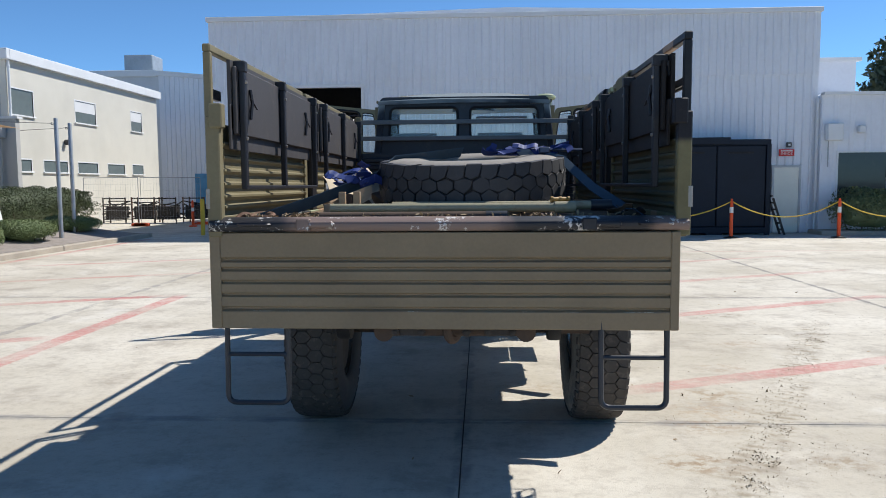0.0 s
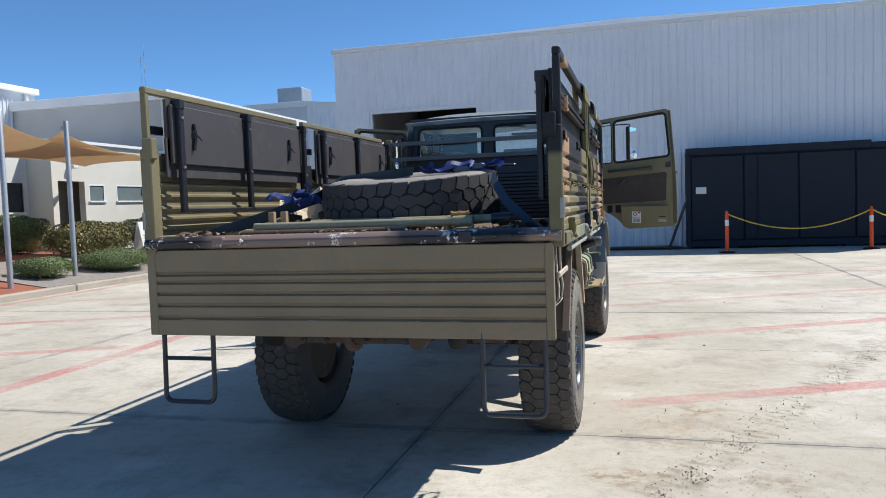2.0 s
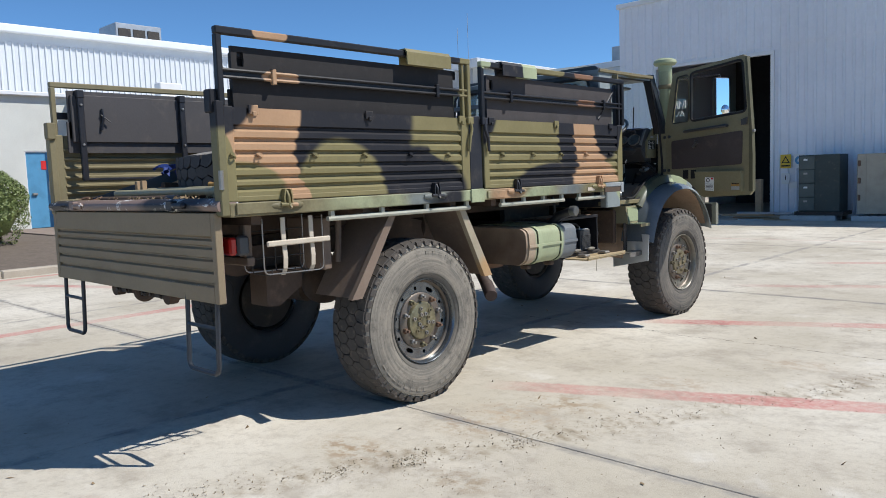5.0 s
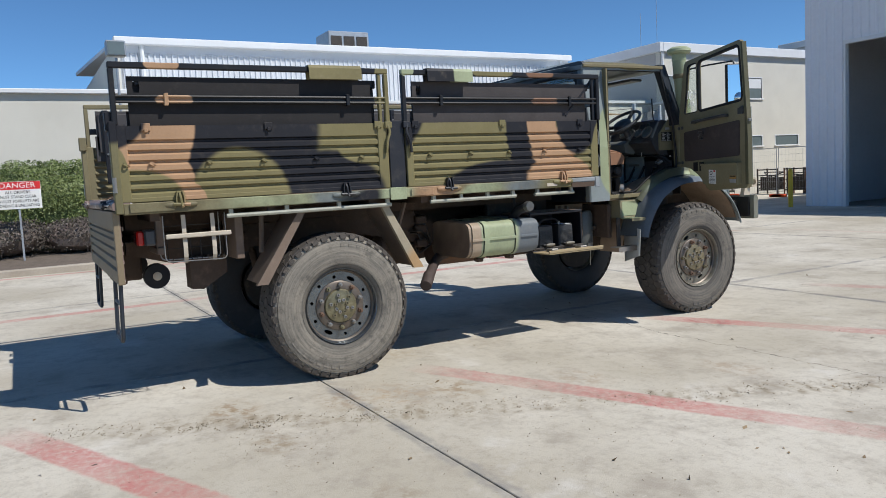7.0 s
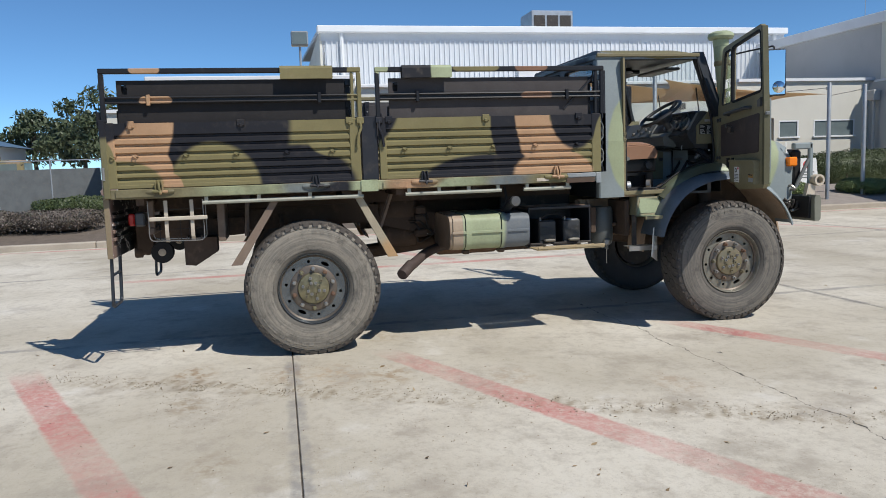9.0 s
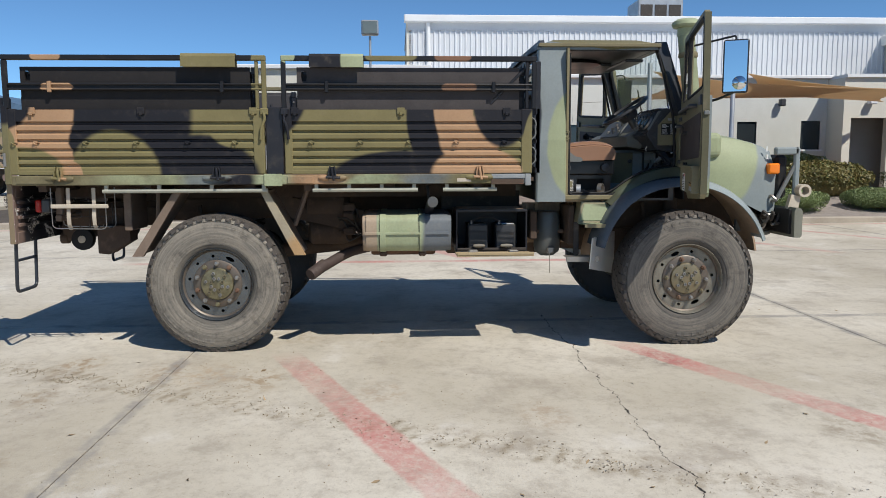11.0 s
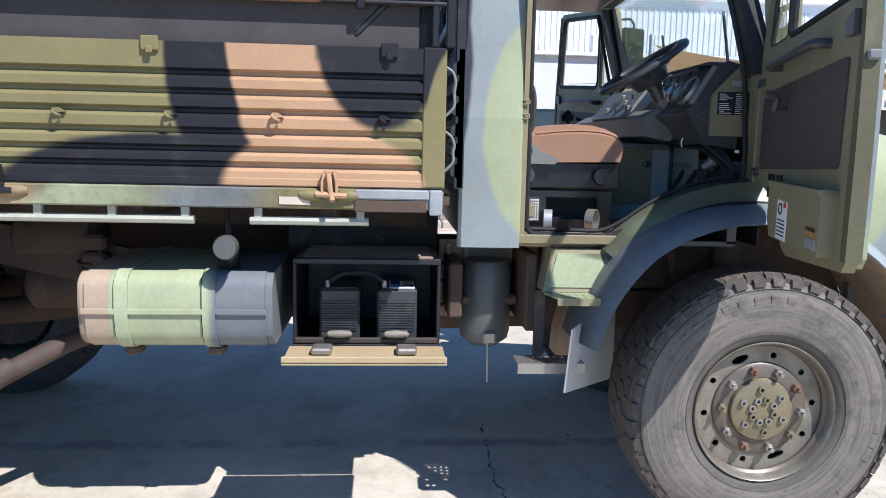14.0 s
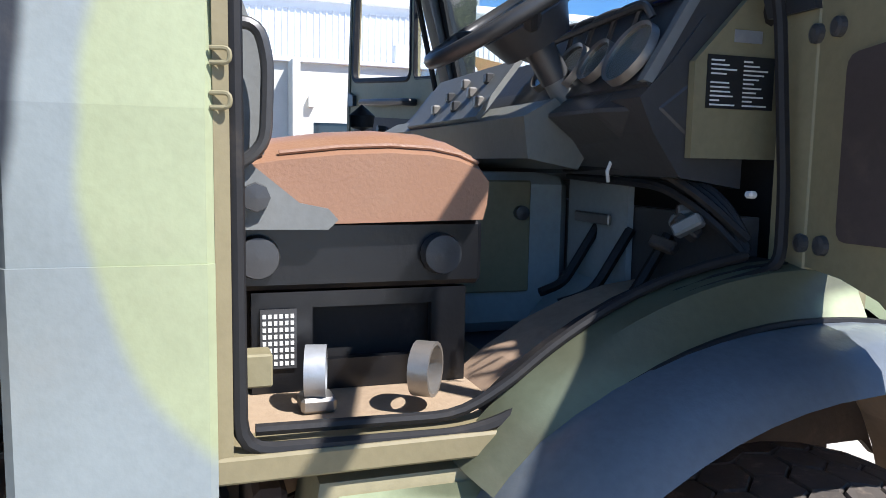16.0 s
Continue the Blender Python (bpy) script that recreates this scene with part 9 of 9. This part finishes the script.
for label, x, z, w, h, mat, mark in (("yellow warning sign with a black triangle on the shed", -3.46, 1.45, 0.30, 0.40, YELLOWROPE, "tri"), ("white mandatory sign with a blue disc on the shed", -3.08, 1.45, 0.30, 0.40, PAPER, "disc"), ("white bay number sign on the shed", -3.46, 0.98, 0.24, 0.32, PAPER, "bar"), ("small white notice on the shed", -3.25, 0.85, 0.24, 0.2, PAPER, "")):
    s = thing("safety_sign", label, "sign", (x, 24.90, z), group="safety signs on the shed")
    part("plate", boxes((-w / 2, w / 2, 0, 0.01, 0, h)), mat, s)
    if mark == "tri":
        part("symbol", holed(bmesh.new(), [(-0.12, 0.15), (0.12, 0.15), (0.0, 0.36)], [[(-0.075, 0.175), (0.075, 0.175), (0.0, 0.31)]], 0.003, pose(0, -0.001, 0, 90)), INK, s)
        part("print_line", boxes((-0.12, 0.12, -0.003, 0, 0.05, 0.09)), INK, s)
    elif mark == "disc":
        part("symbol", holed(bmesh.new(), ring2(0.12, 20, 0, 0.22), [ring2(0.05, 12, 0, 0.22)], 0.003, pose(0, -0.001, 0, 90)), BLUEP, s)
    elif mark == "bar":
        words("1", 0.2, 0, Matrix.Translation((0, -0.003, 0.18)) @ pose(0, 0, 0, 90), INK, s)

# things by the shed door
def pallet(x, y, w, d, label="grey weathered timber pallet beside the shed"):
    p = thing("pallet", label, "pallet", (x, y, 0), group="pallets by the shed")
    for k in range(6):
        a = k * w / 6
        part("board", boxes((a + 0.01, a + w / 6 - 0.02, 0, d, 0.12, 0.14)), GALV, p)
    for y0 in (0.0, d / 2 - 0.04, d - 0.08):
        part("bearer", boxes((0, w, y0, y0 + 0.08, 0.02, 0.12)), GALV, p)
        part("bottom_board", boxes((0, w, y0, y0 + 0.09, 0.0, 0.02)), GALV, p)


pallet(-3.15, 23.55, 1.45, 1.15)
cabinet = thing("filing_cabinet", "dark green four-drawer steel cabinet on a pallet", "cabinet", (-2.70, 23.7, 0.14))
part("body", boxes((0, 1.05, 0, 0.75, 0.10, 1.65), bevel=0.01), plain("dark_green_steel", (0.05, 0.065, 0.06), 0.5), cabinet)
part("plinth", boxes((-0.1, 1.15, -0.03, 0.78, 0, 0.10)), SCRAP, cabinet)
for k in range(4):
    d = part("drawer", boxes((0.02, 0.42, -0.03, 0.0, 0.13 + k * 0.38, 0.48 + k * 0.38), bevel=0.01), plain("green_grey_steel", (0.10, 0.12, 0.11), 0.5) if k == 0 else bpy.data.materials["green_grey_steel"], cabinet)
    part("label_holder", boxes((0.14, 0.24, -0.036, -0.03, 0.36 + k * 0.38, 0.41 + k * 0.38)), PAPER if k in (1, 3) else STEEL, d)
pallet(-1.32, 23.55, 1.30, 1.15)
crate = thing("steel_crate", "beige steel crate with latches on a pallet", "crate", (-1.22, 23.65, 0.14))
part("body", boxes((0, 0.70, 0, 0.8, 0.04, 1.62), bevel=0.015), plain("beige_steel", (0.42, 0.38, 0.30), 0.6), crate)
for k in range(3):
    part("latch", boxes((0.03, 0.09, -0.04, 0.0, 0.4 + k * 0.45, 0.55 + k * 0.45), bevel=0.01), RUST, crate)
part("stiffener", boxes((0.20, 0.225, -0.010, 0.0, 0.06, 1.60), (0.64, 0.70, -0.012, 0.0, 0.06, 1.60)), bpy.data.materials["beige_steel"], crate)
drum = thing("wrapped_stack", "stack wrapped in grey plastic film on a pallet beside the crate", "wrapped stack", (-0.50, 23.75, 0.14))
part("wrapped_load", boxes((0, 0.37, 0, 0.7, 0.0, 1.5), bevel=0.03), plain("plastic_film", (0.34, 0.36, 0.37), 0.25, dusty=0.3), drum)
for k in range(4):
    part("film_fold", tube(bmesh.new(), [(0.0, -0.004, 0.25 + 0.32 * k), (0.18, -0.010, 0.28 + 0.31 * k), (0.37, -0.004, 0.24 + 0.33 * k)], 0.012, 6), bpy.data.materials["plastic_film"], drum)
rng = random.Random(15)
for k in range(12):
    p = thing("timber_plank", "loose weathered timber plank stacked beside the shed", "plank", (-3.9 + rng.uniform(-0.5, 0.4), 23.8 + rng.uniform(-0.25, 0.5), 0.0 + 0.035 * (k // 2)), rng.uniform(-9, 9), group="timber planks")
    part("plank", boxes((-0.8, 0.8 + rng.uniform(0, 0.3), -0.06, 0.06, 0.0, 0.03), bevel=0.003), GALV if k % 3 else TIMBER, p)
p = thing("timber_post", "short upright timber post at the shed door", "post", (-4.15, 24.7, 0))
part("post", boxes((-0.09, 0.09, -0.09, 0.09, 0, 1.15), bevel=0.008), TIMBER, p)
for k in range(9):
    p = thing("timber_plank", "flat timber lengths lying beside the shed", "plank", (1.2 + rng.uniform(-0.3, 0.3), 24.1 + rng.uniform(-0.4, 0.4), 0.03 * (k // 3)), rng.uniform(-5, 5), group="timber planks")
    part("plank", boxes((-1.2, 1.2, -0.06, 0.06, 0.0, 0.03), bevel=0.003), TIMBER if k % 2 else DUSTY, p)


def ladder(x, y, label, lean, height=1.5):
    l = thing("ladder", label, "ladder", (x, y, 0), group="ladders at the container")
    m = pose(0, 0, 0, 0, lean, 0)
    for w in (-0.18, 0.18):
        part("stile", turned(boxes((-0.03, 0.03, w - 0.02, w + 0.02, 0, height)), m), SCRAP, l)
    for k in range(6):
        part("rung", turned(boxes((-0.02, 0.02, -0.18, 0.18, 0.15 + k * 0.22, 0.19 + k * 0.22)), m), SCRAP, l)


ladder(2.15, 23.9, "dark steel ladder leaning on the container", 20)
ladder(9.35, 23.95, "dark steel ladder leaning on the container", -18, 1.2)
post = thing("guard_post", "yellow steel guard post at the shed corner", "post", (-9.2, 24.55, 0))
part("post", lathe(bmesh.new(), [(0.07, 0.0), (0.07, 1.15), (0.05, 1.2), (0.0, 1.21)], 14, pose(0, 0, 0, 0, -90, 0)), YELLOWROPE, post, smooth=True)

# shade sails and their posts
MASTS = {"a": (-11.6, 20.3, 0.2, 3.50), "b": (-12.1, 21.9, 0.25, 3.50), "c": (-11.3, 12.75, 0.2, 3.84), "d": (-11.6, 14.95, 0.2, 3.86), "e": (-16.83, 15.73, 0.45, 3.2)}
for key, (x, y, z, top) in MASTS.items():
    mast = thing("sail_post", "round galvanised steel post of the shade sail", "post", (x, y, z), group="sail posts")
    r = 0.04 if key == "e" else 0.057
    part("tube", lathe(bmesh.new(), [(r, -0.2), (r, top - z - 0.02), (r * 0.8, top - z), (0.0, top - z + 0.005)], 14, pose(0, 0, 0, 0, -90, 0)), GALV, mast, smooth=True)
    part("eye_bolt", tube(bmesh.new(), rounded([(-0.06, 0, top - z - 0.14), (-0.13, 0, top - z - 0.12), (-0.13, 0, top - z - 0.18), (-0.06, 0, top - z - 0.16)], 0.02), 0.01, 6), STEEL, mast)


def sail(corners, label, sag):
    s = thing("shade_sail", label, "shade sail", group="shade sails")
    c = [Vector(p) for p in corners]
    n = 14
    bm = bmesh.new()
    rows = []
    for i in range(n + 1):
        row = []
        for j in range(n + 1):
            u, v = i / n, j / n
            # edges draw in towards the middle
            pu, pv = u - 0.5, v - 0.5
            k = 1 - 0.27 * (1 - (2 * pv) ** 2) * abs(2 * pu) ** 2, 1 - 0.27 * (1 - (2 * pu) ** 2) * abs(2 * pv) ** 2
            u, v = 0.5 + pu * k[0], 0.5 + pv * k[1]
            p = c[0] * (1 - u) * (1 - v) + c[1] * u * (1 - v) + c[2] * u * v + c[3] * (1 - u) * v
            row.append(bm.verts.new(p - Vector((0, 0, sag * 16 * u * (1 - u) * v * (1 - v)))))
        rows.append(row)
    for i in range(n):
        for j in range(n):
            bm.faces.new((rows[i][j], rows[i + 1][j], rows[i + 1][j + 1], rows[i][j + 1]))
    r = bmesh.ops.extrude_face_region(bm, geom=bm.faces[:])["geom"]
    bmesh.ops.translate(bm, verts=[w for w in r if isinstance(w, bmesh.types.BMVert)], vec=(0, 0, -0.006))
    part("cloth", bm, SAIL, s, smooth=True)
    return s


s1 = sail([(-11.42, 12.85, 3.66), (-13.3, 20.2, 3.42), (-17.7, 20.6, 3.55), (-17.55, 13.7, 3.40)], "tan shade sail stretched over the entrance terrace", 0.06)
part("cable", tube(bmesh.new(), [(-13.3, 20.2, 3.42), (-11.72, 20.3, 3.36)], 0.008, 5), STEEL, s1)
s2 = sail([(-12.3, 15.6, 3.72), (-13.6, 21.9, 3.36), (-17.7, 22.8, 3.40), (-17.0, 16.6, 3.55)], "second tan shade sail beneath the first", 0.03)
part("cable", tube(bmesh.new(), [(-13.6, 21.9, 3.30), (-12.22, 21.9, 3.36)], 0.008, 5), STEEL, s2)

part("cable", tube(bmesh.new(), [(-17.55, 13.7, 3.40), (-18.9, 12.9, 3.45)], 0.008, 5), STEEL, s1)
bin_box = thing("waste_bin", "grey waste bin with a dark lid beside the glazed door", "bin", (-18.78, 16.45, 0.46))
part("bin_body", boxes((-0.2, 0.2, -0.24, 0.24, 0.0, 0.44), bevel=0.02), GREYPLASTIC, bin_box)
part("bin_lid", boxes((-0.21, 0.21, -0.25, 0.25, 0.44, 0.54), bevel=0.02), RUBBER, bin_box)

flood = thing("flood_light", "square flood light on a slender mast behind the hedge", "flood light", (-16.0, 5.85, 0.42))
part("mast", tube(bmesh.new(), [(0, 0, -0.2), (0, 0, 4.75)], 0.035, 8), GALV, flood)
part("housing", box(bmesh.new(), -0.14, 0.14, -0.25, 0.25, 4.78, 5.20, 0.03), GALV, flood)
part("lens", boxes((0.14, 0.15, -0.21, 0.21, 4.82, 5.16)), TINTED, flood)

# temporary fence and scrap beside the office
for k, (x0, y0, x1, y1) in enumerate(((-16.6, 30.9, -14.0, 30.3), (-13.9, 30.3, -11.9, 31.6))):
    f = thing("fence_panel", "galvanised temporary mesh fence panel on orange feet", "fence", group="temporary fence")
    a, b = Vector((x0, y0, 0)), Vector((x1, y1, 0))
    part("frame", tube(bmesh.new(), [a + Vector((0, 0, 0.1)), a + Vector((0, 0, 2.0)), b + Vector((0, 0, 2.0)), b + Vector((0, 0, 0.1))], 0.02, 6, True), GALV, f)
    mesh = bmesh.new()
    n = int((b - a).length / 0.12)
    for i in range(1, n):
        p = a + (b - a) * i / n
        tube(mesh, [p + Vector((0, 0, 0.1)), p + Vector((0, 0, 2.0))], 0.003, 3)
    for i in range(1, 7):
        tube(mesh, [a + Vector((0, 0, 0.1 + 1.9 * i / 7)), b + Vector((0, 0, 0.1 + 1.9 * i / 7))], 0.003, 3)
    part("wire_mesh", mesh, GALV, f)
    for p in (a, b):
        part("foot", boxes((p.x - 0.3, p.x + 0.3, p.y - 0.11, p.y + 0.11, 0.0, 0.12), bevel=0.02), ORANGE, f)
rng = random.Random(23)
for k in range(4):
    x = -16.6 + k * 1.15
    rk = thing("steel_stillage", "dark rusty steel stillage stacked beside the office", "stillage", (x, 32.4 + 0.3 * (k % 2), 0), rng.uniform(-8, 8), group="stillages")
    for px in (0.0, 0.95):
        for py in (0.0, 0.8):
            part("post", boxes((px, px + 0.05, py, py + 0.05, 0, 1.15)), RUST if k % 2 else SCRAP, rk)
    for z in (0.18, 0.6, 1.08):
        part("rail", boxes((0.05, 0.95, 0.0, 0.04, z, z + 0.05)), SCRAP, rk)
    bars = bmesh.new()
    for i in range(14):
        tube(bars, [(rng.uniform(-0.1, 0.1), rng.uniform(0.1, 0.75), rng.uniform(0.2, 1.0)), (rng.uniform(0.85, 1.15), rng.uniform(0.1, 0.75), rng.uniform(0.2, 1.0))], 0.025, 5)
    part("steel_bars", bars, SCRAP, rk)
    part("load", boxes((0.08, 0.9, 0.12, 0.7, 0.2, 0.75), bevel=0.02), SCRAP, rk)
for k, (x, y) in enumerate(((-11.4, 31.8), (-10.9, 31.2), (-11.6, 29.9))):
    b = thing("safety_bollard", "orange plastic bollard beside the scrap", "bollard", (x, y, 0), group="bollards by the scrap")
    part("post", lathe(bmesh.new(), [(0.16, 0.0), (0.15, 0.05), (0.06, 0.07), (0.05, 0.98), (0.03, 1.05), (0.0, 1.06)], 12, pose(0, 0, 0, 0, -90, 0)), ORANGE, b, smooth=True)
    part("band", lathe(bmesh.new(), [(0.054, 0.62), (0.056, 0.63), (0.056, 0.76), (0.054, 0.77)], 12, pose(0, 0, 0, 0, -90, 0)), WHITEP, b)

# far side of the yard: blue-roofed shed, parked trucks, boundary fence
far = thing("blue_roof_shed", "long pale shed with a blue metal roof", "shed", (-52, -22, 0))
part("wall", boxes((-12, 4, -8, 6, 0, 4.2)), WHITECLAD, far)
part("roof", prism(bmesh.new(), [(-8.6, 4.2), (6.6, 4.2), (-1, 6.4)], "x", -12.4, 4.4), plain("blue_roof_metal", (0.10, 0.17, 0.26), 0.5), far)


def parked(x, y, turn, label):
    t = thing("parked_truck", label, "truck", (x, y, 0), turn, group="parked trucks")
    part("tray_side", boxes((-1.15, 1.15, -2.2, 2.2, 1.25, 1.85), bevel=0.02), CAMO2, t)
    part("canopy", box(bmesh.new(), -1.14, 1.14, -2.15, 2.15, 1.86, 2.95, 0.10, None, 2), CAMO2, t)
    part("cab", box(bmesh.new(), -1.0, 1.0, 2.3, 3.7, 1.1, 2.6, 0.12, None, 2), CAMO2, t)
    part("bonnet", box(bmesh.new(), -0.85, 0.85, 3.7, 4.7, 1.0, 1.75, 0.10, None, 2), CAMO2, t)
    part("windscreen", boxes((-0.8, 0.8, 3.695, 3.71, 1.85, 2.45)), TINTED, t)
    part("side_window", boxes((-1.005, 1.005, 2.6, 3.4, 1.85, 2.4)), TINTED, t)
    part("chassis", boxes((-0.45, 0.45, -2.1, 4.5, 0.75, 1.2)), SCRAP, t)
    for sx in (-0.95, 0.95):
        for sy in (-0.9, 3.2):
            w = part("wheel", lathe(bmesh.new(), [(0.30, -0.17), (0.52, -0.17), (0.55, -0.12), (0.55, 0.12), (0.52, 0.17), (0.30, 0.17), (0.28, 0.1), (0.0, 0.1)], 24, Matrix.Translation((sx, sy, 0.55)) @ pose(0, 0, 0, 0, 0, 0 if sx > 0 else 180)), TREAD, t, smooth=True)


def camo_far():
    m, nt, b = nodes_of("distant_camouflage", 0.7)
    c = blend(nt, ramp(nt, grain(nt, 1.6, 2.0), 0.50, 0.53), (0.24, 0.20, 0.10), (0.33, 0.24, 0.16))
    c = blend(nt, ramp(nt, grain(nt, 2.3, 3.0, 0.6), 0.58, 0.61), c, (0.04, 0.04, 0.035))
    nt.links.new(c, b.inputs["Base Color"])
    return m


CAMO2 = camo_far()
parked(-36.6, -11.6, 3, "camouflaged army truck with a canvas canopy parked far off")
parked(-28.1, -11.2, -4, "camouflaged army truck parked far off across the yard")
fence = thing("boundary_fence", "galvanised wire fence along the far boundary", "fence", (-22, -4.6, 0))
for k in range(4):
    part("post", tube(bmesh.new(), [(0, k * 1.75, 0), (0, k * 1.75, 2.3)], 0.03, 6), GALV, fence)
part("top_rail", tube(bmesh.new(), [(0, 0, 2.2), (0, 5.25, 2.2)], 0.02, 6), GALV, fence)
part("privacy_cloth", boxes((-0.01, 0.01, 0, 3.4, 0.2, 1.9)), plain("grey_fence_cloth", (0.16, 0.17, 0.17), 0.9), fence)

# ---- concrete slabs of the yard, between sawn joints ----
pavement = new("pavement")
tagged(pavement, "sunlit pale concrete yard with sawn joints and faded red bay lines", "pavement", kind="structure")
tagged(part("joint_filler", boxes((-10.5, 39, -25, 24.9, -0.3, -0.009)), UNDERLAY, None), "dark joint filler between the slabs", "joint filler", kind="structure")
XS = (-60, -46, -34, -24.2, -17.4, -10.58, -5.3, -0.12, 5.2, 10.4, 15.6, 26, 40)
YS = (-26, -13, -6.9, -0.9, 5.05, 10.74, 16.5, 24.98, 46)
for i in range(len(XS) - 1):
    for j in range(len(YS) - 1):
        x0, x1, y0, y1 = XS[i], XS[i + 1], YS[j], YS[j + 1]
        if x1 <= -10.5 and y1 < 24:
            if y0 > -7:
                continue
            y1 = min(y1, -2.62) if y0 < -6.95 and y1 > -7 else y1
        if y0 > 24 and x1 > -10.5:
            x1 = min(x1, -9.05)
            if x1 < x0 or x0 > -10:
                continue
        if y0 > 24 and x1 <= -17.3:
            continue
        g = 0.0042
        slab = part("slab", box(bmesh.new(), x0 + g, x1 - g, y0 + g, y1 - g, -0.15, 0.0, 0.004), CONCRETE, pavement)
